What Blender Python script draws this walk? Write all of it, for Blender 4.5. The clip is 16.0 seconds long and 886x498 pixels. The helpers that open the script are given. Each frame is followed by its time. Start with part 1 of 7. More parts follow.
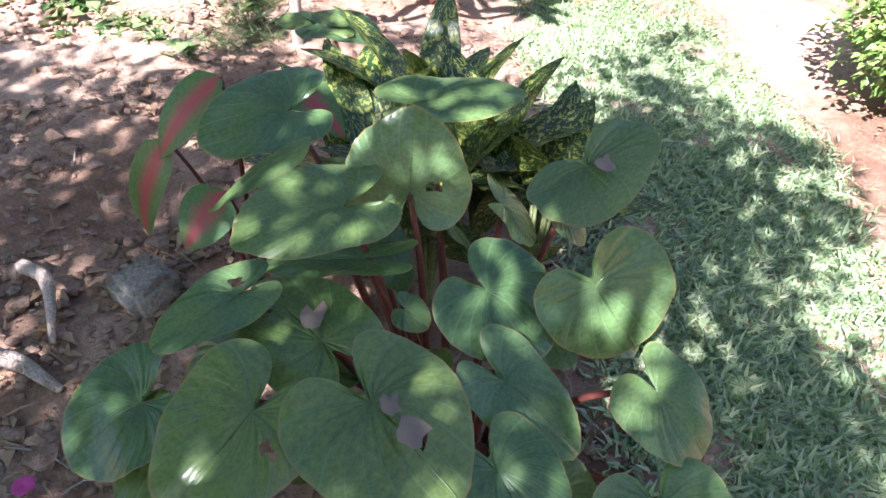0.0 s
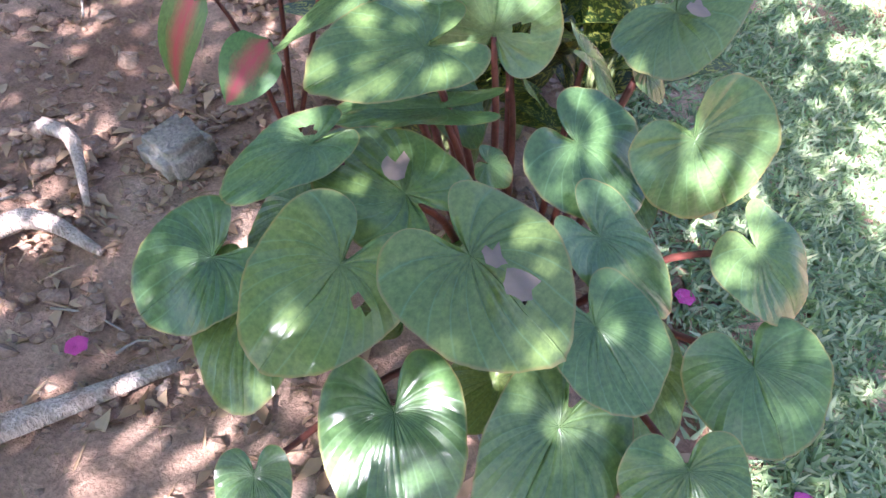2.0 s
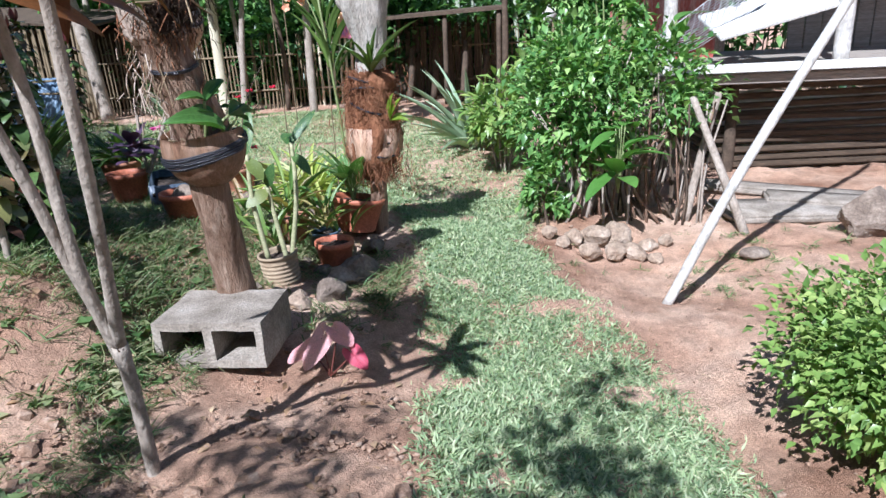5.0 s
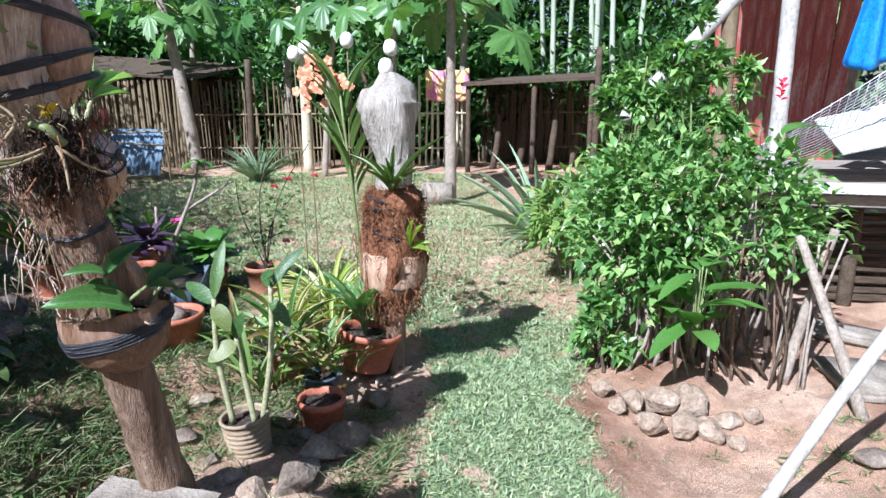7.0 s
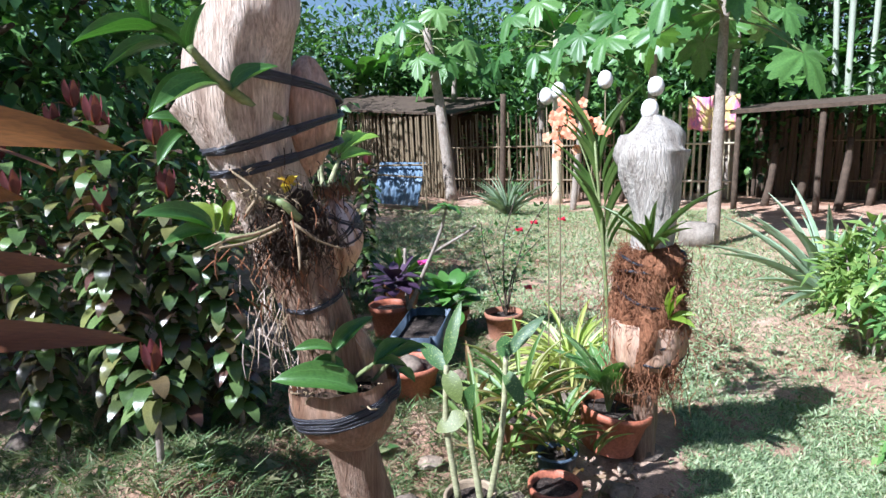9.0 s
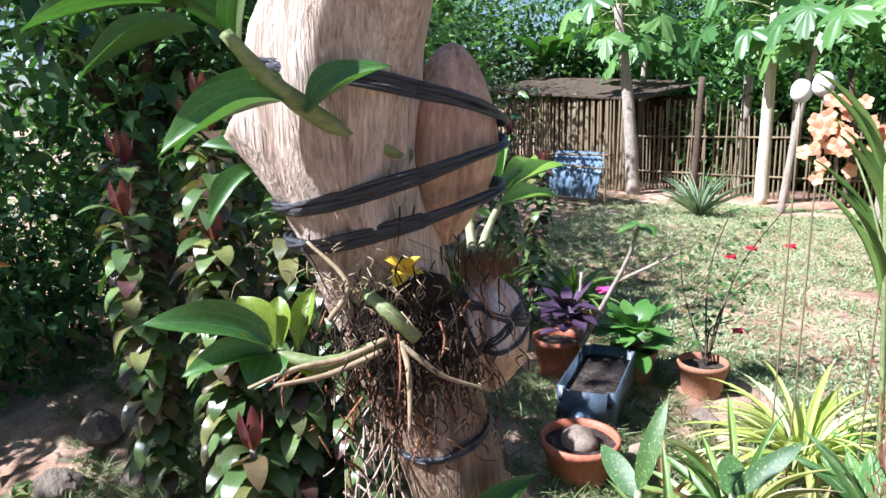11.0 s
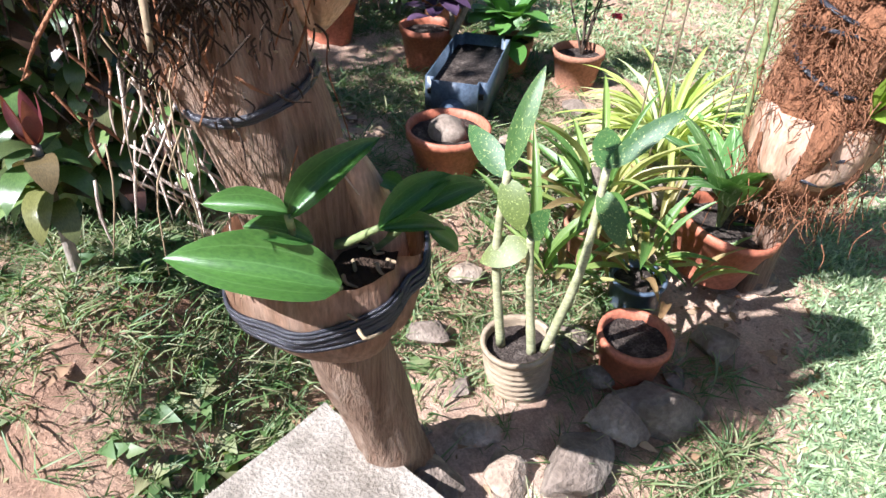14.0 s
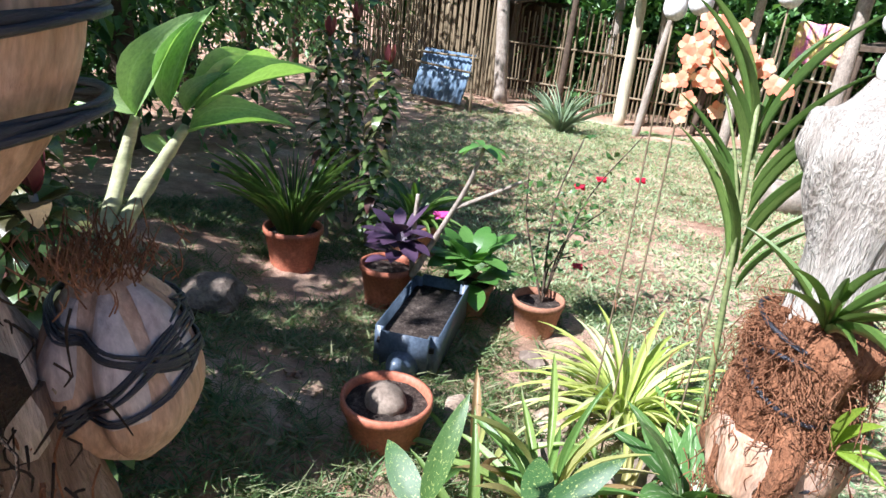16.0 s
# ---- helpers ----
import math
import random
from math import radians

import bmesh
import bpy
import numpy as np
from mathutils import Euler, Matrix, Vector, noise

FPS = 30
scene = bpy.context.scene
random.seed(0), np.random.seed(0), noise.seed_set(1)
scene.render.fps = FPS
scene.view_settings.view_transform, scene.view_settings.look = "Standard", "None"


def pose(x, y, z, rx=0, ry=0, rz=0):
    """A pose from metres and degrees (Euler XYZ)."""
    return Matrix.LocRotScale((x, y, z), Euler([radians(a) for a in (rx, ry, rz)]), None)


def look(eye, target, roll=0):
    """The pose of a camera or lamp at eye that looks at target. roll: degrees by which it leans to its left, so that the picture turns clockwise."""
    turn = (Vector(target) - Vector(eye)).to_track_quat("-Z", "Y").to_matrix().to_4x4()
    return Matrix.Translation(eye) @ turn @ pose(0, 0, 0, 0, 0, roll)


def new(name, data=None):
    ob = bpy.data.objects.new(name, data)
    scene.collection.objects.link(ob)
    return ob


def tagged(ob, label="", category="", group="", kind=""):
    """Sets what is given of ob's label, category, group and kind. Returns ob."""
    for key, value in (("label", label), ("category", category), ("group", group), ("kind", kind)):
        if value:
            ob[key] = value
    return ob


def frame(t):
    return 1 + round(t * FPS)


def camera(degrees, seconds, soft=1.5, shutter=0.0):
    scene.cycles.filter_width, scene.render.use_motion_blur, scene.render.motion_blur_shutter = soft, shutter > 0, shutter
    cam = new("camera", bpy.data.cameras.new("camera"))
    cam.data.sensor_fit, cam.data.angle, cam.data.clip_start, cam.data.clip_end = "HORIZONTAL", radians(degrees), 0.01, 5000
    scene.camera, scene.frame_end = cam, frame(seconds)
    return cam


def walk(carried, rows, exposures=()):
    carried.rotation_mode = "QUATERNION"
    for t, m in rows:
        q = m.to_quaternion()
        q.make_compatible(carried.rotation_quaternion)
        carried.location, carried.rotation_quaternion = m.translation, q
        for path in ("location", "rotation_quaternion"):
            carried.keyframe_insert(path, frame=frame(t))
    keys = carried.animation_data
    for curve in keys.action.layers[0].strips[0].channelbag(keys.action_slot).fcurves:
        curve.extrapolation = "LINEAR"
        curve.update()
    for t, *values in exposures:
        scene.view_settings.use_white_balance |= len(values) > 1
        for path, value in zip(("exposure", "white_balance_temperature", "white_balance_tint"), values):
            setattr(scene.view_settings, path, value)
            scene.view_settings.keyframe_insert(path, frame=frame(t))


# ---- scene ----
cam = camera(69.1, 16.0)
PATH = [
    (0, (0.653, 0.556, 1.024), (0.442, 2.075, -0.26), 2.7),
    (0.5, (0.626, 0.552, 0.988), (0.48, 1.963, -0.422), 3.9),
    (1, (0.612, 0.55, 0.965), (0.543, 1.876, -0.531), 4.4),
    (1.5, (0.583, 0.553, 0.954), (0.513, 1.806, -0.603), 4.3),
    (2, (0.541, 0.548, 0.955), (0.409, 1.824, -0.58), 4.8),
    (2.5, (0.52, 0.547, 0.975), (0.384, 1.903, -0.489), 4.8),
    (3, (0.506, 0.569, 1.022), (0.348, 2.1, -0.256), -0.2),
    (3.5, (0.537, 0.617, 1.087), (0.334, 2.309, 0.04), -3.9),
    (4, (0.723, 0.792, 1.19), (0.489, 2.572, 0.308), -1.8),
    (4.5, (0.892, 0.922, 1.251), (0.684, 2.762, 0.495), -0.4),
    (5, (0.93, 1.122, 1.312), (0.681, 3.004, 0.683), -3.0),
    (5.2, (0.957, 1.259, 1.338), (0.553, 3.118, 0.722), -2.3),
    (7.3, (1.189, 1.988, 1.641), (0.644, 3.866, 1.225), -0.3),
    (7.5, (1.207, 1.991, 1.652), (0.642, 3.874, 1.289), -0.2),
    (8, (1.196, 2.008, 1.679), (0.45, 3.831, 1.334), -2.5),
    (8.5, (1.121, 2.125, 1.696), (0.153, 3.836, 1.326), -2.1),
    (9, (1.004, 2.267, 1.696), (-0.201, 3.814, 1.307), -2.3),
    (9.5, (0.905, 2.383, 1.718), (-0.497, 3.757, 1.338), -4.3),
    (9.7, (0.878, 2.439, 1.73), (-0.611, 3.724, 1.369), -3.7),
    (11.8, (0.332, 2.877, 1.783), (-1.243, 4.005, 1.287), -2.5),
    (12, (0.317, 2.887, 1.754), (-1.22, 4.021, 1.161), -2.7),
    (12.5, (0.295, 2.902, 1.701), (-1.155, 4.025, 0.902), -1.1),
    (13, (0.308, 2.925, 1.653), (-1.008, 4.069, 0.674), 0.6),
    (13.5, (0.335, 2.942, 1.606), (-0.865, 4.102, 0.505), 1.0),
    (14, (0.372, 2.964, 1.563), (-0.679, 4.16, 0.352), 1.8),
    (14.5, (0.386, 2.991, 1.575), (-0.522, 4.325, 0.394), 3.4),
    (15, (0.368, 3.022, 1.611), (-0.59, 4.434, 0.569), 3.2),
    (15.5, (0.276, 3.142, 1.685), (-0.867, 4.522, 0.796), 5.1),
    (16, (0.276, 3.249, 1.753), (-0.938, 4.665, 1.032), 5.8),
]
EXPOSURES = [
    (0.0, 2.4, 5700, 21), (0.5, 2.95, 5700, 24), (1.0, 3.25, 5700, 26), (2.5, 3.3, 5700, 26), (3.0, 2.85, 5700, 20), (3.3, 1.95, 5700, 14), (3.5, 1.25, 5700, 13), (4.0, 0.9, 5650, 13), (4.5, 0.85, 5500, 12), (5.0, 0.95, 5400, 12), (7.5, 1.1, 5350, 11), (9.5, 1.25, 5400, 12), (12.0, 1.6, 5650, 13), (14.0, 1.6, 5700, 13), (16.0, 1.45, 5700, 13)]
walk(cam, [(t, look(eye, target, roll)) for t, eye, target, roll in PATH], EXPOSURES)

# ---- world, sun, exposure ----
SUN = Vector((0.31, 0.93, -1.02)).normalized()
world = bpy.data.worlds.new("sky")
scene.world = world
world.use_nodes = True
wn = world.node_tree
sky = wn.nodes.new("ShaderNodeTexSky")
sky.sky_type = "NISHITA"
sky.sun_disc = False
sky.sun_elevation = radians(46)
sky.sun_rotation = radians(198.5)
wn.links.new(sky.outputs[0], wn.nodes["Background"].inputs[0])
wn.nodes["Background"].inputs[1].default_value = 0.05
sun = new("sun", bpy.data.lights.new("sun", "SUN"))
sun.data.energy = 5.0
sun.data.angle = radians(0.55)
sun.data.color = (1.0, 0.96, 0.9)
sun.rotation_euler = SUN.to_track_quat("-Z", "Y").to_euler()

# ---- materials ----


def material(name, rough=0.6, metal=0.0, spec=0.5):
    m = bpy.data.materials.new(name)
    m.use_nodes = True
    b = m.node_tree.nodes["Principled BSDF"]
    b.inputs["Roughness"].default_value = rough
    b.inputs["Metallic"].default_value = metal
    b.inputs["Specular IOR Level"].default_value = spec
    return m, m.node_tree, b


def ramp_node(nt, source, stops):
    r = nt.nodes.new("ShaderNodeValToRGB")
    while len(r.color_ramp.elements) < len(stops):
        r.color_ramp.elements.new(0.5)
    for e, (p, c) in zip(r.color_ramp.elements, stops):
        e.position, e.color = p, (*c, 1)
    nt.links.new(source, r.inputs[0])
    return r.outputs[0]


def noise_node(nt, scale, detail=5.0, rough=0.6, stretch=(1, 1, 1), coord="Object", distortion=0.0):
    tc = nt.nodes.new("ShaderNodeTexCoord")
    mp = nt.nodes.new("ShaderNodeMapping")
    mp.inputs["Scale"].default_value = stretch
    n = nt.nodes.new("ShaderNodeTexNoise")
    n.inputs["Scale"].default_value = scale
    n.inputs["Detail"].default_value = detail
    n.inputs["Roughness"].default_value = rough
    n.inputs["Distortion"].default_value = distortion
    nt.links.new(tc.outputs[coord], mp.inputs[0])
    nt.links.new(mp.outputs[0], n.inputs["Vector"])
    return n.outputs["Fac"]


def mix_node(nt, fac, a, b, mode="MIX"):
    m = nt.nodes.new("ShaderNodeMix")
    m.data_type, m.blend_type = "RGBA", mode
    for i, v in ((0, fac), (6, a), (7, b)):
        if isinstance(v, (int, float)):
            m.inputs[i].default_value = v
        elif isinstance(v, tuple):
            m.inputs[i].default_value = (*v, 1)
        else:
            nt.links.new(v, m.inputs[i])
    return m.outputs[2]


def bump_node(nt, b, height, strength=0.5, distance=0.01):
    n = nt.nodes.new("ShaderNodeBump")
    n.inputs["Strength"].default_value = strength
    n.inputs["Distance"].default_value = distance
    nt.links.new(height, n.inputs["Height"])
    nt.links.new(n.outputs[0], b.inputs["Normal"])


def rough_stuff(name, colours, scale=8.0, rough=0.9, fine=90.0, bump=0.5, distance=0.01, stretch=(1, 1, 1), coord="Object", spec=0.3):
    """A mottled surface: a coarse colour noise, a fine grain and a relief."""
    m, nt, b = material(name, rough, spec=spec)
    coarse = noise_node(nt, scale, 6, 0.65, stretch, coord)
    grain = noise_node(nt, fine, 4, 0.6, stretch, coord)
    n = len(colours)
    base = ramp_node(nt, coarse, [(0.28 + 0.44 * i / max(1, n - 1), c) for i, c in enumerate(colours)])
    g = ramp_node(nt, grain, [(0.3, (0.62, 0.62, 0.62)), (0.7, (1.15, 1.15, 1.15))])
    nt.links.new(mix_node(nt, 1.0, base, g, "MULTIPLY"), b.inputs["Base Color"])
    mixed = nt.nodes.new("ShaderNodeMath")
    mixed.operation = "ADD"
    nt.links.new(coarse, mixed.inputs[0])
    nt.links.new(grain, mixed.inputs[1])
    bump_node(nt, b, mixed.outputs[0], bump, distance)
    return m


def leaf_material(name, colours, rough=0.4, veins=0.0, vein=(0.3, 0.42, 0.16), island=False, glow=0.25, spots=0.0, spot=(0.6, 0.6, 0.25), edge=None, cut=(0.54, 0.62), centre=None, grain=(0.4, 1, 1)):
    """A leaf: hue by object or by island, soft mottling, veins over its UV, light that passes through."""
    m, nt, b = material(name, rough)
    if island:
        r = nt.nodes.new("ShaderNodeNewGeometry").outputs["Random Per Island"]
    else:
        r = nt.nodes.new("ShaderNodeObjectInfo").outputs["Random"]
    n = len(colours)
    base = ramp_node(nt, r, [(i / max(1, n - 1), c) for i, c in enumerate(colours)])
    mott = ramp_node(nt, noise_node(nt, 22, 4), [(0.3, (0.72, 0.75, 0.72)), (0.7, (1.2, 1.18, 1.1))])
    col = mix_node(nt, 1.0, base, mott, "MULTIPLY")
    uv = nt.nodes.new("ShaderNodeUVMap")
    sep = nt.nodes.new("ShaderNodeSeparateXYZ")
    nt.links.new(uv.outputs[0], sep.inputs[0])
    if veins:
        mul = nt.nodes.new("ShaderNodeMath")
        mul.operation = "MULTIPLY"
        mul.inputs[1].default_value = veins
        nt.links.new(sep.outputs[0], mul.inputs[0])
        fr = nt.nodes.new("ShaderNodeMath")
        fr.operation = "PINGPONG"
        fr.inputs[1].default_value = 0.5
        nt.links.new(mul.outputs[0], fr.inputs[0])
        line = ramp_node(nt, fr.outputs[0], [(0.0, (1, 1, 1)), (0.03, (0.4, 0.4, 0.4)), (0.09, (0, 0, 0))])
        fade = nt.nodes.new("ShaderNodeMath")
        fade.operation = "MULTIPLY"
        fade.inputs[1].default_value = 0.6
        nt.links.new(line, fade.inputs[0])
        col = mix_node(nt, fade.outputs[0], col, vein)
        if veins > 10:
            bump_node(nt, b, fr.outputs[0], 0.5, 0.006)
    if spots:
        sp = ramp_node(nt, noise_node(nt, spots, 3, 0.6, grain, "UV", 0.8), [(cut[0], (0, 0, 0)), (cut[1], (1, 1, 1))])
        col = mix_node(nt, sp, col, spot)
    if edge:
        ed = ramp_node(nt, sep.outputs[1], [(0.965, (0, 0, 0)), (1.0, (1, 1, 1))])
        col = mix_node(nt, ed, col, edge)
    if centre:
        off = nt.nodes.new("ShaderNodeMath")
        off.operation = "PINGPONG"
        off.inputs[1].default_value = 0.5
        nt.links.new(sep.outputs[0], off.inputs[0])
        lump = nt.nodes.new("ShaderNodeMath")
        lump.operation = "MULTIPLY_ADD"
        lump.inputs[1].default_value = 0.34
        nt.links.new(noise_node(nt, 9, 4, 0.7, (1, 0.6, 1), "UV"), lump.inputs[0])
        nt.links.new(off.outputs[0], lump.inputs[2])
        heart = ramp_node(nt, lump.outputs[0], [(0.36, (0, 0, 0)), (0.66, (1, 1, 1))])
        col = mix_node(nt, heart, col, centre)
    nt.links.new(col, b.inputs["Base Color"])
    if veins < 10:
        bump_node(nt, b, noise_node(nt, 60, 3), 0.15, 0.004)
    tr = nt.nodes.new("ShaderNodeBsdfTranslucent")
    lit = mix_node(nt, 1.0, col, (1.25, 1.5, 0.55), "MULTIPLY")
    nt.links.new(lit, tr.inputs[0])
    mx = nt.nodes.new("ShaderNodeMixShader")
    mx.inputs[0].default_value = glow
    nt.links.new(b.outputs[0], mx.inputs[1])
    nt.links.new(tr.outputs[0], mx.inputs[2])
    nt.links.new(mx.outputs[0], nt.nodes["Material Output"].inputs[0])
    return m


def ground_material():
    """Red-brown garden soil, sun-bleached towards the trodden strip, with grit."""
    m, nt, b = material("soil", 0.95, spec=0.2)
    big = noise_node(nt, 1.3, 5)
    mid = noise_node(nt, 9, 6, 0.7)
    fine = noise_node(nt, 120, 5, 0.75)
    c = ramp_node(nt, big, [(0.3, (0.31, 0.165, 0.105)), (0.5, (0.55, 0.36, 0.26)), (0.7, (0.74, 0.56, 0.44))])
    c = mix_node(nt, 1.0, c, ramp_node(nt, mid, [(0.3, (0.65, 0.62, 0.6)), (0.7, (1.25, 1.22, 1.18))]), "MULTIPLY")
    c = mix_node(nt, 1.0, c, ramp_node(nt, fine, [(0.3, (0.6, 0.6, 0.6)), (0.7, (1.3, 1.3, 1.3))]), "MULTIPLY")
    nt.links.new(c, b.inputs["Base Color"])
    add = nt.nodes.new("ShaderNodeMath")
    nt.links.new(mid, add.inputs[0])
    nt.links.new(fine, add.inputs[1])
    bump_node(nt, b, add.outputs[0], 0.9, 0.02)
    return m


def bamboo_material(name, a, c):
    return rough_stuff(name, [a, c], 5, 0.6, 60, 0.25, 0.004, (3, 3, 0.5))


SOIL = ground_material()
HEART = leaf_material("heart_leaf_green", [(0.08, 0.145, 0.055), (0.1, 0.17, 0.06), (0.115, 0.175, 0.055), (0.1, 0.175, 0.075), (0.14, 0.19, 0.055)], 0.25, 18.0, (0.15, 0.25, 0.12), glow=0.2, edge=(0.22, 0.19, 0.07))
PETIOLE = rough_stuff("petiole_red_brown", [(0.09, 0.03, 0.025), (0.17, 0.055, 0.04)], 20, 0.45, 120, 0.2, 0.003)
SPECKLED = leaf_material("speckled_leaf", [(0.018, 0.045, 0.016), (0.03, 0.065, 0.02), (0.05, 0.085, 0.025)], 0.35, glow=0.18, spots=21.0, spot=(0.3, 0.31, 0.07), cut=(0.52, 0.57))
RED_LEAF = leaf_material("red_centred_leaf", [(0.07, 0.16, 0.05), (0.1, 0.18, 0.06)], 0.42, glow=0.25, centre=(0.36, 0.06, 0.08))
PINK_LEAF = leaf_material("pink_leaf", [(0.5, 0.07, 0.13), (0.62, 0.16, 0.22), (0.7, 0.4, 0.42)], 0.5, glow=0.3)
GRASS = leaf_material("lawn_grass", [(0.13, 0.2, 0.1), (0.26, 0.34, 0.19), (0.37, 0.44, 0.27), (0.52, 0.52, 0.37)], 0.5, island=True, glow=0.3)
WEED = leaf_material("weed_green", [(0.055, 0.115, 0.035), (0.12, 0.19, 0.065), (0.22, 0.24, 0.12), (0.3, 0.27, 0.16)], 0.5, island=True, glow=0.25)
BUSH = leaf_material("bush_yellow_green", [(0.11, 0.2, 0.05), (0.2, 0.3, 0.08), (0.34, 0.41, 0.14)], 0.4, island=True, glow=0.25)
HEDGE = leaf_material("hedge_green", [(0.07, 0.17, 0.05), (0.16, 0.3, 0.09), (0.34, 0.48, 0.18)], 0.35, island=True, glow=0.3)
# tone spread carries the crowns' shaded gaps and sunlit highlights as leaf colour
WOODS = leaf_material("woods_green", [(0.014, 0.04, 0.014), (0.05, 0.12, 0.038), (0.1, 0.21, 0.065), (0.19, 0.33, 0.11)], 0.4, island=True, glow=0.25)
PAPAYA = leaf_material("papaya_leaf_green", [(0.06, 0.15, 0.04), (0.11, 0.23, 0.06), (0.17, 0.3, 0.09)], 0.42, glow=0.3)
CORDY = leaf_material("dark_red_green_leaf", [(0.07, 0.035, 0.025), (0.06, 0.1, 0.035), (0.09, 0.15, 0.05), (0.16, 0.23, 0.08), (0.1, 0.04, 0.04), (0.22, 0.24, 0.08)], 0.24, glow=0.16)
YOUNG = leaf_material("young_crimson_leaf", [(0.11, 0.03, 0.04), (0.18, 0.045, 0.055)], 0.3, glow=0.3)
AUTUMN = leaf_material("bronze_orange_leaf", [(0.13, 0.05, 0.03), (0.17, 0.07, 0.035), (0.26, 0.11, 0.03)], 0.4, glow=0.3)
ORCHID = leaf_material("orchid_leaf_green", [(0.05, 0.13, 0.03), (0.08, 0.18, 0.04)], 0.35, 5.0, (0.15, 0.28, 0.09), glow=0.25)
ORCHID_PALE = leaf_material("orchid_leaf_pale", [(0.22, 0.36, 0.13), (0.3, 0.42, 0.18)], 0.35, 5.0, (0.35, 0.48, 0.25), glow=0.3)
ORCHID_LIME = leaf_material("orchid_leaf_lime", [(0.18, 0.27, 0.03), (0.25, 0.33, 0.05)], 0.35, glow=0.35)
STRAP = leaf_material("strap_leaf_green", [(0.08, 0.15, 0.035), (0.13, 0.2, 0.05)], 0.4, glow=0.2)
VARIEGATED = leaf_material("variegated_leaf", [(0.3, 0.38, 0.07), (0.5, 0.52, 0.18), (0.55, 0.58, 0.32)], 0.45, glow=0.3)
STRIPED = leaf_material("silver_striped_leaf", [(0.09, 0.2, 0.06), (0.14, 0.26, 0.08)], 0.4, glow=0.2, spots=5.0, spot=(0.55, 0.6, 0.42), grain=(1, 0.35, 1))
BED_LEAF = leaf_material("bed_leaf_green_yellow", [(0.07, 0.15, 0.035), (0.12, 0.22, 0.05), (0.22, 0.3, 0.08), (0.36, 0.3, 0.13), (0.3, 0.17, 0.09)], 0.4, 5.0, (0.3, 0.38, 0.14), glow=0.3)
CANE_LEAF = leaf_material("spotted_cane_leaf", [(0.035, 0.095, 0.028), (0.06, 0.13, 0.035), (0.1, 0.15, 0.035), (0.22, 0.17, 0.045)], 0.45, glow=0.2, spots=30.0, spot=(0.34, 0.4, 0.13), cut=(0.6, 0.64))
AGAVE = leaf_material("grey_green_leaf", [(0.22, 0.31, 0.2), (0.33, 0.41, 0.28)], 0.5, glow=0.1)
ROSE_LEAF = leaf_material("rose_leaf_green", [(0.04, 0.1, 0.03), (0.08, 0.17, 0.04)], 0.35, island=True, glow=0.2)
LETTUCE = leaf_material("broad_pot_leaf_green", [(0.07, 0.18, 0.035), (0.12, 0.25, 0.06)], 0.4, glow=0.25)
PURPLE = leaf_material("purple_leaf", [(0.05, 0.025, 0.06), (0.09, 0.05, 0.1)], 0.45, glow=0.1)
PETAL_RED = leaf_material("red_petal", [(0.6, 0.01, 0.05), (0.7, 0.03, 0.08)], 0.5, glow=0.25)
PETAL_PINK = leaf_material("magenta_petal", [(0.6, 0.06, 0.3), (0.7, 0.1, 0.4)], 0.5, glow=0.25)
PETAL_ORANGE = leaf_material("peach_petal", [(0.72, 0.2, 0.12), (0.8, 0.33, 0.2), (0.85, 0.55, 0.4)], 0.5, glow=0.25)
PETAL_YELLOW = leaf_material("yellow_petal", [(0.75, 0.5, 0.05), (0.8, 0.6, 0.1)], 0.5, glow=0.25)
DRY = leaf_material("dry_leaf", [(0.2, 0.11, 0.06), (0.33, 0.2, 0.12), (0.42, 0.3, 0.2)], 0.8, island=True, glow=0.1)
BLADE_DRY = leaf_material("withered_patch", [(0.2, 0.14, 0.11), (0.27, 0.19, 0.15)], 0.8, glow=0.05)
DRIFT = rough_stuff("weathered_wood", [(0.24, 0.155, 0.115), (0.54, 0.41, 0.325), (0.68, 0.55, 0.455), (0.8, 0.69, 0.6)], 5, 0.85, 40, 0.9, 0.012, (5, 5, 0.3))
STUMP_WOOD = rough_stuff("bleached_stump_wood", [(0.36, 0.3, 0.25), (0.62, 0.56, 0.49), (0.72, 0.67, 0.6)], 5, 0.85, 40, 1.0, 0.016, (5, 5, 0.35))
POST_WOOD = rough_stuff("brown_post_wood", [(0.1, 0.05, 0.03), (0.25, 0.15, 0.1), (0.36, 0.24, 0.17), (0.48, 0.36, 0.28)], 6, 0.85, 45, 1.0, 0.014, (5, 5, 0.3))
HUSK = rough_stuff("coconut_husk_skin", [(0.17, 0.07, 0.04), (0.42, 0.25, 0.16), (0.54, 0.36, 0.26), (0.64, 0.47, 0.37)], 7, 0.55, 70, 0.45, 0.006, (2.2, 2.2, 0.4))
HUSK_PALE = rough_stuff("dried_pale_husk", [(0.33, 0.25, 0.23), (0.5, 0.42, 0.4), (0.62, 0.55, 0.53)], 9, 0.6, 80, 0.4, 0.005, (1.5, 1.5, 0.5))
FIBRE = rough_stuff("coconut_fibre", [(0.17, 0.065, 0.03), (0.32, 0.14, 0.07), (0.45, 0.22, 0.12)], 10, 0.95, 110, 1.0, 0.02, (1, 1, 0.4))
FIBRE_DARK = rough_stuff("dark_fibre_and_peat", [(0.022, 0.014, 0.01), (0.075, 0.045, 0.028)], 14, 0.95, 90, 1.0, 0.02)
ROOT = rough_stuff("pale_root", [(0.24, 0.17, 0.1), (0.42, 0.32, 0.2)], 15, 0.8, 90, 0.3, 0.004)
YELLOW_ROOT = rough_stuff("yellow_root", [(0.35, 0.2, 0.04), (0.5, 0.33, 0.08)], 15, 0.8, 90, 0.3, 0.004)
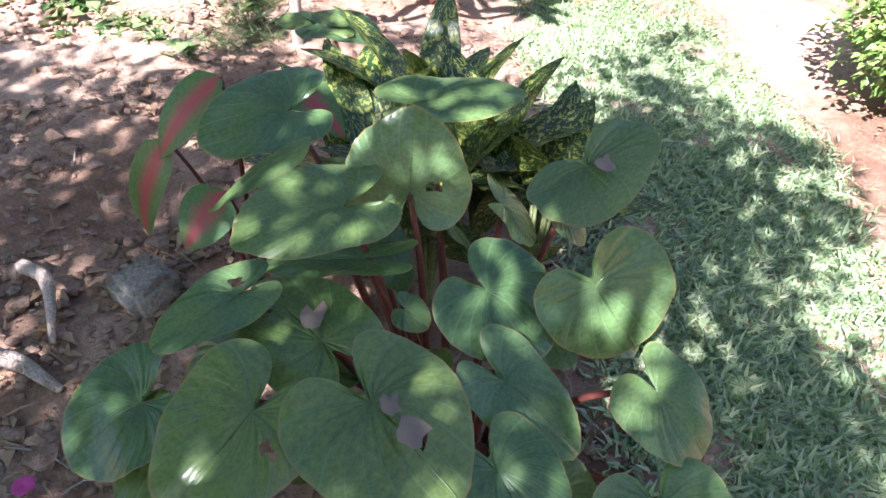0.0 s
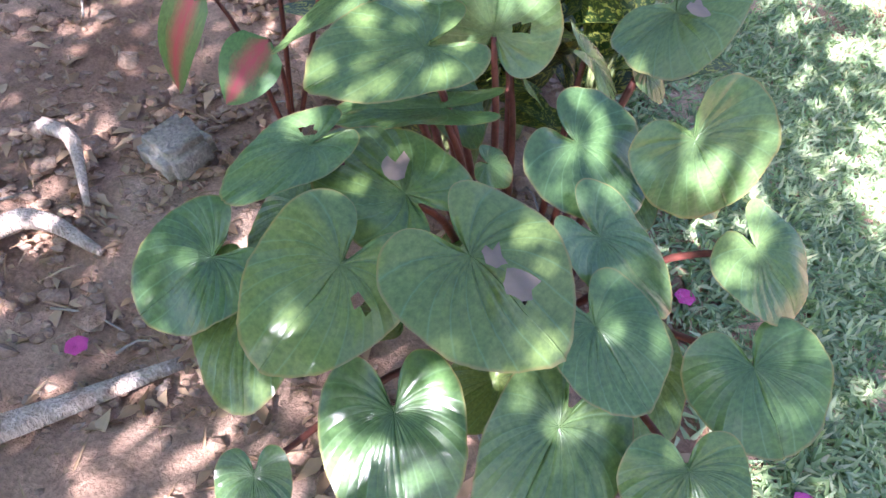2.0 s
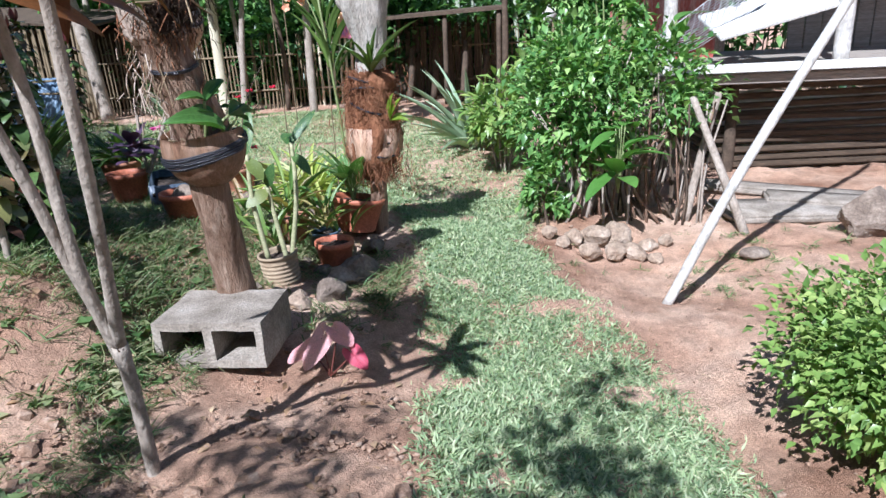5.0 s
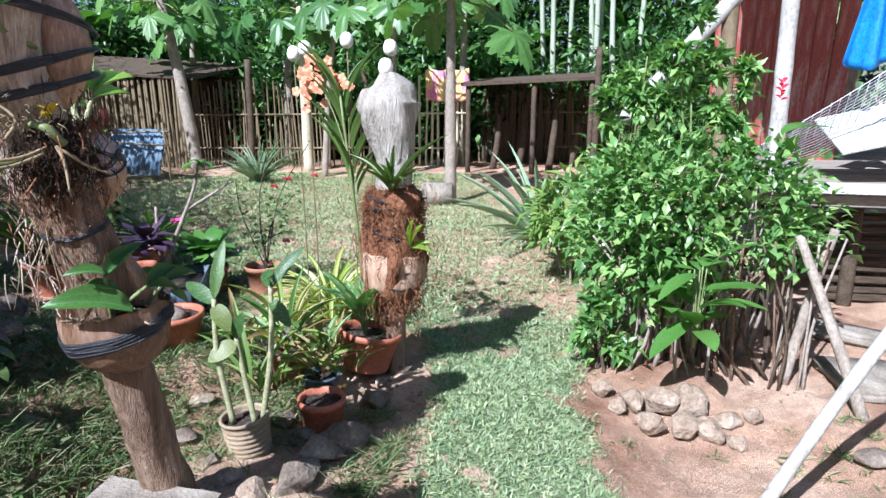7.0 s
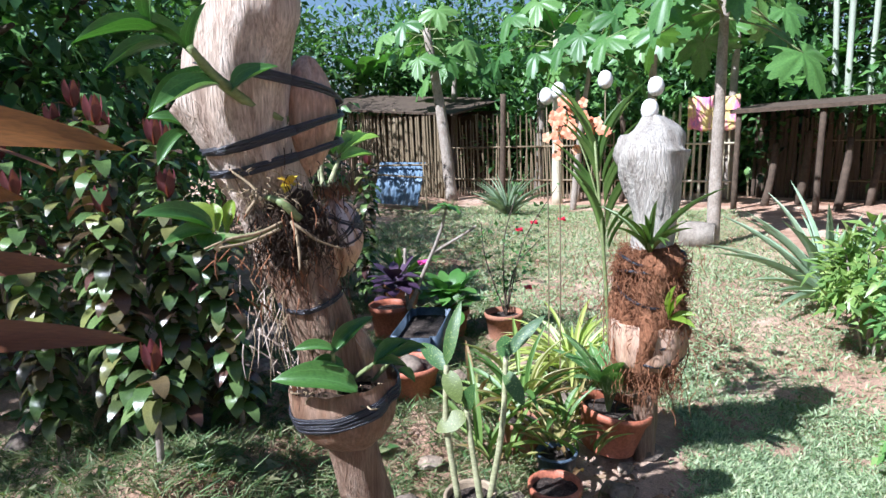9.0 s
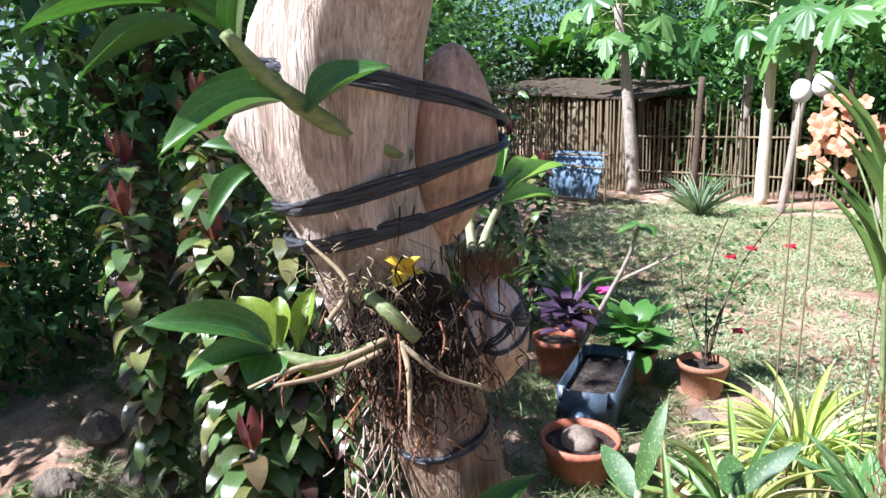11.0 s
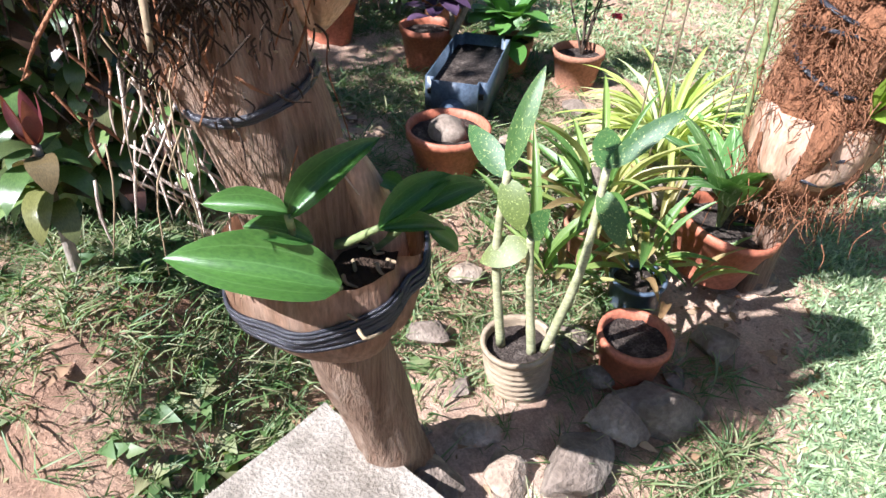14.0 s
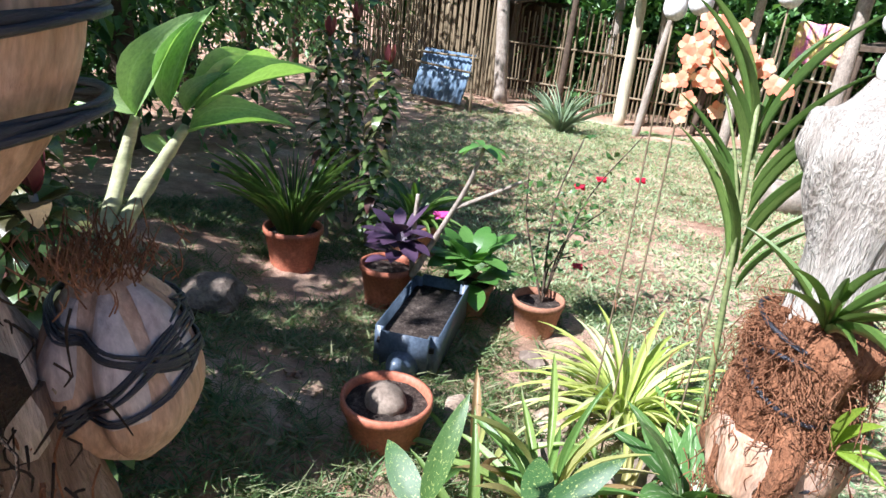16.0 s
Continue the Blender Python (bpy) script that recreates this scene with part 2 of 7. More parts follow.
TIE = rough_stuff("black_plastic_tie", [(0.015, 0.015, 0.02), (0.05, 0.05, 0.065)], 30, 0.35, 160, 0.6, 0.004, (1, 1, 8), spec=0.6)
BARK = rough_stuff("grey_bark", [(0.24, 0.19, 0.15), (0.45, 0.39, 0.33)], 12, 0.85, 70, 0.7, 0.01, (1, 1, 0.6))
BARK_DARK = rough_stuff("dark_bark", [(0.05, 0.035, 0.025), (0.14, 0.1, 0.07)], 12, 0.9, 60, 0.7, 0.01)
STEM_GREEN = rough_stuff("green_cane", [(0.13, 0.17, 0.06), (0.28, 0.32, 0.14)], 10, 0.5, 50, 0.3, 0.004, (1, 1, 2))
CONCRETE = rough_stuff("weathered_concrete", [(0.17, 0.14, 0.11), (0.31, 0.265, 0.22), (0.45, 0.4, 0.345)], 7, 0.95, 110, 0.8, 0.008)
STONE = rough_stuff("pale_field_stone", [(0.2, 0.135, 0.095), (0.36, 0.27, 0.2), (0.52, 0.42, 0.34)], 6, 0.9, 60, 0.8, 0.015)
STONE_GREY = rough_stuff("grey_stone", [(0.11, 0.08, 0.06), (0.22, 0.17, 0.135), (0.36, 0.3, 0.24)], 6, 0.9, 60, 0.8, 0.015)
TERRACOTTA = rough_stuff("terracotta_plastic", [(0.38, 0.12, 0.065), (0.5, 0.18, 0.11)], 6, 0.55, 80, 0.15, 0.003)
TERRA_DULL = rough_stuff("dusty_terracotta", [(0.3, 0.13, 0.075), (0.44, 0.22, 0.14)], 6, 0.8, 80, 0.3, 0.003)
POT_SOIL = rough_stuff("potting_soil", [(0.025, 0.018, 0.014), (0.07, 0.05, 0.04), (0.2, 0.16, 0.13)], 40, 0.95, 160, 1.0, 0.015)
FIBRE_POT = rough_stuff("woven_fibre_bag", [(0.26, 0.185, 0.12), (0.46, 0.36, 0.25)], 6, 0.9, 50, 0.6, 0.006, (1, 1, 9))
CANE_STEM = rough_stuff("pale_cane_stem", [(0.25, 0.27, 0.13), (0.48, 0.45, 0.28)], 12, 0.6, 60, 0.3, 0.004, (1, 1, 3))
SLATE_PLASTIC = rough_stuff("slate_blue_plastic", [(0.05, 0.075, 0.11), (0.11, 0.14, 0.19)], 5, 0.4, 80, 0.15, 0.003, spec=0.5)
BAMBOO_OLD = bamboo_material("dry_bamboo", (0.12, 0.09, 0.055), (0.3, 0.23, 0.14))
BAMBOO_PALE = bamboo_material("pale_bamboo", (0.46, 0.4, 0.28), (0.66, 0.6, 0.46))
BAMBOO_GREEN = bamboo_material("grey_green_bamboo", (0.3, 0.34, 0.25), (0.5, 0.54, 0.42))
WHITEWASH = rough_stuff("whitewashed_bamboo", [(0.36, 0.33, 0.29), (0.64, 0.62, 0.59)], 7, 0.7, 60, 0.4, 0.005, (1, 1, 0.5))
SLAT_DARK = rough_stuff("dark_bamboo_slats", [(0.05, 0.035, 0.025), (0.13, 0.09, 0.06)], 7, 0.85, 60, 0.5, 0.008, (1, 4, 4))
PLANK = rough_stuff("grey_plank", [(0.24, 0.2, 0.17), (0.42, 0.37, 0.32)], 6, 0.85, 60, 0.6, 0.006, (0.5, 5, 5))
RED_PAINT = rough_stuff("worn_red_sheet", [(0.3, 0.07, 0.05), (0.36, 0.09, 0.07), (0.55, 0.42, 0.38)], 3.5, 0.6, 60, 0.3, 0.005, (3, 3, 0.5))
TIN = rough_stuff("blue_grey_tin", [(0.1, 0.16, 0.24), (0.15, 0.22, 0.31), (0.23, 0.3, 0.38)], 5, 0.45, 60, 0.3, 0.004)
RUST = rough_stuff("rusty_roof_tin", [(0.09, 0.05, 0.035), (0.2, 0.12, 0.08), (0.28, 0.22, 0.18)], 4, 0.7, 50, 0.4, 0.006)
BLUE = rough_stuff("blue_tarpaulin", [(0.02, 0.16, 0.5), (0.04, 0.26, 0.68)], 6, 0.45, 50, 0.3, 0.008)
NET = rough_stuff("white_net_cord", [(0.6, 0.62, 0.66), (0.8, 0.8, 0.82)], 20, 0.8, 100, 0.3, 0.002)
WHITE = rough_stuff("white_paint", [(0.55, 0.53, 0.49), (0.76, 0.75, 0.72)], 5, 0.7, 60, 0.2, 0.003)
SHELL = rough_stuff("white_eggshell", [(0.8, 0.78, 0.74), (0.88, 0.86, 0.83)], 10, 0.5, 80, 0.1, 0.002)
LIP = rough_stuff("towel_cloth", [(0.1, 0.25, 0.6), (0.75, 0.22, 0.42), (0.8, 0.65, 0.2), (0.75, 0.4, 0.5)], 6, 0.9, 90, 0.3, 0.004, (1, 1, 0.4))
COCONUT = rough_stuff("dry_coconut_brown", [(0.14, 0.1, 0.075), (0.3, 0.24, 0.19)], 7, 0.85, 70, 0.5, 0.006)

# ---- helpers for building ----
rng = random.Random(5)
RISE = (
    (1.75, 4.8, -0.13), (2.4, 5.4, 0), (1.6, 3.2, -0.15), (0.57, 3.55, -0.1), (0.92, 5.6, 0.03), (0.7, 1.5, -0.05), (1.8, 1.8, -0.15), (-0.1, 3.3, 0.05),
    (-0.18, 2.6, 0.1), (-0.6, 2.36, 0.13), (-0.15, 1.4, 0.03), (-0.13, 1.0, -0.06), (0, 4.1, 0.14), (-0.3, 3.6, 0.2), (-0.28, 4.05, 0.18), (-0.05, 4.8, 0.15),
    (-1.05, 3.25, 0.58), (-1.4, 4.0, 0.58), (-1, 4.4, 0.4), (-1.7, 5.2, 0.3), (-1.2, 5.8, 0.25), (-0.55, 5.4, 0.2), (0.57, 6.3, 0.03), (-1.2, 10.6, 0),
    (-5, 13.7, 0), (-3, 8, 0.15), (-3, 4, 0.55), (-1, 1.2, 0.1), (4, 6, 0), (2, 10, 0), (0.5, -2, -0.1), (-3, 0, 0.2))


def rise(x, y):
    """The garden's lie: low on the trodden strip, banked up towards the beds."""
    s = w = 0.0
    for a, b, c in RISE:
        k = 1 / ((x - a) ** 2 + (y - b) ** 2 + 0.04) ** 1.5
        s, w = s + k * c, w + k
    return s / (w + 0.0004)


def part(name, bm, mat, parent=None, label="", smooth=True):
    me = bpy.data.meshes.new(name)
    if isinstance(bm, tuple):
        me.from_pydata(*bm[:3])
        if len(bm) > 3:
            lay = me.uv_layers.new(name="UVMap")
            idx = np.zeros(len(me.loops), dtype=np.int32)
            me.loops.foreach_get("vertex_index", idx)
            lay.data.foreach_set("uv", np.asarray(bm[3], dtype=np.float32)[idx].ravel())
    else:
        bm.to_mesh(me)
        bm.free()
    if smooth:
        me.polygons.foreach_set("use_smooth", [True] * len(me.polygons))
    me.materials.append(mat)
    ob = new(name, me)
    if parent is not None:
        ob.parent = parent
    if label:
        ob["label"] = label
    return ob


def thing(name, at, label, category, group="", turn=0.0, kind=""):
    ob = new(name)
    ob.matrix_basis = pose(*at, 0, 0, turn)
    return tagged(ob, label, category, group, kind)


def smooth_line(points, n):
    """A Catmull-Rom line of n points through the given ones."""
    p = [Vector(q) for q in points]
    p = [2 * p[0] - p[1]] + p + [2 * p[-1] - p[-2]]
    out = []
    for i in range(n):
        s = (len(p) - 3) * i / (n - 1)
        k = min(int(s), len(p) - 4)
        u = s - k
        a, b, c, d = p[k:k + 4]
        out.append(0.5 * ((2 * b) + (c - a) * u + (2 * a - 5 * b + 4 * c - d) * u * u + (3 * b - a - 3 * c + d) * u ** 3))
    return out


def tube(bm, points, radii, sides=8, n=None, wobble=0.0, seed=0, rings=0.0):
    """A limb along a line, with rough sides and closed ends, added to bm."""
    n = n or max(3, 3 * len(points))
    line = smooth_line(points, n)
    loops = []
    up = Vector((0, 0, 1))
    for i, p in enumerate(line):
        d = (line[min(i + 1, n - 1)] - line[max(i - 1, 0)]).normalized()
        side = d.cross(up if abs(d.z) < 0.9 else Vector((1, 0, 0))).normalized()
        if loops:
            side = (last - d * last.dot(d)).normalized()
        last = side
        other = d.cross(side)
        s = (len(radii) - 1) * i / (n - 1)
        k = min(int(s), len(radii) - 2) if len(radii) > 1 else 0
        r = radii[k] + (radii[min(k + 1, len(radii) - 1)] - radii[k]) * (s - k)
        if rings and i % 4 == 0:
            r *= 1 + rings
        ring = []
        for j in range(sides):
            a = 2 * math.pi * j / sides
            q = math.cos(a) * side + math.sin(a) * other
            f = 1.0
            if wobble:
                f += wobble * noise.noise(Vector((q.x * 1.7 + seed, q.y * 1.7, p.z * 3 + q.z)) * 1.6) + 0.4 * wobble * noise.noise(Vector((q.x * 6 + seed, q.y * 6, p.z * 7)))
            ring.append(bm.verts.new(p + q * r * f))
        loops.append(ring)
    for a, b in zip(loops, loops[1:]):
        for j in range(sides):
            bm.faces.new((a[j], a[(j + 1) % sides], b[(j + 1) % sides], b[j]))
    if sides > 2:
        bm.faces.new(loops[0][::-1])
        bm.faces.new(loops[-1])
    return bm


def limb(name, points, radii, mat, parent=None, sides=8, label="", **more):
    return part(name, tube(bmesh.new(), points, radii, sides, **more), mat, parent, label)


def blob(radius, seed, rough=0.25, flat=(1, 1, 1), level=3, cut=0.0):
    """A stone or clod: an icosphere pushed in and out, planed off in places."""
    bm = bmesh.new()
    bmesh.ops.create_icosphere(bm, subdivisions=level, radius=1)
    r = random.Random(seed)
    planes = [(Vector((r.uniform(-1, 1), r.uniform(-1, 1), r.uniform(-0.6, 1))).normalized(), r.uniform(0.5, 0.82)) for _ in range(9)] if cut else []
    for v in bm.verts:
        n = v.co.normalized()
        v.co = n * (1 + rough * noise.noise(n * 1.3 + Vector((seed * 3.1, 0, 0))) + 0.35 * rough * noise.noise(n * 4 + Vector((0, seed * 1.7, 0))))
        for q, d in planes:
            over = v.co.dot(q) - d
            if over > 0:
                v.co -= q * over * cut
        v.co = Vector((v.co.x * flat[0], v.co.y * flat[1], v.co.z * flat[2])) * radius
    return bm


def stone(at, radius, seed, mat=None, flat=(1, 0.8, 0.65), turn=0, name="stone", label="rough pale field stone lying on the ground", group="stones", sink=0.3, cut=0.8):
    ob = part(name, blob(radius, seed, 0.4, flat, 3, cut), mat or STONE, smooth=False)
    ob.matrix_basis = pose(at[0], at[1], at[2] + radius * flat[2] * (1 - sink), 0, 0, turn)
    return tagged(ob, label, "stone", group)


def lathe(profile, sides=28, squash=1.0):
    bm = bmesh.new()
    rings = []
    for r, z in profile:
        rings.append([bm.verts.new((r * math.cos(2 * math.pi * j / sides), r * squash * math.sin(2 * math.pi * j / sides), z)) for j in range(sides)])
    for a, b in zip(rings, rings[1:]):
        for j in range(sides):
            bm.faces.new((a[j], a[(j + 1) % sides], b[(j + 1) % sides], b[j]))
    return bm


def disc(radius, z, seed=0, sides=24):
    bm = bmesh.new()
    mid = bm.verts.new((0, 0, z + 0.004))
    for f in (0.5, 1.0):
        ring = [bm.verts.new((radius * f * math.cos(2 * math.pi * j / sides), radius * f * math.sin(2 * math.pi * j / sides), z + 0.012 * noise.noise(Vector((f * 3 + seed, j, 0))))) for j in range(sides)]
        if f == 0.5:
            for j in range(sides):
                bm.faces.new((mid, ring[j], ring[(j + 1) % sides]))
            inner = ring
        else:
            for j in range(sides):
                bm.faces.new((inner[j], ring[j], ring[(j + 1) % sides], inner[(j + 1) % sides]))
    return bm


def box(bm, size, m=None):
    r = bmesh.ops.create_cube(bm, size=1)
    bmesh.ops.transform(bm, matrix=(m or Matrix()) @ Matrix.Diagonal((*size, 1)), verts=r["verts"])
    return bm


def soft_box(size, bevel=0.006, wear=0.0, seed=0, cuts=0):
    bm = box(bmesh.new(), size)
    bmesh.ops.bevel(bm, geom=bm.edges[:], offset=bevel, segments=2, affect="EDGES")
    if cuts:
        bmesh.ops.subdivide_edges(bm, edges=bm.edges[:], cuts=cuts, use_grid_fill=True)
    if wear:
        for v in bm.verts:
            v.co += v.co.normalized() * wear * noise.noise(v.co * 14 + Vector((seed, 0, 0)))
    return bm


def blade(length, width, bend=0.3, fold=0.25, rows=8, taper=0.5, wave=0.0, twist=0.0, cols=4):
    """A long leaf from the origin along +y, bending down towards its tip; u runs across, v along. taper: where it is widest."""
    verts, faces, uvs = [], [], []
    for i in range(rows + 1):
        v = i / rows
        half = 0.5 * width * (max(0.0, math.sin(math.pi * v ** (math.log(0.5) / math.log(taper)))) ** 0.75 + 0.12 * (1 - v))
        a = bend * v * 1.6
        y = length * (math.sin(a) / 1.6 / bend if bend else v)
        z = -length * ((1 - math.cos(a)) / 1.6 / bend if bend else 0)
        for j in range(cols + 1):
            u = 2 * j / cols - 1
            x = half * u
            h = 0.16 * (fold * half * abs(u) + wave * width * math.sin(9 * v + 2 * u) * abs(u))
            tw = twist * v
            verts.append((x * math.cos(tw) - h * math.sin(tw), y, z + h * math.cos(tw) + x * math.sin(tw)))
            uvs.append((0.5 + 0.5 * u, v))
    for i in range(rows):
        for j in range(cols):
            k = i * (cols + 1) + j
            faces.append((k, k + 1, k + cols + 2, k + cols + 1))
    return verts, [], faces, uvs


def along(at, tip, face=(0, 0, 1), scale=(1, 1, 1)):
    """A pose at at with +y towards tip and +z towards face."""
    y = (Vector(tip) - Vector(at)).normalized()
    x = y.cross(Vector(face)).normalized()
    z = x.cross(y)
    m = Matrix((x, y, z)).transposed().to_4x4()
    m.translation = at
    return m @ Matrix.Diagonal((*scale, 1))


def share(name, mesh, m, parent=None, label=""):
    """One more object on a mesh that is already there."""
    ob = new(name, mesh)
    ob.parent = parent
    ob.matrix_basis = m
    if label:
        ob["label"] = label
    return ob


def mesh_of(name, data, mat):
    ob = part(name, data, mat)
    me = ob.data
    bpy.data.objects.remove(ob)
    return me


def scatter(name, centres, ways, sizes, mat, label, category, width=0.45, parent=None, droop=0.25, shape=5):
    """Many small leaves as one mesh: each a folded, pointed blade of two halves."""
    c, d, s = np.asarray(centres, float), np.asarray(ways, float), np.asarray(sizes, float)[:, None]
    n = len(c)
    d /= np.linalg.norm(d, axis=1)[:, None] + 1e-9
    side = np.cross(d, np.random.normal(0, 1, (n, 3)) * 0.35 + np.array((0, 0, 1)))
    side /= np.linalg.norm(side, axis=1)[:, None] + 1e-9
    nrm = np.cross(side, d)
    w = width * s * 0.5
    mid = c + d * s * 0.5 - nrm * s * droop * 0.1
    tip = c + d * s - nrm * s * droop
    v = np.stack([c, c + d * s * 0.4 + side * w + nrm * w * 0.3, tip, c + d * s * 0.4 - side * w + nrm * w * 0.3, mid], axis=1).reshape(-1, 3)
    k = np.arange(n)[:, None] * 5
    faces = np.concatenate([k + (0, 1, 4), k + (1, 2, 4), k + (0, 4, 3), k + (4, 2, 3)], axis=0)
    me = bpy.data.meshes.new(name)
    me.vertices.add(n * 5)
    me.vertices.foreach_set("co", v.ravel())
    me.loops.add(len(faces) * 3)
    me.loops.foreach_set("vertex_index", faces.ravel().astype(np.int32))
    me.polygons.add(len(faces))
    me.polygons.foreach_set("loop_start", np.arange(len(faces), dtype=np.int32) * 3)
    me.update(calc_edges=True)
    me.materials.append(mat)
    ob = new(name, me)
    ob.parent = parent
    if parent is None:
        tagged(ob, label, category, "", "stuff")
    else:
        tagged(ob, label, kind="stuff")
    return ob


def cloud(n, centre, radius, seed, inside=0.5):
    """Leaf places and ways in an uneven, gappy crown of clumps."""
    r = np.random.RandomState(seed)
    k = max(5, n // 70)
    hubs = r.normal(0, 1, (k, 3))
    hubs = hubs / np.linalg.norm(hubs, axis=1)[:, None] * r.uniform(inside, 1.0, (k, 1)) * np.asarray(radius)
    pick = r.randint(0, k, n)
    spread = np.min(radius) * 0.22
    p = hubs[pick] + r.normal(0, spread, (n, 3))
    way = p / np.asarray(radius) * 0.8 + r.normal(0, 0.6, (n, 3)) + np.array((0, 0, 0.1))
    return p + np.asarray(centre), way

# ---- ground ----


def rise_np(x, y):
    s, w = np.zeros_like(x), np.zeros_like(x)
    for a, b, c in RISE:
        k = 1 / ((x - a) ** 2 + (y - b) ** 2 + 0.04) ** 1.5
        s, w = s + k * c, w + k
    return s / (w + 0.0004)


def build_ground():
    xs = np.concatenate([[-600, -200, -80, -35, -18, -11, -8, -6], np.arange(-4.6, 4.6, 0.055), [5, 6, 8, 12, 20, 40, 90, 200, 600]])
    ys = np.concatenate([[-600, -200, -80, -30, -12, -6, -3], np.arange(-1.5, 8.5, 0.055), np.arange(8.6, 20, 0.4), [22, 26, 32, 45, 80, 200, 700]])
    gx, gy = np.meshgrid(xs, ys)
    z = rise_np(gx, gy)
    near = (np.abs(gx) < 4.5) & (gy > -1.4) & (gy < 8.4)
    bumps = np.zeros_like(z)
    for i, j in zip(*np.nonzero(near)):
        p = Vector((gx[i, j], gy[i, j], 0))
        bumps[i, j] = 0.03 * noise.noise(p * 2.1) + 0.024 * noise.noise(p * 6.5) + 0.014 * noise.noise(p * 15)
    z = z + bumps
    n, m = gx.shape[1], gx.shape[0]
    verts = np.stack([gx, gy, z], -1).reshape(-1, 3).tolist()
    k = (np.arange(m - 1)[:, None] * n + np.arange(n - 1)[None]).ravel()
    faces = np.stack([k, k + 1, k + n + 1, k + n], -1).tolist()
    return tagged(part("ground", (verts, [], faces), SOIL), "bare reddish-brown garden soil, trodden and dusty", "ground", "", "structure")


ground = build_ground()
LAWN_LEFT = ((-1, 1.05), (0.3, 1.02), (1.0, 0.98), (1.5, 0.9), (2.0, 0.78), (2.77, 0.64), (3.5, 0.55), (4.8, 0.34), (5.4, 0.1), (5.8, -0.8), (6.2, -2.6), (8, -5), (11, -6.5), (13.2, -6), (14, -2))
LAWN_RIGHT = ((-1, 1.75), (0.3, 1.66), (1.0, 1.6), (2.3, 1.66), (3.04, 1.63), (3.4, 1.56), (3.8, 1.4), (4.5, 1.1), (5.2, 0.9), (5.8, 1.0), (6.5, 1.3), (8, 0.6), (11, -0.6), (13, -1.5), (14, -1.8))


def lawn(n, y0, y1, size, seed, spill=0.05, thin=0.0, name="lawn"):
    r = np.random.RandomState(seed)
    y = r.uniform(y0, y1, n)
    lo = np.interp(y, *zip(*LAWN_LEFT))
    hi = np.interp(y, *zip(*LAWN_RIGHT))
    x = lo + (hi - lo) * r.uniform(0, 1, n) + r.normal(0, spill, n)
    keep = np.ones(n, bool)
    if thin:
        keep = np.array([noise.noise(Vector((a * 1.1, b * 1.1, seed))) > -thin + 0.25 * (q - 0.5) for a, b, q in zip(x, y, r.uniform(0, 1, n))])
    x, y = x[keep], y[keep]
    n = len(x)
    lean = r.normal(0, 1, (n, 2))
    way = np.stack([lean[:, 0], lean[:, 1], r.uniform(0.3, 1.3, n)], -1)
    return scatter(name, np.stack([x, y, rise_np(x, y) - 0.004 + r.uniform(0, 0.012, n)], -1), way, size * r.uniform(0.55, 1.35, n), GRASS, "sunlit carpet-grass lawn with short broad blades", "lawn", 0.2, droop=0.3)


lawn(88000, -0.6, 3.4, 0.037, 1, 0.05, 0.85)
lawn(76000, 3.4, 6.2, 0.034, 2, 0.05, 0.85)
lawn(88000, 6.0, 13.6, 0.05, 3, 0.15, 0.45)


def tufts(n, area, size, seed, mat, label, name="weeds", thin=-0.05, freq=1.6, width=0.12, up=1.5, blades=14):
    """Tufts of grass and weeds on the ground inside x0, x1, y0, y1."""
    r = np.random.RandomState(seed)
    c, d, s = [], [], []
    while len(c) < n * blades:
        x, y = r.uniform(area[0], area[1]), r.uniform(area[2], area[3])
        if noise.noise(Vector((x * freq, y * freq, seed * 2.3))) < thin:
            if r.uniform() > 0.12:
                continue
        z = rise(x, y)
        t = size * r.uniform(0.5, 1.4)
        for _ in range(blades):
            a = r.uniform(0, 6.283)
            c.append((x + r.normal(0, 0.02), y + r.normal(0, 0.02), z))
            d.append((math.cos(a), math.sin(a), r.uniform(0.3, up)))
            s.append(t * r.uniform(0.5, 1.2))
    return scatter(name, c, d, s, mat, label, "weeds", width, droop=0.4)


tufts(4300, (-3.6, -0.35, 3.0, 6.4), 0.08, 11, WEED, "thin shaded grass and weeds round the flower pots", "grass_tufts", -0.25, 1.6, 0.06)
tufts(750, (-2.2, -0.3, 2.5, 4.2), 0.085, 12, WEED, "sparse dry grass tufts on the soil bank", "grass_tufts", 0.12, 1.6, 0.05)
tufts(420, (-2.4, -0.4, 2.4, 4.1), 0.05, 13, WEED, "small broad-leaved weeds sprouting on soil", "weeds", 0.15, 2.5, 0.7, 0.9, 10)
tufts(500, (-9, -2, 6.5, 13), 0.12, 14, WEED, "taller grass along the shaded lawn edge", "grass_tufts", 0.1, 0.5, 0.08)
tufts(150, (-0.35, 0.3, 3.5, 4.5), 0.1, 16, WEED, "long grass blades between the bed stones", "grass_tufts", 0.0, 2.0, 0.05)
tufts(60, (1.0, 3.0, 4.4, 5.4), 0.06, 15, WEED, "tiny weeds on the trodden soil", "weeds", 0.2)


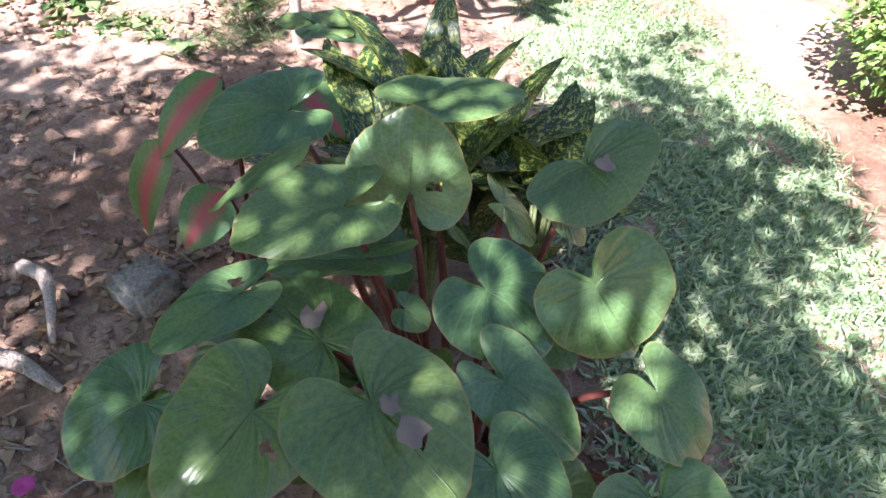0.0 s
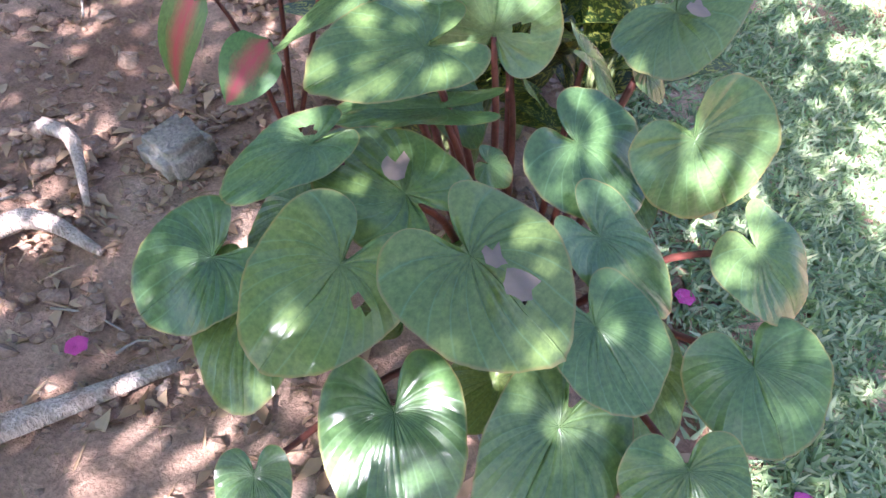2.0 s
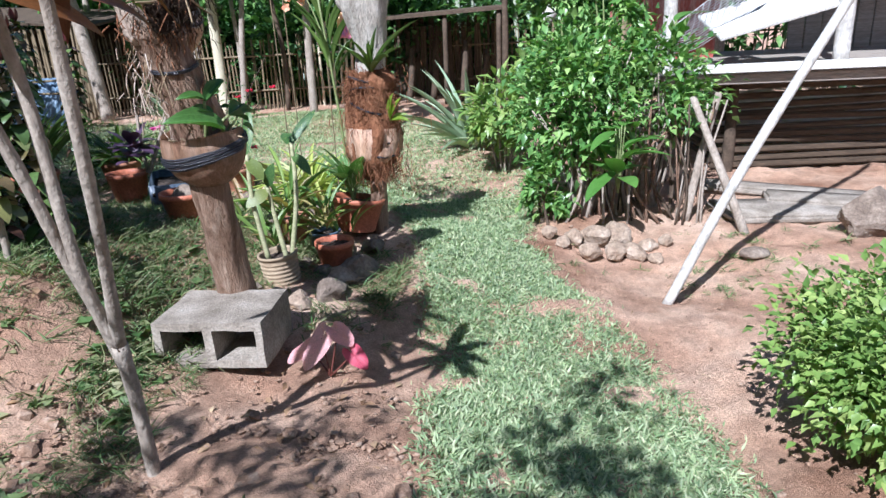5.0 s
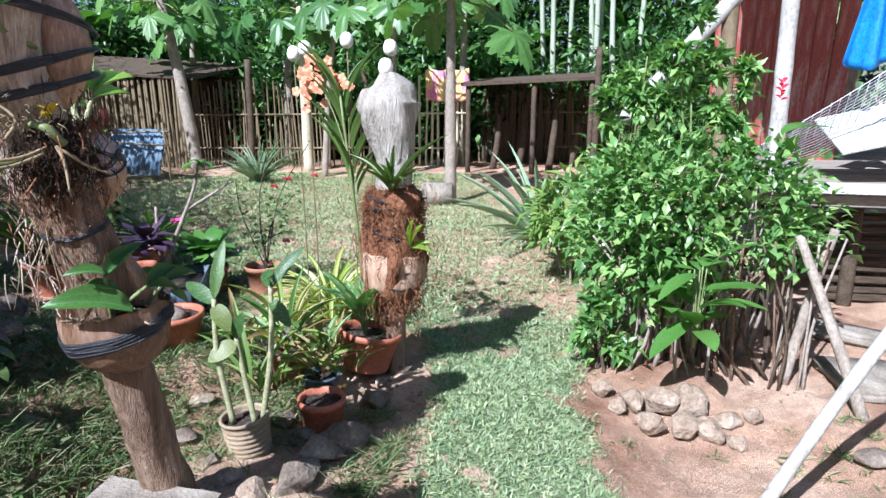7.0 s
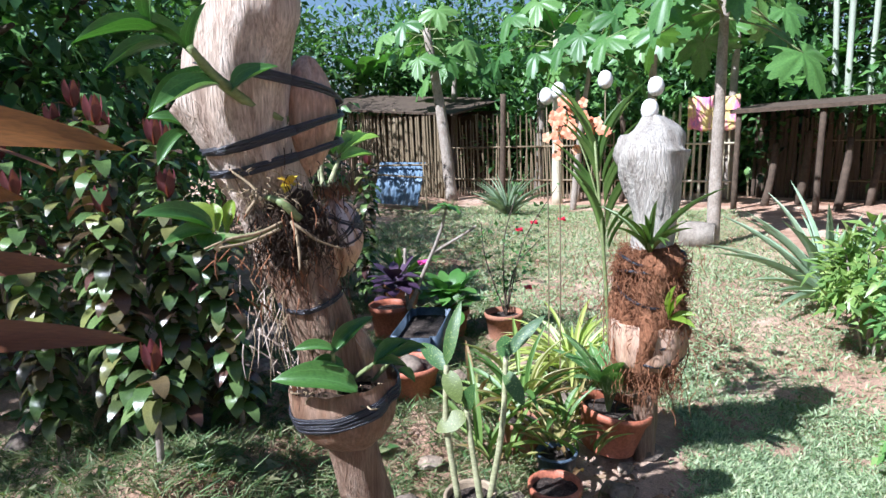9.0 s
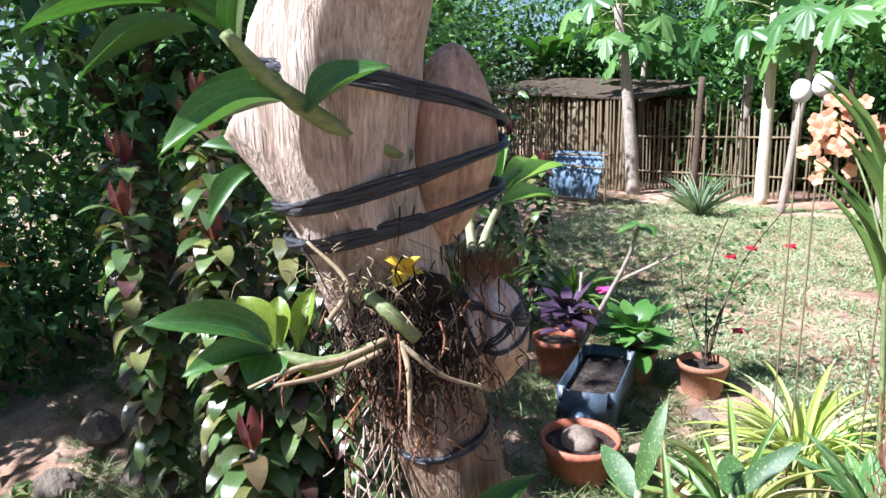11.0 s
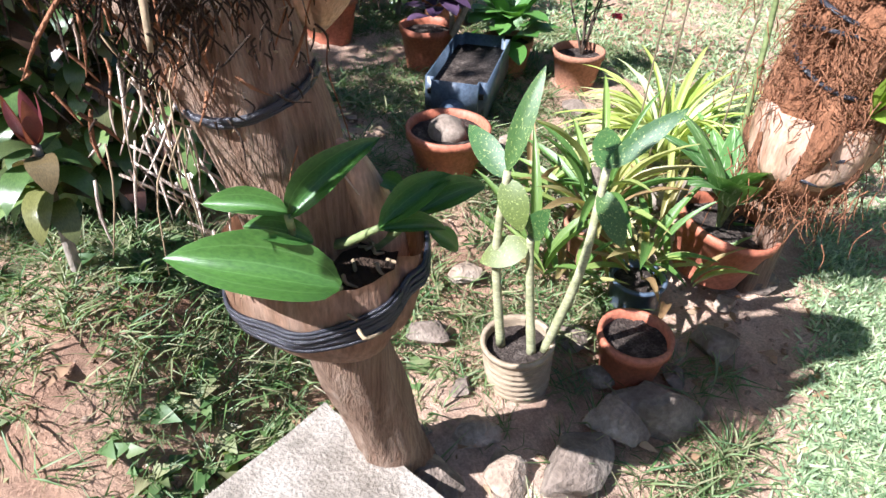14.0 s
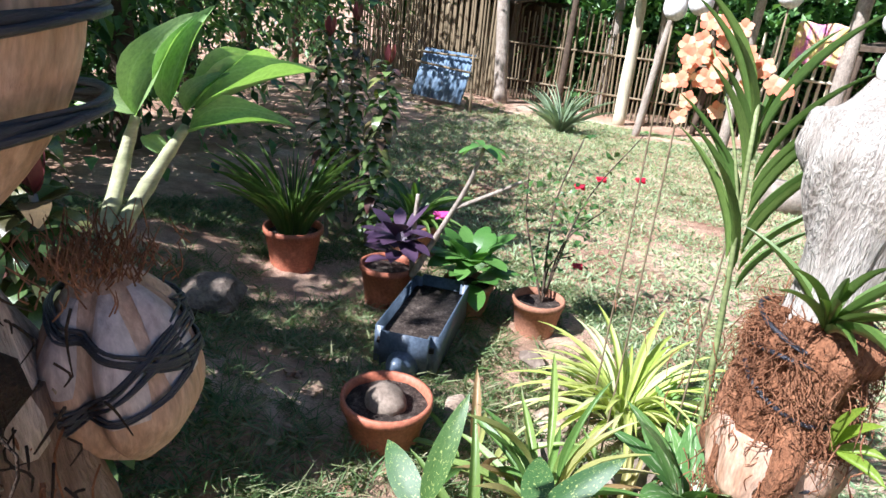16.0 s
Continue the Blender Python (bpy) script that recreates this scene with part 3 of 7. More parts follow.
def grit(n, area, size, seed, mat, label, name="gravel", only=None):
    """Small stones and clods as one mesh."""
    r = np.random.RandomState(seed)
    bm = bmesh.new()
    bmesh.ops.create_icosphere(bm, subdivisions=1, radius=1)
    base = np.array([v.co[:] for v in bm.verts])
    tri = np.array([[v.index for v in f.verts] for f in bm.faces])
    bm.free()
    verts, faces = [], []
    for i in range(n):
        x, y = r.uniform(area[0], area[1]), r.uniform(area[2], area[3])
        s = size * r.uniform(0.35, 1.0) ** 2 * (2.2 if r.uniform() < 0.05 else 1)
        p = base * (1 + r.uniform(-0.35, 0.35, (len(base), 1))) * s * np.array((1, r.uniform(0.6, 1), r.uniform(0.4, 0.8)))
        verts.append(p + np.array((x, y, rise(x, y) + 0.2 * s)))
        faces.append(tri + i * len(base))
    ob = part(name, (np.concatenate(verts).tolist(), [], np.concatenate(faces).tolist()), mat, smooth=False)
    return tagged(ob, label, "gravel", "", "stuff")


CLOD = rough_stuff("soil_clods", [(0.16, 0.09, 0.055), (0.3, 0.19, 0.13), (0.42, 0.32, 0.25)], 30, 0.95, 150, 0.6, 0.006)
grit(5200, (-1.2, 1.0, 0.5, 2.9), 0.017, 21, CLOD, "loose soil clods and grit")
grit(1900, (-2.0, 0.6, 2.4, 5.2), 0.016, 22, CLOD, "loose soil clods and grit")
grit(1000, (0.9, 3.4, 2.0, 6.0), 0.011, 23, CLOD, "dusty grit on the trodden strip")


def litter(n, area, size, seed, label="fallen dry leaves and straw on the soil", name="leaf_litter", width=0.4):
    r = np.random.RandomState(seed)
    x, y = r.uniform(area[0], area[1], n), r.uniform(area[2], area[3], n)
    way = np.stack([r.normal(0, 1, n), r.normal(0, 1, n), r.uniform(-0.1, 0.3, n)], -1)
    return scatter(name, np.stack([x, y, rise_np(x, y) + 0.01], -1), way, size * r.uniform(0.4, 1.4, n), DRY, label, "leaf litter", width)


grit(1500, (-0.9, 0.25, 0.7, 2.2), 0.018, 24, CLOD, "crumbled reddish soil clods")
litter(500, (-0.5, 1.0, 0.6, 2.2), 0.05, 41)
litter(200, (-0.9, 0.2, 0.8, 2.2), 0.045, 45)
litter(1700, (-0.8, 1.0, 0.6, 2.6), 0.06, 42, "dry straw and thin twigs on the soil", "straw", 0.06)
litter(500, (-2.0, 0.5, 2.4, 5.0), 0.05, 43)
litter(500, (0.9, 3.2, 2.4, 6.4), 0.05, 44, "dry straw scattered on the trodden strip", "straw", 0.08)

# ---- the heart-leaved plant ----
CROWN = Vector((0.6, 1.22, -0.02))
homalomena = thing("heart_leaf_plant", CROWN, "large bushy plant with heart-shaped green leaves on red-brown stalks, in soil", "plant")


def heart_mesh(seed, notch=0.1, ripple=0.03, hole=None):
    """A heart-shaped blade: stalk joint at the origin, tip at y = 1, lobes behind; sunken veins fan out from the joint and bow towards the tip."""
    half = [(0, 1.0), (0.14, 0.95), (0.34, 0.79), (0.5, 0.54), (0.58, 0.24), (0.585, -0.05), (0.52, -0.3), (0.39, -0.45), (0.22, -0.47), (0.09, -0.33), (0.015, -notch)]
    side = smooth_line([(x, y, 0) for x, y in half], 64)
    lop = 0.07 * math.sin(seed * 2.3)
    rim = [(p.x * (1 + lop), p.y) for p in side] + [(-p.x * (1 - lop), p.y) for p in side[::-1]]
    rings = (0.0, 0.06, 0.15, 0.27, 0.4, 0.54, 0.68, 0.82, 0.93, 1.0)
    verts, faces, uvs = [], [], []
    n = len(rim)
    for f in rings:
        for j, (x, y) in enumerate(rim):
            q = Vector((x * f, y * f, 0))
            turn = math.atan2(x, y) if abs(x) > 1e-6 else (0.0 if y > 0 else math.pi)
            if abs(x) <= 1e-6 and j >= n // 2 and y < 0:
                turn = -turn
            rib = turn + 0.62 * f * math.sin(turn + 0.3 * f * math.copysign(1, turn))
            u = 0.5 + rib / (2 * math.pi) * 0.97
            d = abs((u * 18) % 1.0 - 0.5)
            sunk = max(0.0, (d - 0.2) / 0.3) ** 2
            z = -ripple * sunk * (f ** 0.7) * (1.12 - f) * 1.5
            z += 0.2 * abs(q.x) * (1 - 0.5 * f) - 0.15 * max(q.y, 0) ** 2 + 0.10 * max(-q.y, 0) - 0.16 * q.x * q.x
            z += 0.06 * noise.noise(Vector((q.x * 2.4 + seed * 5, q.y * 2.4, seed)))
            z += 0.035 * f ** 3 * math.sin(3.0 * turn + seed * 1.9)
            edge = 1 + (0.05 * noise.noise(Vector((u * 9, seed * 3.0, 0))) + 0.016 * noise.noise(Vector((u * 40, seed * 3.0, 0))) if f == 1 else 0)
            verts.append((q.x * edge, q.y * edge, z))
            uvs.append((u, f))
    for a in range(len(rings) - 1):
        for j in range(n - 1):
            k = a * n + j
            if hole:
                mid = (Vector(verts[k]) + Vector(verts[k + n + 1])) * 0.5
                away = math.hypot(mid.x - hole[0], mid.y - hole[1])
                if away < hole[2] * (1 + 0.9 * noise.noise(Vector((mid.x * 9, mid.y * 9, seed)))):
                    continue
            faces.append((k, k + n, k + n + 1, k + 1))
    return verts, [], faces, uvs


HEARTS = [mesh_of("leaf_blade", heart_mesh(i, 0.06 + 0.05 * (i % 3), 0.05 + 0.008 * (i % 3)), HEART) for i in range(7)]
TORN = {0: mesh_of("leaf_blade", heart_mesh(9, 0.1, 0.055, (-0.08, 0.42, 0.06)), HEART), 32: mesh_of("leaf_blade", heart_mesh(10, 0.1, 0.055, (0.2, 0.05, 0.07)), HEART), 1: mesh_of("leaf_blade", heart_mesh(11, 0.08, 0.05, (-0.3, 0.15, 0.05)), HEART), 4: mesh_of("leaf_blade", heart_mesh(12, 0.08, 0.05, (0.25, -0.1, 0.1)), HEART)}
heart_count = 0


def heart_leaf(joint, tip, width, face=None):
    """One leaf of the plant with its stalk; joint and tip in the world."""
    global heart_count
    j, t = Vector(joint), Vector(tip)
    length = (t - j).length
    f = Vector(face) if face else Vector((0.16 * math.sin(heart_count * 2.1), -0.22 + 0.14 * math.cos(heart_count * 1.7), 1))
    at = j - CROWN
    m = along(at, t - CROWN, f, (width / 1.14, length, (width + length) / 2))
    blade_ob = share("leaf", TORN.get(heart_count, HEARTS[heart_count % 7]), m, homalomena)
    heart_count += 1
    out = Vector((at.x, at.y, 0))
    foot = out.normalized() * 0.05 + Vector((0, 0, 0.0)) if out.length > 0.02 else Vector((0, 0, 0))
    mid = foot.lerp(at, 0.55) + Vector((0, 0, 0.03 + 0.1 * at.z))
    limb("stalk", [foot, mid, at - (t - j).normalized() * 0.004 + Vector((0, 0, -0.004))], (0.0075, 0.006, 0.004), PETIOLE, homalomena, 6, n=9)
    return blade_ob


heart_leaf((0.527, 0.965, 0.450), (0.642, 0.894, 0.420), 0.190)
heart_leaf((0.392, 0.950, 0.418), (0.332, 0.835, 0.378), 0.166)
heart_leaf((0.278, 0.950, 0.330), (0.299, 0.820, 0.290), 0.141)
heart_leaf((0.226, 0.976, 0.356), (0.150, 0.905, 0.326), 0.165)
heart_leaf((0.318, 1.088, 0.450), (0.233, 1.010, 0.430), 0.091)
heart_leaf((0.439, 1.057, 0.430), (0.309, 1.149, 0.430), 0.143)
heart_leaf((0.433, 1.184, 0.540), (0.317, 1.105, 0.540), 0.138)
heart_leaf((0.457, 1.181, 0.460), (0.297, 1.199, 0.420), 0.074)
heart_leaf((0.452, 1.282, 0.420), (0.510, 1.233, 0.360), 0.080)
heart_leaf((0.765, 1.182, 0.467), (0.838, 1.150, 0.390), 0.175, (-0.05, -0.7, 0.7))
heart_leaf((0.630, 1.164, 0.450), (0.730, 1.132, 0.410), 0.171)
heart_leaf((0.668, 1.052, 0.413), (0.774, 1.015, 0.353), 0.118)
heart_leaf((0.669, 0.948, 0.388), (0.736, 0.876, 0.358), 0.130)
heart_leaf((0.848, 1.077, 0.407), (0.924, 1.035, 0.357), 0.121)
heart_leaf((0.863, 0.971, 0.327), (0.902, 0.882, 0.297), 0.159)
heart_leaf((0.781, 0.837, 0.320), (0.798, 0.764, 0.290), 0.136)
heart_leaf((0.649, 0.865, 0.310), (0.604, 0.731, 0.270), 0.150)
heart_leaf((0.472, 0.847, 0.310), (0.511, 0.725, 0.270), 0.156)
heart_leaf((0.330, 0.777, 0.240), (0.346, 0.719, 0.210), 0.082)
heart_leaf((0.304, 1.066, 0.360), (0.234, 1.033, 0.320), 0.100)
heart_leaf((0.528, 1.138, 0.420), (0.564, 1.142, 0.400), 0.052)
heart_leaf((0.786, 1.251, 0.370), (0.860, 1.219, 0.320), 0.096)
heart_leaf((0.634, 1.334, 0.465), (0.695, 1.357, 0.415), 0.116)
heart_leaf((0.751, 1.431, 0.490), (0.814, 1.381, 0.470), 0.251)
heart_leaf((0.286, 1.390, 0.550), (0.153, 1.337, 0.530), 0.162)
heart_leaf((0.496, 1.454, 0.560), (0.646, 1.526, 0.570), 0.106)
heart_leaf((0.334, 1.231, 0.560), (0.244, 1.181, 0.510), 0.047)
heart_leaf((0.378, 1.322, 0.500), (0.282, 1.379, 0.450), 0.049)
heart_leaf((0.728, 1.395, 0.420), (0.777, 1.395, 0.370), 0.062)
heart_leaf((0.537, 1.345, 0.420), (0.600, 1.387, 0.340), 0.075)
heart_leaf((0.129, 2.046, 0.420), (0.268, 2.072, 0.420), 0.157)
heart_leaf((0.139, 2.049, 0.420), (-0.020, 2.088, 0.420), 0.076)
heart_leaf((0.508, 1.255, 0.529), (0.506, 1.275, 0.635), 0.165, (0.05, -1, 0.35))
for x, y, z, a, s in ((0.66, 0.83, 0.2, 2.6, 0.09), (0.45, 1.0, 0.26, 3.6, 0.1), (0.75, 1.0, 0.25, 0.4, 0.1), (0.55, 1.1, 0.33, 4.2, 0.09), (0.58, 0.95, 0.24, 5.2, 0.09), (0.38, 1.12, 0.3, 2.2, 0.09), (0.7, 1.25, 0.35, 0.8, 0.09)):
    heart_leaf((x, y, z), (x + s * math.sin(a), y - s * math.cos(a), z - 0.05), s * 1.15)


def patch(at, size, seed, name="withered_patch", tilt=(0, 0, 1)):
    """A papery brown withered spot lying on a leaf."""
    bm = bmesh.new()
    ring = [bm.verts.new((size * (0.8 + 0.9 * noise.noise(Vector((j * 0.9, seed, 0)))) * math.cos(j * 0.5236) * 1.3, size * (0.8 + 0.9 * noise.noise(Vector((j * 0.9, seed, 0)))) * math.sin(j * 0.5236), 0.002 * (j % 2))) for j in range(12)]
    mid = bm.verts.new((0, 0, 0.003))
    for j in range(12):
        bm.faces.new((mid, ring[j], ring[(j + 1) % 12]))
    ob = part(name, bm, BLADE_DRY, homalomena, "papery brown withered patch")
    ob.matrix_basis = along(Vector(at) - CROWN, Vector(at) - CROWN + Vector((1, 0.3, 0)), tilt)
    return ob


patch((0.577, 0.93, 0.462), 0.02, 1)
patch((0.55, 0.955, 0.466), 0.014, 2)
patch((0.425, 1.075, 0.45), 0.02, 3)
patch((0.775, 1.42, 0.505), 0.02, 5)

# ---- speckled evergreen and red-leaved plants behind it ----


def leafy_plant(name, at, label, leaves, mesh, mat_name="leaf", category="plant", stalk=None, stalk_r=0.004, group=""):
    """leaves: (foot, tip, width) relative to at; each leaf an object of its own on the shared blade of length 1 and width 1."""
    ob = thing(name, at, label, category, group)
    for foot, tip, w in leaves:
        foot, tip = Vector(foot), Vector(tip)
        d = tip - foot
        side = Vector((d.x, d.y, 0.01))
        face = Vector((0, 0, 1)) - d.normalized() * d.normalized().z * 0.9 - side.normalized() * 0.15
        share("leaf", mesh, along(foot, tip, face, (w, d.length, d.length)), ob)
        if stalk and foot.length > 0.02:
            limb("stalk", [(0, 0, 0), foot * 0.5 + Vector((0, 0, 0.01)), foot], (stalk_r * 1.3, stalk_r), stalk, ob, 5, n=6)
    return ob


def rosette(n, seed, r0, length, width, lift=(0.4, 1.4), foot=0.02, height=0.0, spread=6.283, turn=0.0):
    r = random.Random(seed)
    out = []
    for i in range(n):
        a = turn + spread * (i / n + r.uniform(-0.4, 0.4) / n)
        e = r.uniform(*lift)
        l = length * r.uniform(0.7, 1.15)
        h = r.uniform(0, height)
        f = Vector((foot * math.cos(a), foot * math.sin(a), r0 + h))
        out.append((f, f + Vector((math.cos(a) * math.cos(e), math.sin(a) * math.cos(e), math.sin(e))) * l, width * r.uniform(0.8, 1.2)))
    return out


SPECK = mesh_of("leaf_blade", blade(1, 1, 0.45, 0.3, 9, 0.42, 0.03), SPECKLED)
for i, (x, y, n, l) in enumerate(((0.44, 1.85, 17, 0.3), (0.57, 1.74, 16, 0.28), (0.34, 1.66, 15, 0.27), (0.48, 1.6, 14, 0.25), (0.7, 1.66, 14, 0.26), (0.42, 1.52, 10, 0.22))):
    leafy_plant("speckled_evergreen", (x, y, rise(x, y)), "bushy speckled yellow-green plant with pointed leaves, in soil", rosette(n, 50 + i, 0.14, l, 0.08, (0.5, 1.5), 0.03, 0.2), SPECK, stalk=STEM_GREEN, group="speckled plants")
RED = mesh_of("leaf_blade", blade(1, 1, 0.5, 0.2, 9, 0.35, 0.05), RED_LEAF)
caladium = thing("caladium", (0.11, 1.52, rise(0.11, 1.52)), "drooping caladium with red-centred green leaves on thin stalks", "plant")
for foot, tip, w in (((0.02, -0.02, 0.52), (-0.12, -0.13, 0.42), 0.085), ((-0.09, -0.05, 0.4), (-0.25, -0.13, 0.17), 0.09), ((0.1, 0.05, 0.5), (0.24, -0.02, 0.46), 0.08), ((0.03, -0.1, 0.34), (-0.04, -0.2, 0.28), 0.1)):
    foot, tip = Vector(foot), Vector(tip)
    share("leaf", RED, along(foot, tip, (0.2, -0.5, 1), (w, (tip - foot).length, (tip - foot).length)), caladium)
    limb("stalk", [(0, 0, 0), foot * 0.6 + Vector((0.01, 0, 0.03)), foot], (0.006, 0.003), PETIOLE, caladium, 6, n=8)
pink = thing("pink_caladium", (0.17, 3.3, rise(0.17, 3.3)), "small caladium with bright pink leaves on bare soil", "plant")
PINKM = mesh_of("leaf_blade", heart_mesh(7), PINK_LEAF)
for foot, tip, w in (((-0.03, 0.03, 0.15), (-0.07, -0.09, 0.08), 0.075), ((0.03, 0.05, 0.17), (0.1, 0.0, 0.14), 0.07), ((0.1, 0.0, 0.1), (0.16, -0.04, 0.06), 0.065), ((-0.08, 0.02, 0.12), (-0.15, -0.05, 0.09), 0.06)):
    foot, tip = Vector(foot), Vector(tip)
    share("leaf", PINKM, along(foot, tip, (0.1, -0.5, 1), (w, (tip - foot).length, 0.1)), pink)
    limb("stalk", [(0, 0, 0), foot * 0.5, foot], (0.004, 0.003), PETIOLE, pink, 6, n=6)

# ---- on the soil beside the plant ----
paver = part("concrete_piece", soft_box((0.125, 0.115, 0.07), 0.016, 0.012, 3, 4), CONCRETE)
paver.matrix_basis = pose(-0.11, 1.45, rise(-0.11, 1.45) + 0.025, 4, -5, -32)
tagged(paver, "weathered grey broken concrete piece half sunk in soil", "rubble")
for i, pts in enumerate((((-0.45, 0.66, 0.02), (-0.2, 0.83, 0.02), (0.06, 1.03, 0.0)), ((-0.42, 1.1, 0.03), (-0.3, 1.22, 0.04), (-0.16, 1.2, 0.01)), ((-0.4, 1.45, 0.03), (-0.3, 1.4, 0.05), (-0.22, 1.28, 0.02)))):
    ob = limb("dead_branch", [(a, b, rise(a, b) + c) for a, b, c in pts], ((0.03, 0.026, 0.012), (0.02, 0.02, 0.008), (0.016, 0.014, 0.006))[i], DRIFT, None, 9, n=14, wobble=0.3, seed=i)
    tagged(ob, "weathered grey dead branch lying on the soil", "branch", "dead branches")
for i in range(26):
    x, y, a, l = rng.uniform(-0.5, 0.9), rng.uniform(0.75, 2.3), rng.uniform(0, 6.28), rng.uniform(0.05, 0.16)
    p = [(x + l * f * math.cos(a), y + l * f * math.sin(a)) for f in (0, 0.5, 1)]
    ob = limb("twig", [(q[0], q[1] + 0.01 * (k == 1), rise(*q) + 0.008 + 0.008 * (k == 1)) for k, q in enumerate(p)], (0.003, 0.0015), BARK, None, 5, n=5)
    tagged(ob, "thin dry brown twig on the soil", "twig", "twigs")
PETALM = mesh_of("petal", blade(1, 1, 0.6, 0.3, 4, 0.5), PETAL_PINK)
for x, y in ((-0.12, 1.02), (1.08, 0.97), (0.93, 1.34)):
    fl = thing("fallen_flower", (x, y, rise(x, y) + 0.022), "fallen magenta blossom lying on the ground", "flower", "fallen flowers")
    for k in range(6):
        a = k * 1.05 + x
        share("petal", PETALM, along((0, 0, 0), (0.02 * math.cos(a), 0.02 * math.sin(a), 0.012), (0, 0, 1), (0.022, 0.022, 0.022)), fl)

# ---- young frangipani ----
frangipani = thing("frangipani_tree", (-0.18, 2.63, rise(-0.18, 2.63) - 0.02), "young bare frangipani tree with forked grey branches", "tree")
limb("trunk", [(0, 0, 0), (0.02, -0.03, 0.25), (0.05, -0.09, 0.5)], (0.022, 0.02, 0.021), BARK, frangipani, 10, wobble=0.12, rings=0.06, n=18)
for pts in (((0.05, -0.09, 0.49), (0.02, -0.16, 0.75), (0.0, -0.23, 1.03), (-0.05, -0.36, 1.5)), ((0.05, -0.09, 0.5), (0.12, -0.17, 0.75), (0.2, -0.27, 1.01), (0.27, -0.37, 1.45)), ((0.03, -0.06, 0.42), (0.04, -0.16, 0.75), (0.03, -0.18, 1.15), (-0.02, -0.2, 1.6))):
    limb("branch", pts, (0.017, 0.015, 0.014, 0.012), BARK, frangipani, 9, wobble=0.15, rings=0.08, n=26)

# ---- concrete block ----


def hollow_block(at, turn):
    """A 40 x 20 x 15 cm block laid on its side, two cells through it."""
    L, D, Ht = 0.43, 0.33, 0.19
    ob = thing("concrete_block", at, "weathered grey hollow concrete block lying on its side", "block", turn=turn)
    bm = bmesh.new()
    xs = (-L / 2, -L / 2 + 0.03, -0.018, 0.018, L / 2 - 0.03, L / 2)
    zs = (0, 0.03, Ht - 0.035, Ht)
    for i in range(5):
        for k in range(3):
            if k == 1 and i in (1, 3):
                continue
            box(bm, (xs[i + 1] - xs[i], D, zs[k + 1] - zs[k]), Matrix.Translation(((xs[i] + xs[i + 1]) / 2, 0, (zs[k] + zs[k + 1]) / 2)))
    bmesh.ops.remove_doubles(bm, verts=bm.verts[:], dist=0.0005)
    seen = {}
    for f in bm.faces[:]:
        key = tuple(round(c, 4) for c in f.calc_center_median())
        seen.setdefault(key, []).append(f)
    bmesh.ops.delete(bm, geom=[f for g in seen.values() if len(g) > 1 for f in g], context="FACES")
    bmesh.ops.subdivide_edges(bm, edges=bm.edges[:], cuts=2, use_grid_fill=True)
    for v in bm.verts:
        v.co += Vector((noise.noise(v.co * 17), noise.noise(v.co * 17 + Vector((5, 0, 0))), noise.noise(v.co * 13 + Vector((0, 5, 0))))) * 0.006
    part("body", bm, CONCRETE, ob, smooth=False)
    return ob


hollow_block((-0.27, 3.375, rise(-0.27, 3.42) + 0.0), 2)

# ---- orchid post with coconut husks ----
POST = Vector((-0.30, 3.6, rise(-0.30, 3.6)))
post = thing("orchid_post", POST, "weathered driftwood post with coconut husks and orchids tied on", "post")


def rel(p):
    return Vector(p) - POST


limb("trunk", [rel(p) for p in ((-0.30, 3.63, 0.1), (-0.29, 3.53, 0.5), (-0.27, 3.43, 0.85), (-0.28, 3.375, 1.15), (-0.32, 3.315, 1.4))], (0.08, 0.074, 0.066, 0.077, 0.092), POST_WOOD, post, 22, n=40, wobble=0.25, seed=2)
limb("upper_trunk", [rel(p) for p in ((-0.325, 3.33, 1.36), (-0.325, 3.28, 1.5), (-0.315, 3.24, 1.62), (-0.31, 3.21, 1.74), (-0.28, 3.205, 1.86), (-0.225, 3.215, 1.97), (-0.19, 3.23, 2.05))], (0.09, 0.092, 0.1, 0.112, 0.11, 0.092, 0.055), DRIFT, post, 26, "bleached grey driftwood top", n=34, wobble=0.3, seed=5)
limb("knob", [rel(p) for p in ((-0.32, 3.2, 1.68), (-0.352, 3.13, 1.74), (-0.375, 3.09, 1.775))], (0.08, 0.05, 0.036), DRIFT, post, 14, n=12, wobble=0.3, seed=8)


def husk_skin(a, e, size, seed):
    """A point on a husk: three bulging sides with seams between, drawn to a point below."""
    c = math.cos(e)
    seam = abs(math.sin(1.5 * a + seed))
    crack = max(0.0, 1 - abs(math.sin(4.5 * a + seed * 2 + 0.5 * e)) * 9)
    f = (0.78 + 0.25 * min(1.0, seam * 2.4) - 0.035 * crack) * (1 + 0.05 * noise.noise(Vector((math.cos(a) * 2 + seed, math.sin(a) * 2, e * 2))))
    z = math.sin(e)
    p = 1 - 0.22 * z * z if z > 0 else 1 - 0.55 * z * z
    return Vector((math.cos(a) * c * f * p * size[0], math.sin(a) * c * f * p * size[1], z * size[2]))


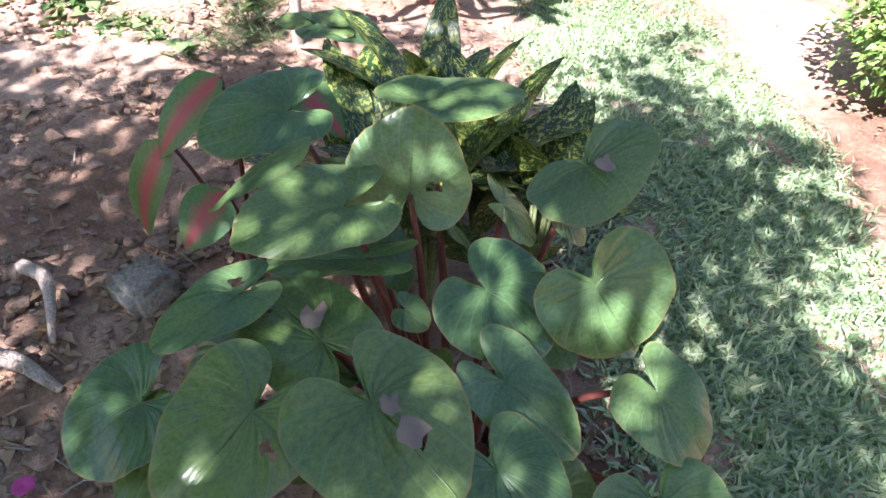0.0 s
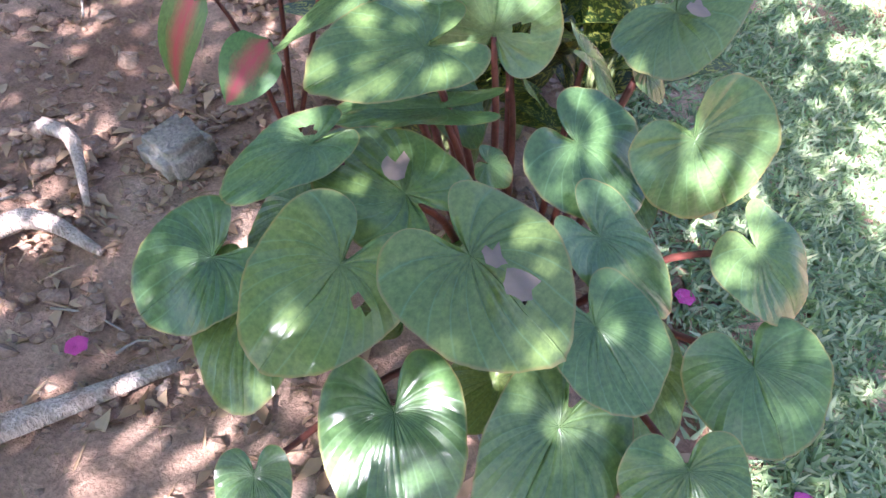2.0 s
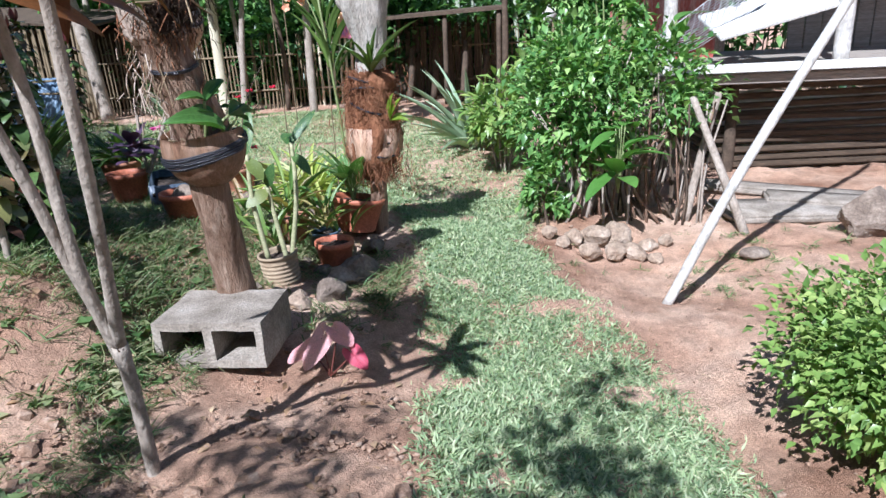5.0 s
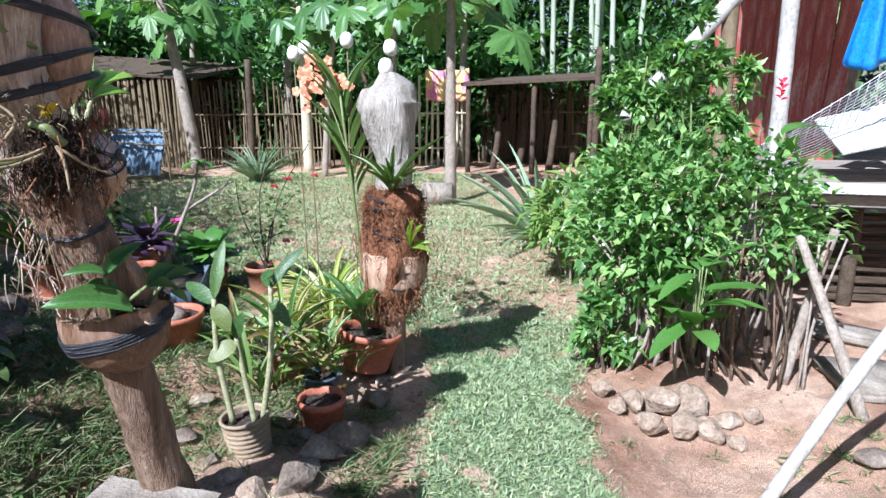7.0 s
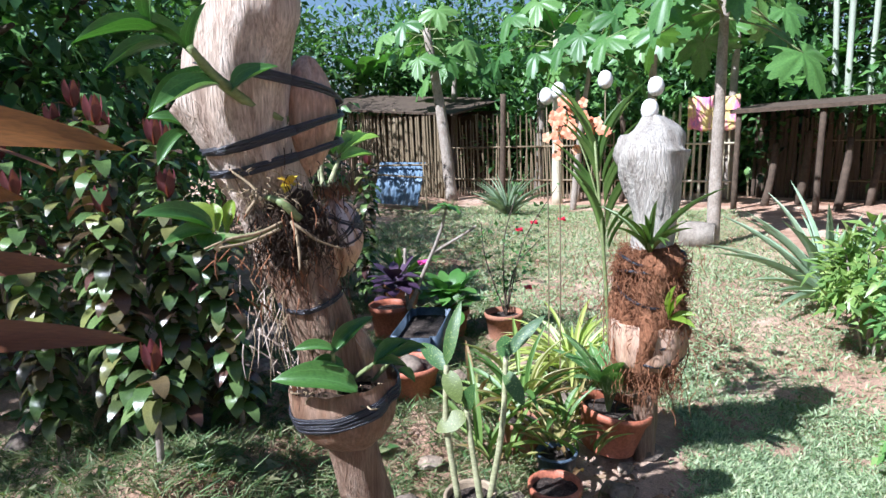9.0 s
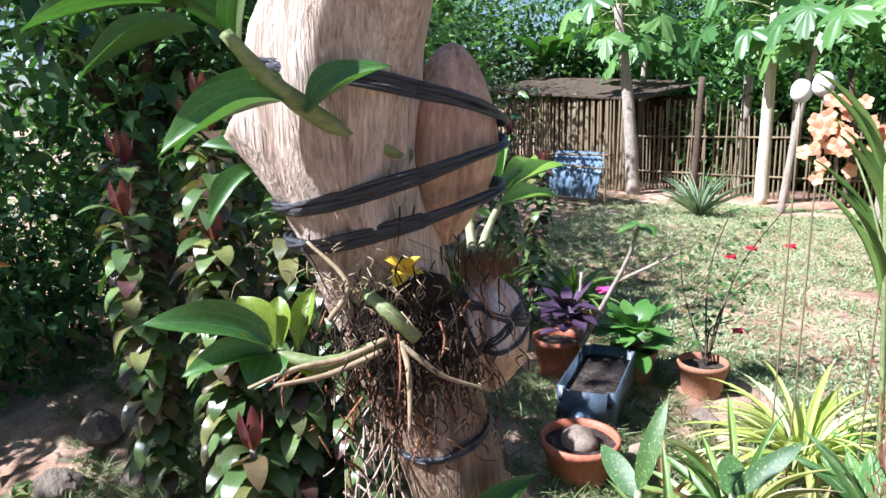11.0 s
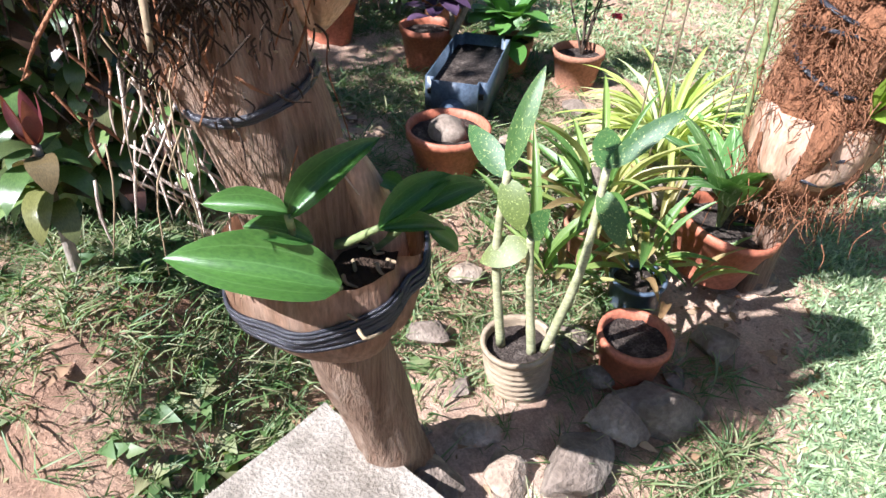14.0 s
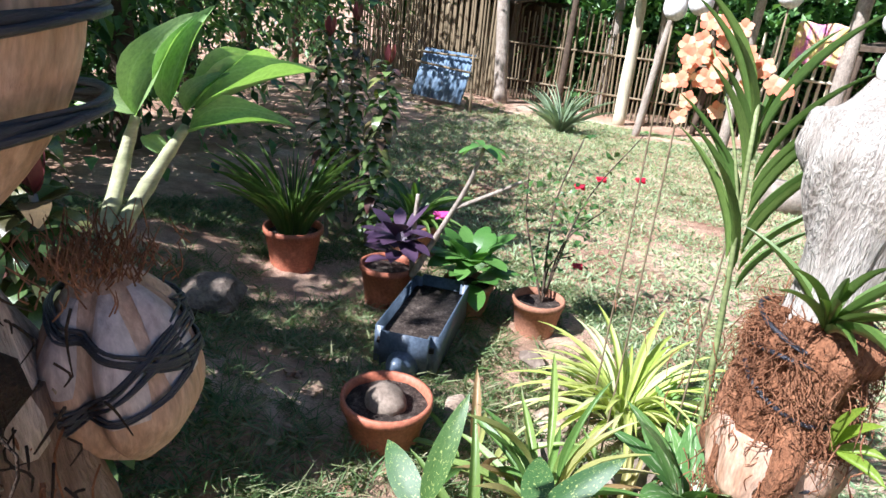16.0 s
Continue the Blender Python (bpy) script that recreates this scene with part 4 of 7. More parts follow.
def husk(centre, size, turn, tilt, seed, bands=(), name="coconut_husk"):
    """A coconut husk with its seams, and black strips bound across it."""
    bm = bmesh.new()
    bmesh.ops.create_uvsphere(bm, u_segments=90, v_segments=34, radius=1)
    for v in bm.verts:
        v.co = husk_skin(math.atan2(v.co.y, v.co.x), math.asin(max(-1, min(1, v.co.z))), size, seed)
    m = Matrix.Translation(rel(centre)) @ pose(0, 0, 0, tilt, 0, turn)
    ob = part(name, bm, HUSK, post, "smooth brown coconut husk")
    ob.matrix_basis = m
    for e0, slope, at, strands in bands:
        for k in range(strands):
            bm = bmesh.new()
            pts = []
            for j in range(33):
                a = 2 * math.pi * j / 32
                e = e0 + slope * math.cos(a - at) + 0.024 * (k - strands / 2) + 0.05 * noise.noise(Vector((a, k * 2.3, e0 * 5)))
                pts.append(husk_skin(a, e, size, seed) * (1.062 + 0.008 * (k % 2)))
            tube(bm, pts, (0.0017, 0.0013, 0.0019), 5, n=66, wobble=0.8, seed=k)
            t = part("tie", bm, TIE, post, "shiny black plastic strip")
            t.matrix_basis = m
    return ob


husk((-0.262, 3.365, 1.72), (0.068, 0.078, 0.15), 20, -6, 1)
husk((-0.285, 3.456, 1.395), (0.069, 0.075, 0.114), 30, 8, 2, ((0.12, 0.42, 0.3, 7), (0.55, -0.3, 0.6, 6), (0.3, 0.25, 2.0, 3)))


def husk_panel(centre, size, turn, tilt, seed, a0, a1, e0, e1):
    """A dried pale lobe of the split husk, curved over it."""
    verts, faces = [], []
    for i in range(13):
        for j in range(11):
            u, v = i / 12, j / 10
            e = e0 + (e1 - e0) * v
            pinch = 1 - 0.55 * v ** 2 - 0.3 * (1 - v) ** 3
            a = (a0 + a1) / 2 + (a1 - a0) * (u - 0.5) * pinch
            swell = 1.012 + 0.06 * math.sin(math.pi * u) * math.sin(math.pi * min(1, v * 1.1))
            verts.append(husk_skin(a, e, size, seed) * swell)
    for i in range(12):
        for j in range(10):
            faces.append((i * 11 + j, i * 11 + j + 11, i * 11 + j + 12, i * 11 + j + 1))
    ob = part("husk_lobe", (verts, [], faces), HUSK_PALE, post, "pale grey dried husk lobe")
    ob.matrix_basis = Matrix.Translation(rel(centre)) @ pose(0, 0, 0, tilt, 0, turn)
    return ob


for a0, a1, e0, e1 in ((-1.28, -0.5, -0.05, 1.1), (-0.42, 0.36, 0.1, 1.1), (-2.1, -1.4, 0.2, 1.05)):
    husk_panel((-0.285, 3.456, 1.395), (0.069, 0.075, 0.114), 30, 8, 2, a0, a1, e0, e1)


def cup_radius(z):
    """How wide the lower husk is at a height over its middle."""
    f = (z + 0.14) / 0.2
    return 0.05 + 0.1 * math.sin(min(1.0, max(0.0, f)) ** 0.7 * 1.95)


def cup_skin(a, z, out=0.0):
    k = 1 + 0.045 * math.cos(3 * a + 1.0) + 0.05 * noise.noise(Vector((math.cos(a) * 2, math.sin(a) * 2, z * 12)))
    cleft = max(0.0, 1 - abs((a - 0.1 + math.pi) % (2 * math.pi) - math.pi) * 7)
    r = cup_radius(z) * k * (1 - 0.16 * cleft) + out
    return Vector((r * math.cos(a), r * math.sin(a), z))


CUP = Vector((-0.252, 3.418, 0.955))


def bowl():
    """The lower husk: a cup round the post with a torn rim, full of roots and peat."""
    bm = bmesh.new()
    rows, sides = 12, 44
    grid = []
    for i in range(rows + 1):
        ring = []
        for j in range(sides):
            a = 2 * math.pi * j / sides
            top = 0.06 + 0.012 * math.cos(2 * a + 0.6) + 0.012 * noise.noise(Vector((a * 3, 1, 0)))
            ring.append(bm.verts.new(cup_skin(a, -0.14 + (top + 0.14) * i / rows)))
        grid.append(ring)
    for a, b in zip(grid, grid[1:]):
        for j in range(sides):
            bm.faces.new((a[j], a[(j + 1) % sides], b[(j + 1) % sides], b[j]))
    bmesh.ops.solidify(bm, geom=bm.faces[:], thickness=0.016)
    ob = part("husk_cup", bm, HUSK, post, "coconut husk cup with a black tie")
    ob.matrix_basis = Matrix.Translation(rel(CUP))
    for k in range(9):
        bm = bmesh.new()
        pts = []
        for j in range(37):
            a = 2 * math.pi * j / 36
            z = 0.0 + 0.04 * math.cos(a - 0.9) + 0.0048 * (k - 4.5) + 0.006 * noise.noise(Vector((a, k * 1.7, 3)))
            pts.append(cup_skin(a, min(z, 0.056), 0.004 + 0.0015 * (k % 2)))
        tube(bm, pts, (0.0032, 0.0026, 0.0036), 5, n=74, wobble=0.7, seed=k)
        t = part("tie", bm, TIE, post, "shiny black plastic strip")
        t.matrix_basis = Matrix.Translation(rel(CUP))


bowl()
fill = part("cup_peat", blob(0.122, 14, 0.3, (1, 1, 0.32)), FIBRE_DARK, post, "dark peat in the husk cup")
fill.matrix_basis = Matrix.Translation(rel(CUP + Vector((0, 0, 0.015))))
limb("husk_side", [rel(p) for p in ((-0.2, 3.49, 0.93), (-0.205, 3.475, 1.02), (-0.225, 3.44, 1.13), (-0.24, 3.42, 1.17))], (0.034, 0.036, 0.028, 0.01), HUSK, post, 16, n=18, wobble=0.2)


def tie(centre, radius, tilt, turn, drop=0.0, strands=3, squash=1.0):
    """Strips of black plastic wound round something."""
    for s in range(strands):
        bm = bmesh.new()
        pts = []
        for j in range(25):
            a = 2 * math.pi * j / 24
            k = 1 + 0.05 * noise.noise(Vector((math.cos(a) * 2, math.sin(a) * 2, s * 3 + radius * 9)))
            pts.append((radius * k * math.cos(a), radius * k * squash * math.sin(a), (s - strands / 2) * 0.004 + 0.003 * math.sin(a * 2 + s * 0.5) + 0.006 * noise.noise(Vector((a * 1.3, s * 1.9, radius * 40))) + drop * j / 24))
        tube(bm, pts, (0.0036, 0.003, 0.004), 6, n=60, wobble=0.8, seed=s)
        ob = part("tie", bm, TIE, post, "shiny black plastic strip")
        ob.matrix_basis = Matrix.Translation(rel(centre)) @ pose(0, 0, 0, tilt[0], tilt[1], turn)
    return ob


tie((-0.295, 3.285, 1.69), 0.123, (13, 0), -16, 0, 4, 1.46)
tie((-0.295, 3.29, 1.63), 0.116, (11, 0), -16, 0, 4, 1.46)
tie((-0.285, 3.275, 1.80), 0.125, (-14, 0), -16, 0, 4, 1.46)
tie((-0.29, 3.352, 1.255), 0.083, (12, 0), 0, 0, 3)


def scraps(name, centre, spread, n, mat, seed, parent, origin, size=0.02):
    """Torn husk strips and dead leaf bits caught in roots, as one mesh."""
    r = random.Random(seed)
    bm = bmesh.new()
    for _ in range(n):
        p = Vector((r.gauss(0, spread[0]), r.gauss(0, spread[1]), r.gauss(0, spread[2])))
        d = Vector((r.gauss(0, 0.5), r.gauss(0, 0.5), -1)).normalized() * size * r.uniform(1, 4)
        tube(bm, (p, p + d * 0.5 + Vector((r.gauss(0, 0.004), r.gauss(0, 0.004), 0)), p + d), (0.0018, 0.0022, 0.0006), 4, n=5, wobble=0.5, seed=r.randint(0, 99))
    ob = part(name, bm, mat, parent)
    ob["kind"] = "stuff"
    ob.matrix_basis = Matrix.Translation(Vector(centre) - origin)


def tangle(name, centre, spread, n, length, radius, mat, seed, down=1.0, parent=post, origin=POST, label=""):
    """A mass of hanging roots or fibres as one mesh."""
    r = random.Random(seed)
    bm = bmesh.new()
    for _ in range(n):
        p = Vector((r.gauss(0, spread[0]), r.gauss(0, spread[1]), r.gauss(0, spread[2])))
        l = length * r.uniform(0.4, 1.3)
        a = r.uniform(0, 6.28)
        q = p + Vector((math.cos(a) * l * 0.22, math.sin(a) * l * 0.22, -l * 0.35 * down))
        e = q + Vector((r.gauss(0, 0.14) * l, r.gauss(0, 0.14) * l, -l * down * r.uniform(0.2, 0.8)))
        tube(bm, (p, q, e), (radius, radius, radius * 0.5), 4, n=6)
    ob = part(name, bm, mat, parent, label)
    ob["kind"] = "stuff"
    ob.matrix_basis = Matrix.Translation(Vector(centre) - origin)
    return ob


peat = part("peat_wad", blob(0.088, 4, 0.8, (1.0, 0.9, 0.85)), FIBRE_DARK, post, "dark wad of fibre and peat")
peat.matrix_basis = Matrix.Translation(rel((-0.242, 3.275, 1.463)))
tangle("fibre_mass", (-0.211, 3.239, 1.483), (0.055, 0.055, 0.05), 420, 0.06, 0.0012, FIBRE_DARK, 3)
tangle("root_mass", (-0.33, 3.27, 1.28), (0.04, 0.03, 0.05), 20, 0.13, 0.0012, ROOT, 4, 1.4)
tangle("root_mass", (-0.235, 3.191, 1.559), (0.055, 0.045, 0.02), 150, 0.08, 0.001, ROOT, 5, 0.3)
tangle("root_mass", (-0.24, 3.4, 1.0), (0.055, 0.055, 0.012), 46, 0.09, 0.003, ROOT, 6, 0.15)
scraps("dry_fibre", (-0.27, 3.24, 1.42), (0.07, 0.06, 0.07), 130, FIBRE, 41, post, POST)
scraps("dry_fibre", (-0.36, 3.25, 1.2), (0.03, 0.03, 0.07), 40, DRIFT, 42, post, POST, 0.03)
tangle("fibre_mass", (-0.268, 3.43, 1.515), (0.028, 0.028, 0.008), 320, 0.04, 0.0008, FIBRE, 8, -0.7)
tangle("torn_bark", (-0.28, 3.36, 1.3), (0.045, 0.03, 0.07), 45, 0.12, 0.0013, FIBRE, 9, 1.6)
tangle("torn_bark", (-0.285, 3.36, 1.2), (0.05, 0.04, 0.07), 16, 0.16, 0.0018, DRIFT, 10, 1.6)
tangle("fibre_mass", (-0.2, 3.24, 1.44), (0.06, 0.05, 0.05), 700, 0.045, 0.0011, FIBRE_DARK, 12, 0.6)
tangle("root_mass", (-0.17, 3.23, 1.45), (0.06, 0.06, 0.06), 60, 0.035, 0.001, ROOT, 13, 0.2)
tangle("fibre_mass", (-0.245, 3.36, 1.24), (0.015, 0.02, 0.04), 9, 0.12, 0.0016, YELLOW_ROOT, 7, 1.7)
for pts in (((-0.161, 3.179, 1.488), (-0.180, 3.126, 1.470), (-0.201, 3.067, 1.465), (-0.211, 3.010, 1.452)), ((-0.131, 3.183, 1.486), (-0.113, 3.195, 1.471), (-0.100, 3.224, 1.443), (-0.084, 3.285, 1.412)), ((-0.159, 3.169, 1.474), (-0.181, 3.102, 1.454), (-0.202, 3.039, 1.450)), ((-0.134, 3.183, 1.491), (-0.113, 3.178, 1.454), (-0.097, 3.165, 1.386)), ((-0.214, 3.124, 1.511), (-0.208, 3.151, 1.557), (-0.260, 3.123, 1.609))):
    limb("root", [rel(p) for p in pts], (0.0042, 0.0038, 0.0022), ROOT, post, 7, "thick pale aerial root", n=14, wobble=0.2)

ORCH = mesh_of("leaf_blade", blade(1, 1, 0.35, 2.4, 10, 0.45, 0.12), ORCHID)
ORCHP = mesh_of("leaf_blade", blade(1, 1, 0.4, 2.6, 10, 0.42, 0.15, 0.1), ORCHID_PALE)
ORCHL = mesh_of("leaf_blade", blade(1, 1, 0.3, 2.2, 10, 0.62, 0.15), ORCHID_LIME)


def orchid(at, label, leaves, mesh, canes=(), cane_mat=STEM_GREEN, r=0.008):
    ob = thing("orchid", at, label, "orchid", "orchids on the post")
    o = Vector(at)
    for foot, tip, w in leaves:
        foot, tip = Vector(foot) - o, Vector(tip) - o
        d = (tip - foot)
        face = Vector((0.45, -0.35, 0.8))
        share("leaf", mesh, along(foot, tip, face, (w, d.length, d.length)), ob)
    for pts in canes:
        limb("cane", [Vector(p) - o for p in pts], (r, r * 1.1, r * 0.7), cane_mat, ob, 8, n=16, rings=0.1)
    return ob


orchid((-0.209, 3.176, 1.739), "tall cane orchid with narrow bright green leaves, tied to post", (
    ((-0.200, 3.108, 1.774), (-0.139, 3.172, 1.847), 0.045),
    ((-0.201, 3.080, 1.789), (-0.225, 2.931, 1.766), 0.05),
    ((-0.239, 3.098, 1.815), (-0.326, 2.957, 1.761), 0.03),
    ((-0.246, 3.042, 1.859), (-0.262, 2.928, 1.947), 0.035),
    ((-0.242, 3.051, 1.848), (-0.195, 3.041, 1.951), 0.03),
    ((-0.246, 2.996, 1.889), (-0.282, 2.833, 1.904), 0.03),
    ((-0.244, 3.005, 1.867), (-0.272, 2.871, 1.846), 0.03),
    ((-0.253, 2.979, 1.909), (-0.204, 2.948, 2.001), 0.03)), ORCH,
    (((-0.223, 3.263, 1.712), (-0.219, 3.159, 1.754), (-0.204, 3.069, 1.810), (-0.194, 3.017, 1.860)),), STEM_GREEN, 0.011)
orchid((-0.422, 3.133, 1.702), "small orchid with curved green leaves beside the post", (((-0.421, 3.136, 1.702), (-0.467, 3.059, 1.751), 0.032), ((-0.423, 3.126, 1.696), (-0.419, 3.033, 1.639), 0.04), ((-0.439, 3.146, 1.703), (-0.486, 3.105, 1.752), 0.025)), ORCH)
orchid((-0.251, 3.072, 1.473), "orchid with broad lime leaves growing from the roots", (((-0.255, 3.062, 1.475), (-0.273, 3.032, 1.551), 0.05), ((-0.253, 3.073, 1.478), (-0.268, 3.077, 1.544), 0.034), ((-0.251, 3.094, 1.465), (-0.265, 3.122, 1.550), 0.03), ((-0.249, 3.064, 1.464), (-0.216, 3.117, 1.440), 0.028)), ORCHL,
    (((-0.125, 3.199, 1.494), (-0.140, 3.168, 1.533), (-0.195, 3.167, 1.545)), ((-0.251, 3.066, 1.469), (-0.204, 3.113, 1.459), (-0.177, 3.188, 1.479))), STEM_GREEN, 0.009)
orchid((-0.244, 3.065, 1.478), "orchid with long dark green leaves over the roots", (((-0.250, 3.057, 1.485), (-0.272, 2.921, 1.562), 0.05), ((-0.246, 3.054, 1.475), (-0.252, 2.945, 1.490), 0.04), ((-0.244, 3.058, 1.474), (-0.213, 3.014, 1.458), 0.06)), ORCH)
orchid((-0.29, 3.44, 1.5), "orchid with pale upright leaves on thick pale canes", (((-0.412, 3.538, 1.609), (-0.403, 3.590, 1.735), 0.041), ((-0.413, 3.537, 1.612), (-0.436, 3.487, 1.632), 0.029), ((-0.400, 3.568, 1.616), (-0.395, 3.606, 1.739), 0.031), ((-0.390, 3.589, 1.619), (-0.417, 3.721, 1.704), 0.029), ((-0.388, 3.591, 1.611), (-0.352, 3.724, 1.698), 0.034), ((-0.388, 3.583, 1.593), (-0.321, 3.669, 1.632), 0.037), ((-0.395, 3.557, 1.572), (-0.407, 3.540, 1.592), 0.020), ((-0.392, 3.583, 1.613), (-0.366, 3.607, 1.667), 0.027)), ORCHP,
    (((-0.285, 3.435, 1.495), (-0.377, 3.497, 1.541), (-0.409, 3.523, 1.572), (-0.412, 3.538, 1.609)), ((-0.29, 3.44, 1.495), (-0.349, 3.499, 1.527), (-0.376, 3.541, 1.560), (-0.390, 3.581, 1.599))), CANE_STEM, 0.0075)
orchid((-0.24, 3.40, 0.96), "orchid with long glossy green leaves sitting in the husk cup", (((-0.13, 3.34, 1.03), (-0.25, 3.18, 1.12), 0.078), ((-0.174, 3.308, 1.13), (-0.131, 3.411, 1.228), 0.042), ((-0.17, 3.306, 1.142), (-0.234, 3.232, 1.17), 0.032), ((-0.144, 3.423, 1.073), (-0.127, 3.56, 1.126), 0.042), ((-0.14, 3.486, 1.062), (-0.111, 3.626, 1.088), 0.04), ((-0.165, 3.488, 1.092), (-0.214, 3.482, 1.103), 0.028), ((-0.156, 3.327, 1.095), (-0.232, 3.273, 1.12), 0.035), ((-0.142, 3.422, 1.07), (-0.096, 3.526, 1.057), 0.026), ((-0.136, 3.509, 1.028), (-0.097, 3.549, 0.992), 0.03)), ORCH,
    (((-0.24, 3.39, 0.95), (-0.2, 3.34, 1.03), (-0.172, 3.307, 1.135)), ((-0.24, 3.39, 0.97), (-0.18, 3.36, 0.99), (-0.13, 3.34, 1.03)), ((-0.24, 3.42, 0.97), (-0.19, 3.45, 1.0), (-0.14, 3.486, 1.062)), ((-0.25, 3.38, 1.02), (-0.2, 3.4, 1.03), (-0.144, 3.423, 1.073))), STEM_GREEN, 0.007)
bloom = thing("yellow_blossom", (-0.175, 3.217, 1.569), "small yellow blossom cluster among the roots", "flower")
YEL = mesh_of("petal", blade(1, 1, 0.5, 0.3, 4, 0.5), PETAL_YELLOW)
for k in range(14):
    a, e = rng.uniform(0, 6.28), rng.uniform(-0.5, 1.3)
    share("petal", YEL, along((0, 0, 0), (0.03 * math.cos(a) * math.cos(e), 0.03 * math.sin(a) * math.cos(e), 0.03 * math.sin(e)), (0.3, 0.2, 1), (0.018, 0.03, 0.03)), bloom)

def fuzz(name, profile, n, mat, seed):
    """Loose strands standing off the wrapped stump, as one mesh."""
    r = random.Random(seed)
    bm = bmesh.new()
    for _ in range(n):
        k = r.randrange(len(profile) - 1)
        f = r.random()
        z = profile[k][0] * (1 - f) + profile[k + 1][0] * f
        q = profile[k][1] * (1 - f) + profile[k + 1][1] * f
        a = r.uniform(0, 6.28)
        p = Vector((0.05 + q * math.cos(a), 4.93 + q * math.sin(a), z)) - P2
        side = Vector((-math.sin(a), math.cos(a), 0)) * r.gauss(0, 0.05)
        out = Vector((math.cos(a), math.sin(a), 0)) * r.uniform(0.004, 0.03)
        e = p + side + out + Vector((0, 0, r.gauss(-0.03, 0.04)))
        tube(bm, (p - out * 0.4, (p + e) * 0.5 + out * 0.6, e), (0.0017, 0.0014, 0.0008), 3, n=4)
    ob = part(name, bm, mat, stump)
    ob["kind"] = "stuff"


# ---- second post: bleached stump wrapped in fibre ----
P2 = Vector((0.05, 4.93, rise(0.05, 4.93)))
stump = thing("orchid_stump", P2, "bleached white stump wrapped in reddish coconut fibre", "stump")
limb("base_trunk", [Vector(p) - P2 for p in ((0.03, 4.93, 0.05), (0.045, 4.93, 0.4), (0.05, 4.93, 0.75))], (0.055, 0.05, 0.07), POST_WOOD, stump, 14, n=14, wobble=0.3)
limb("top", [Vector(p) - P2 for p in ((0.05, 4.93, 1.0), (0.06, 4.93, 1.25), (0.055, 4.93, 1.42), (0.04, 4.93, 1.54), (0.045, 4.94, 1.615), (0.03, 4.94, 1.69))], (0.085, 0.088, 0.12, 0.142, 0.105, 0.028), STUMP_WOOD, stump, 24, "bleached white driftwood", n=30, wobble=0.3, seed=12)
limb("fibre_wrap", [Vector(p) - P2 for p in ((0.045, 4.93, 0.5), (0.04, 4.93, 0.62), (0.05, 4.93, 0.78), (0.05, 4.93, 0.95), (0.055, 4.93, 1.08), (0.05, 4.93, 1.14))], (0.06, 0.13, 0.15, 0.13, 0.14, 0.09), FIBRE, stump, 26, "shaggy reddish coconut fibre", n=34, wobble=0.5, seed=3)
limb("coconut_husk", [Vector(p) - P2 for p in ((0.045, 4.925, 0.6), (0.043, 4.92, 0.66), (0.045, 4.92, 0.74), (0.048, 4.925, 0.81))], (0.1, 0.15, 0.162, 0.15), HUSK, stump, 30, "brown coconut husk with black ties", n=20, wobble=0.18, seed=4)
fuzz("fibre_mass", ((0.5, 0.09), (0.62, 0.13)), 260, FIBRE, 33)
fuzz("fibre_mass", ((0.8, 0.14), (0.95, 0.13), (1.08, 0.14), (1.15, 0.1)), 1300, FIBRE, 34)
tangle("fibre_mass", (0.05, 4.93, 0.62), (0.1, 0.09, 0.06), 260, 0.1, 0.0018, FIBRE, 31, 1.2, stump, P2)
tangle("fibre_mass", (0.05, 4.9, 0.92), (0.11, 0.1, 0.13), 420, 0.08, 0.0018, FIBRE, 32, 0.9, stump, P2)
for z, r, t in ((1.1, 0.135, 6), (1.03, 0.14, -10), (0.95, 0.14, 12), (0.72, 0.155, -6), (0.68, 0.15, 5)):
    bm = bmesh.new()
    tube(bm, [(r * (1 + 0.06 * math.sin(3 * a)) * math.cos(a), r * math.sin(a), 0.012 * math.sin(2 * a)) for a in [2 * math.pi * j / 20 for j in range(21)]], (0.007, 0.006), 6, n=42, wobble=0.4)
    ob = part("tie", bm, TIE, stump, "black plastic strip")
    ob.matrix_basis = Matrix.Translation(Vector((0.05, 4.93, z)) - P2) @ pose(0, 0, 0, t, t, 0)
STRAPM = mesh_of("leaf_blade", blade(1, 1, 0.45, 0.7, 9, 0.4), STRAP)
vanda = thing("vanda_orchid", (-0.2, 5.0, 1.15), "strap-leaved orchid with long arching leaves, tied to the stump", "orchid")
for k in range(20):
    a = 0.5 + 3.14159 * (k % 2) + rng.uniform(-0.9, 0.9)
    z = -0.06 + 0.5 * k / 20
    l = rng.uniform(0.26, 0.44)
    p = Vector((0.02 * math.cos(a) - 0.1 * z, 0.02, z))
    share("leaf", STRAPM, along(p, p + Vector((math.cos(a) * 0.5, 0.4 * math.sin(a), rng.uniform(1.1, 2.6))) * l * 0.6, (0, 0, 1), (0.02, l, l)), vanda)
limb("stem", [(0.05, 0, -0.7), (0.02, 0, -0.2), (-0.04, 0, 0.45)], (0.009, 0.009, 0.006), STEM_GREEN, vanda, 7)
limb("flower_stalk", [(0, 0, 0.1), (-0.08, 0, 0.35), (-0.2, 0.05, 0.55)], (0.005, 0.003), STEM_GREEN, vanda, 6)
ORA = mesh_of("petal", blade(1, 1, 0.4, 0.3, 4, 0.6), PETAL_ORANGE)
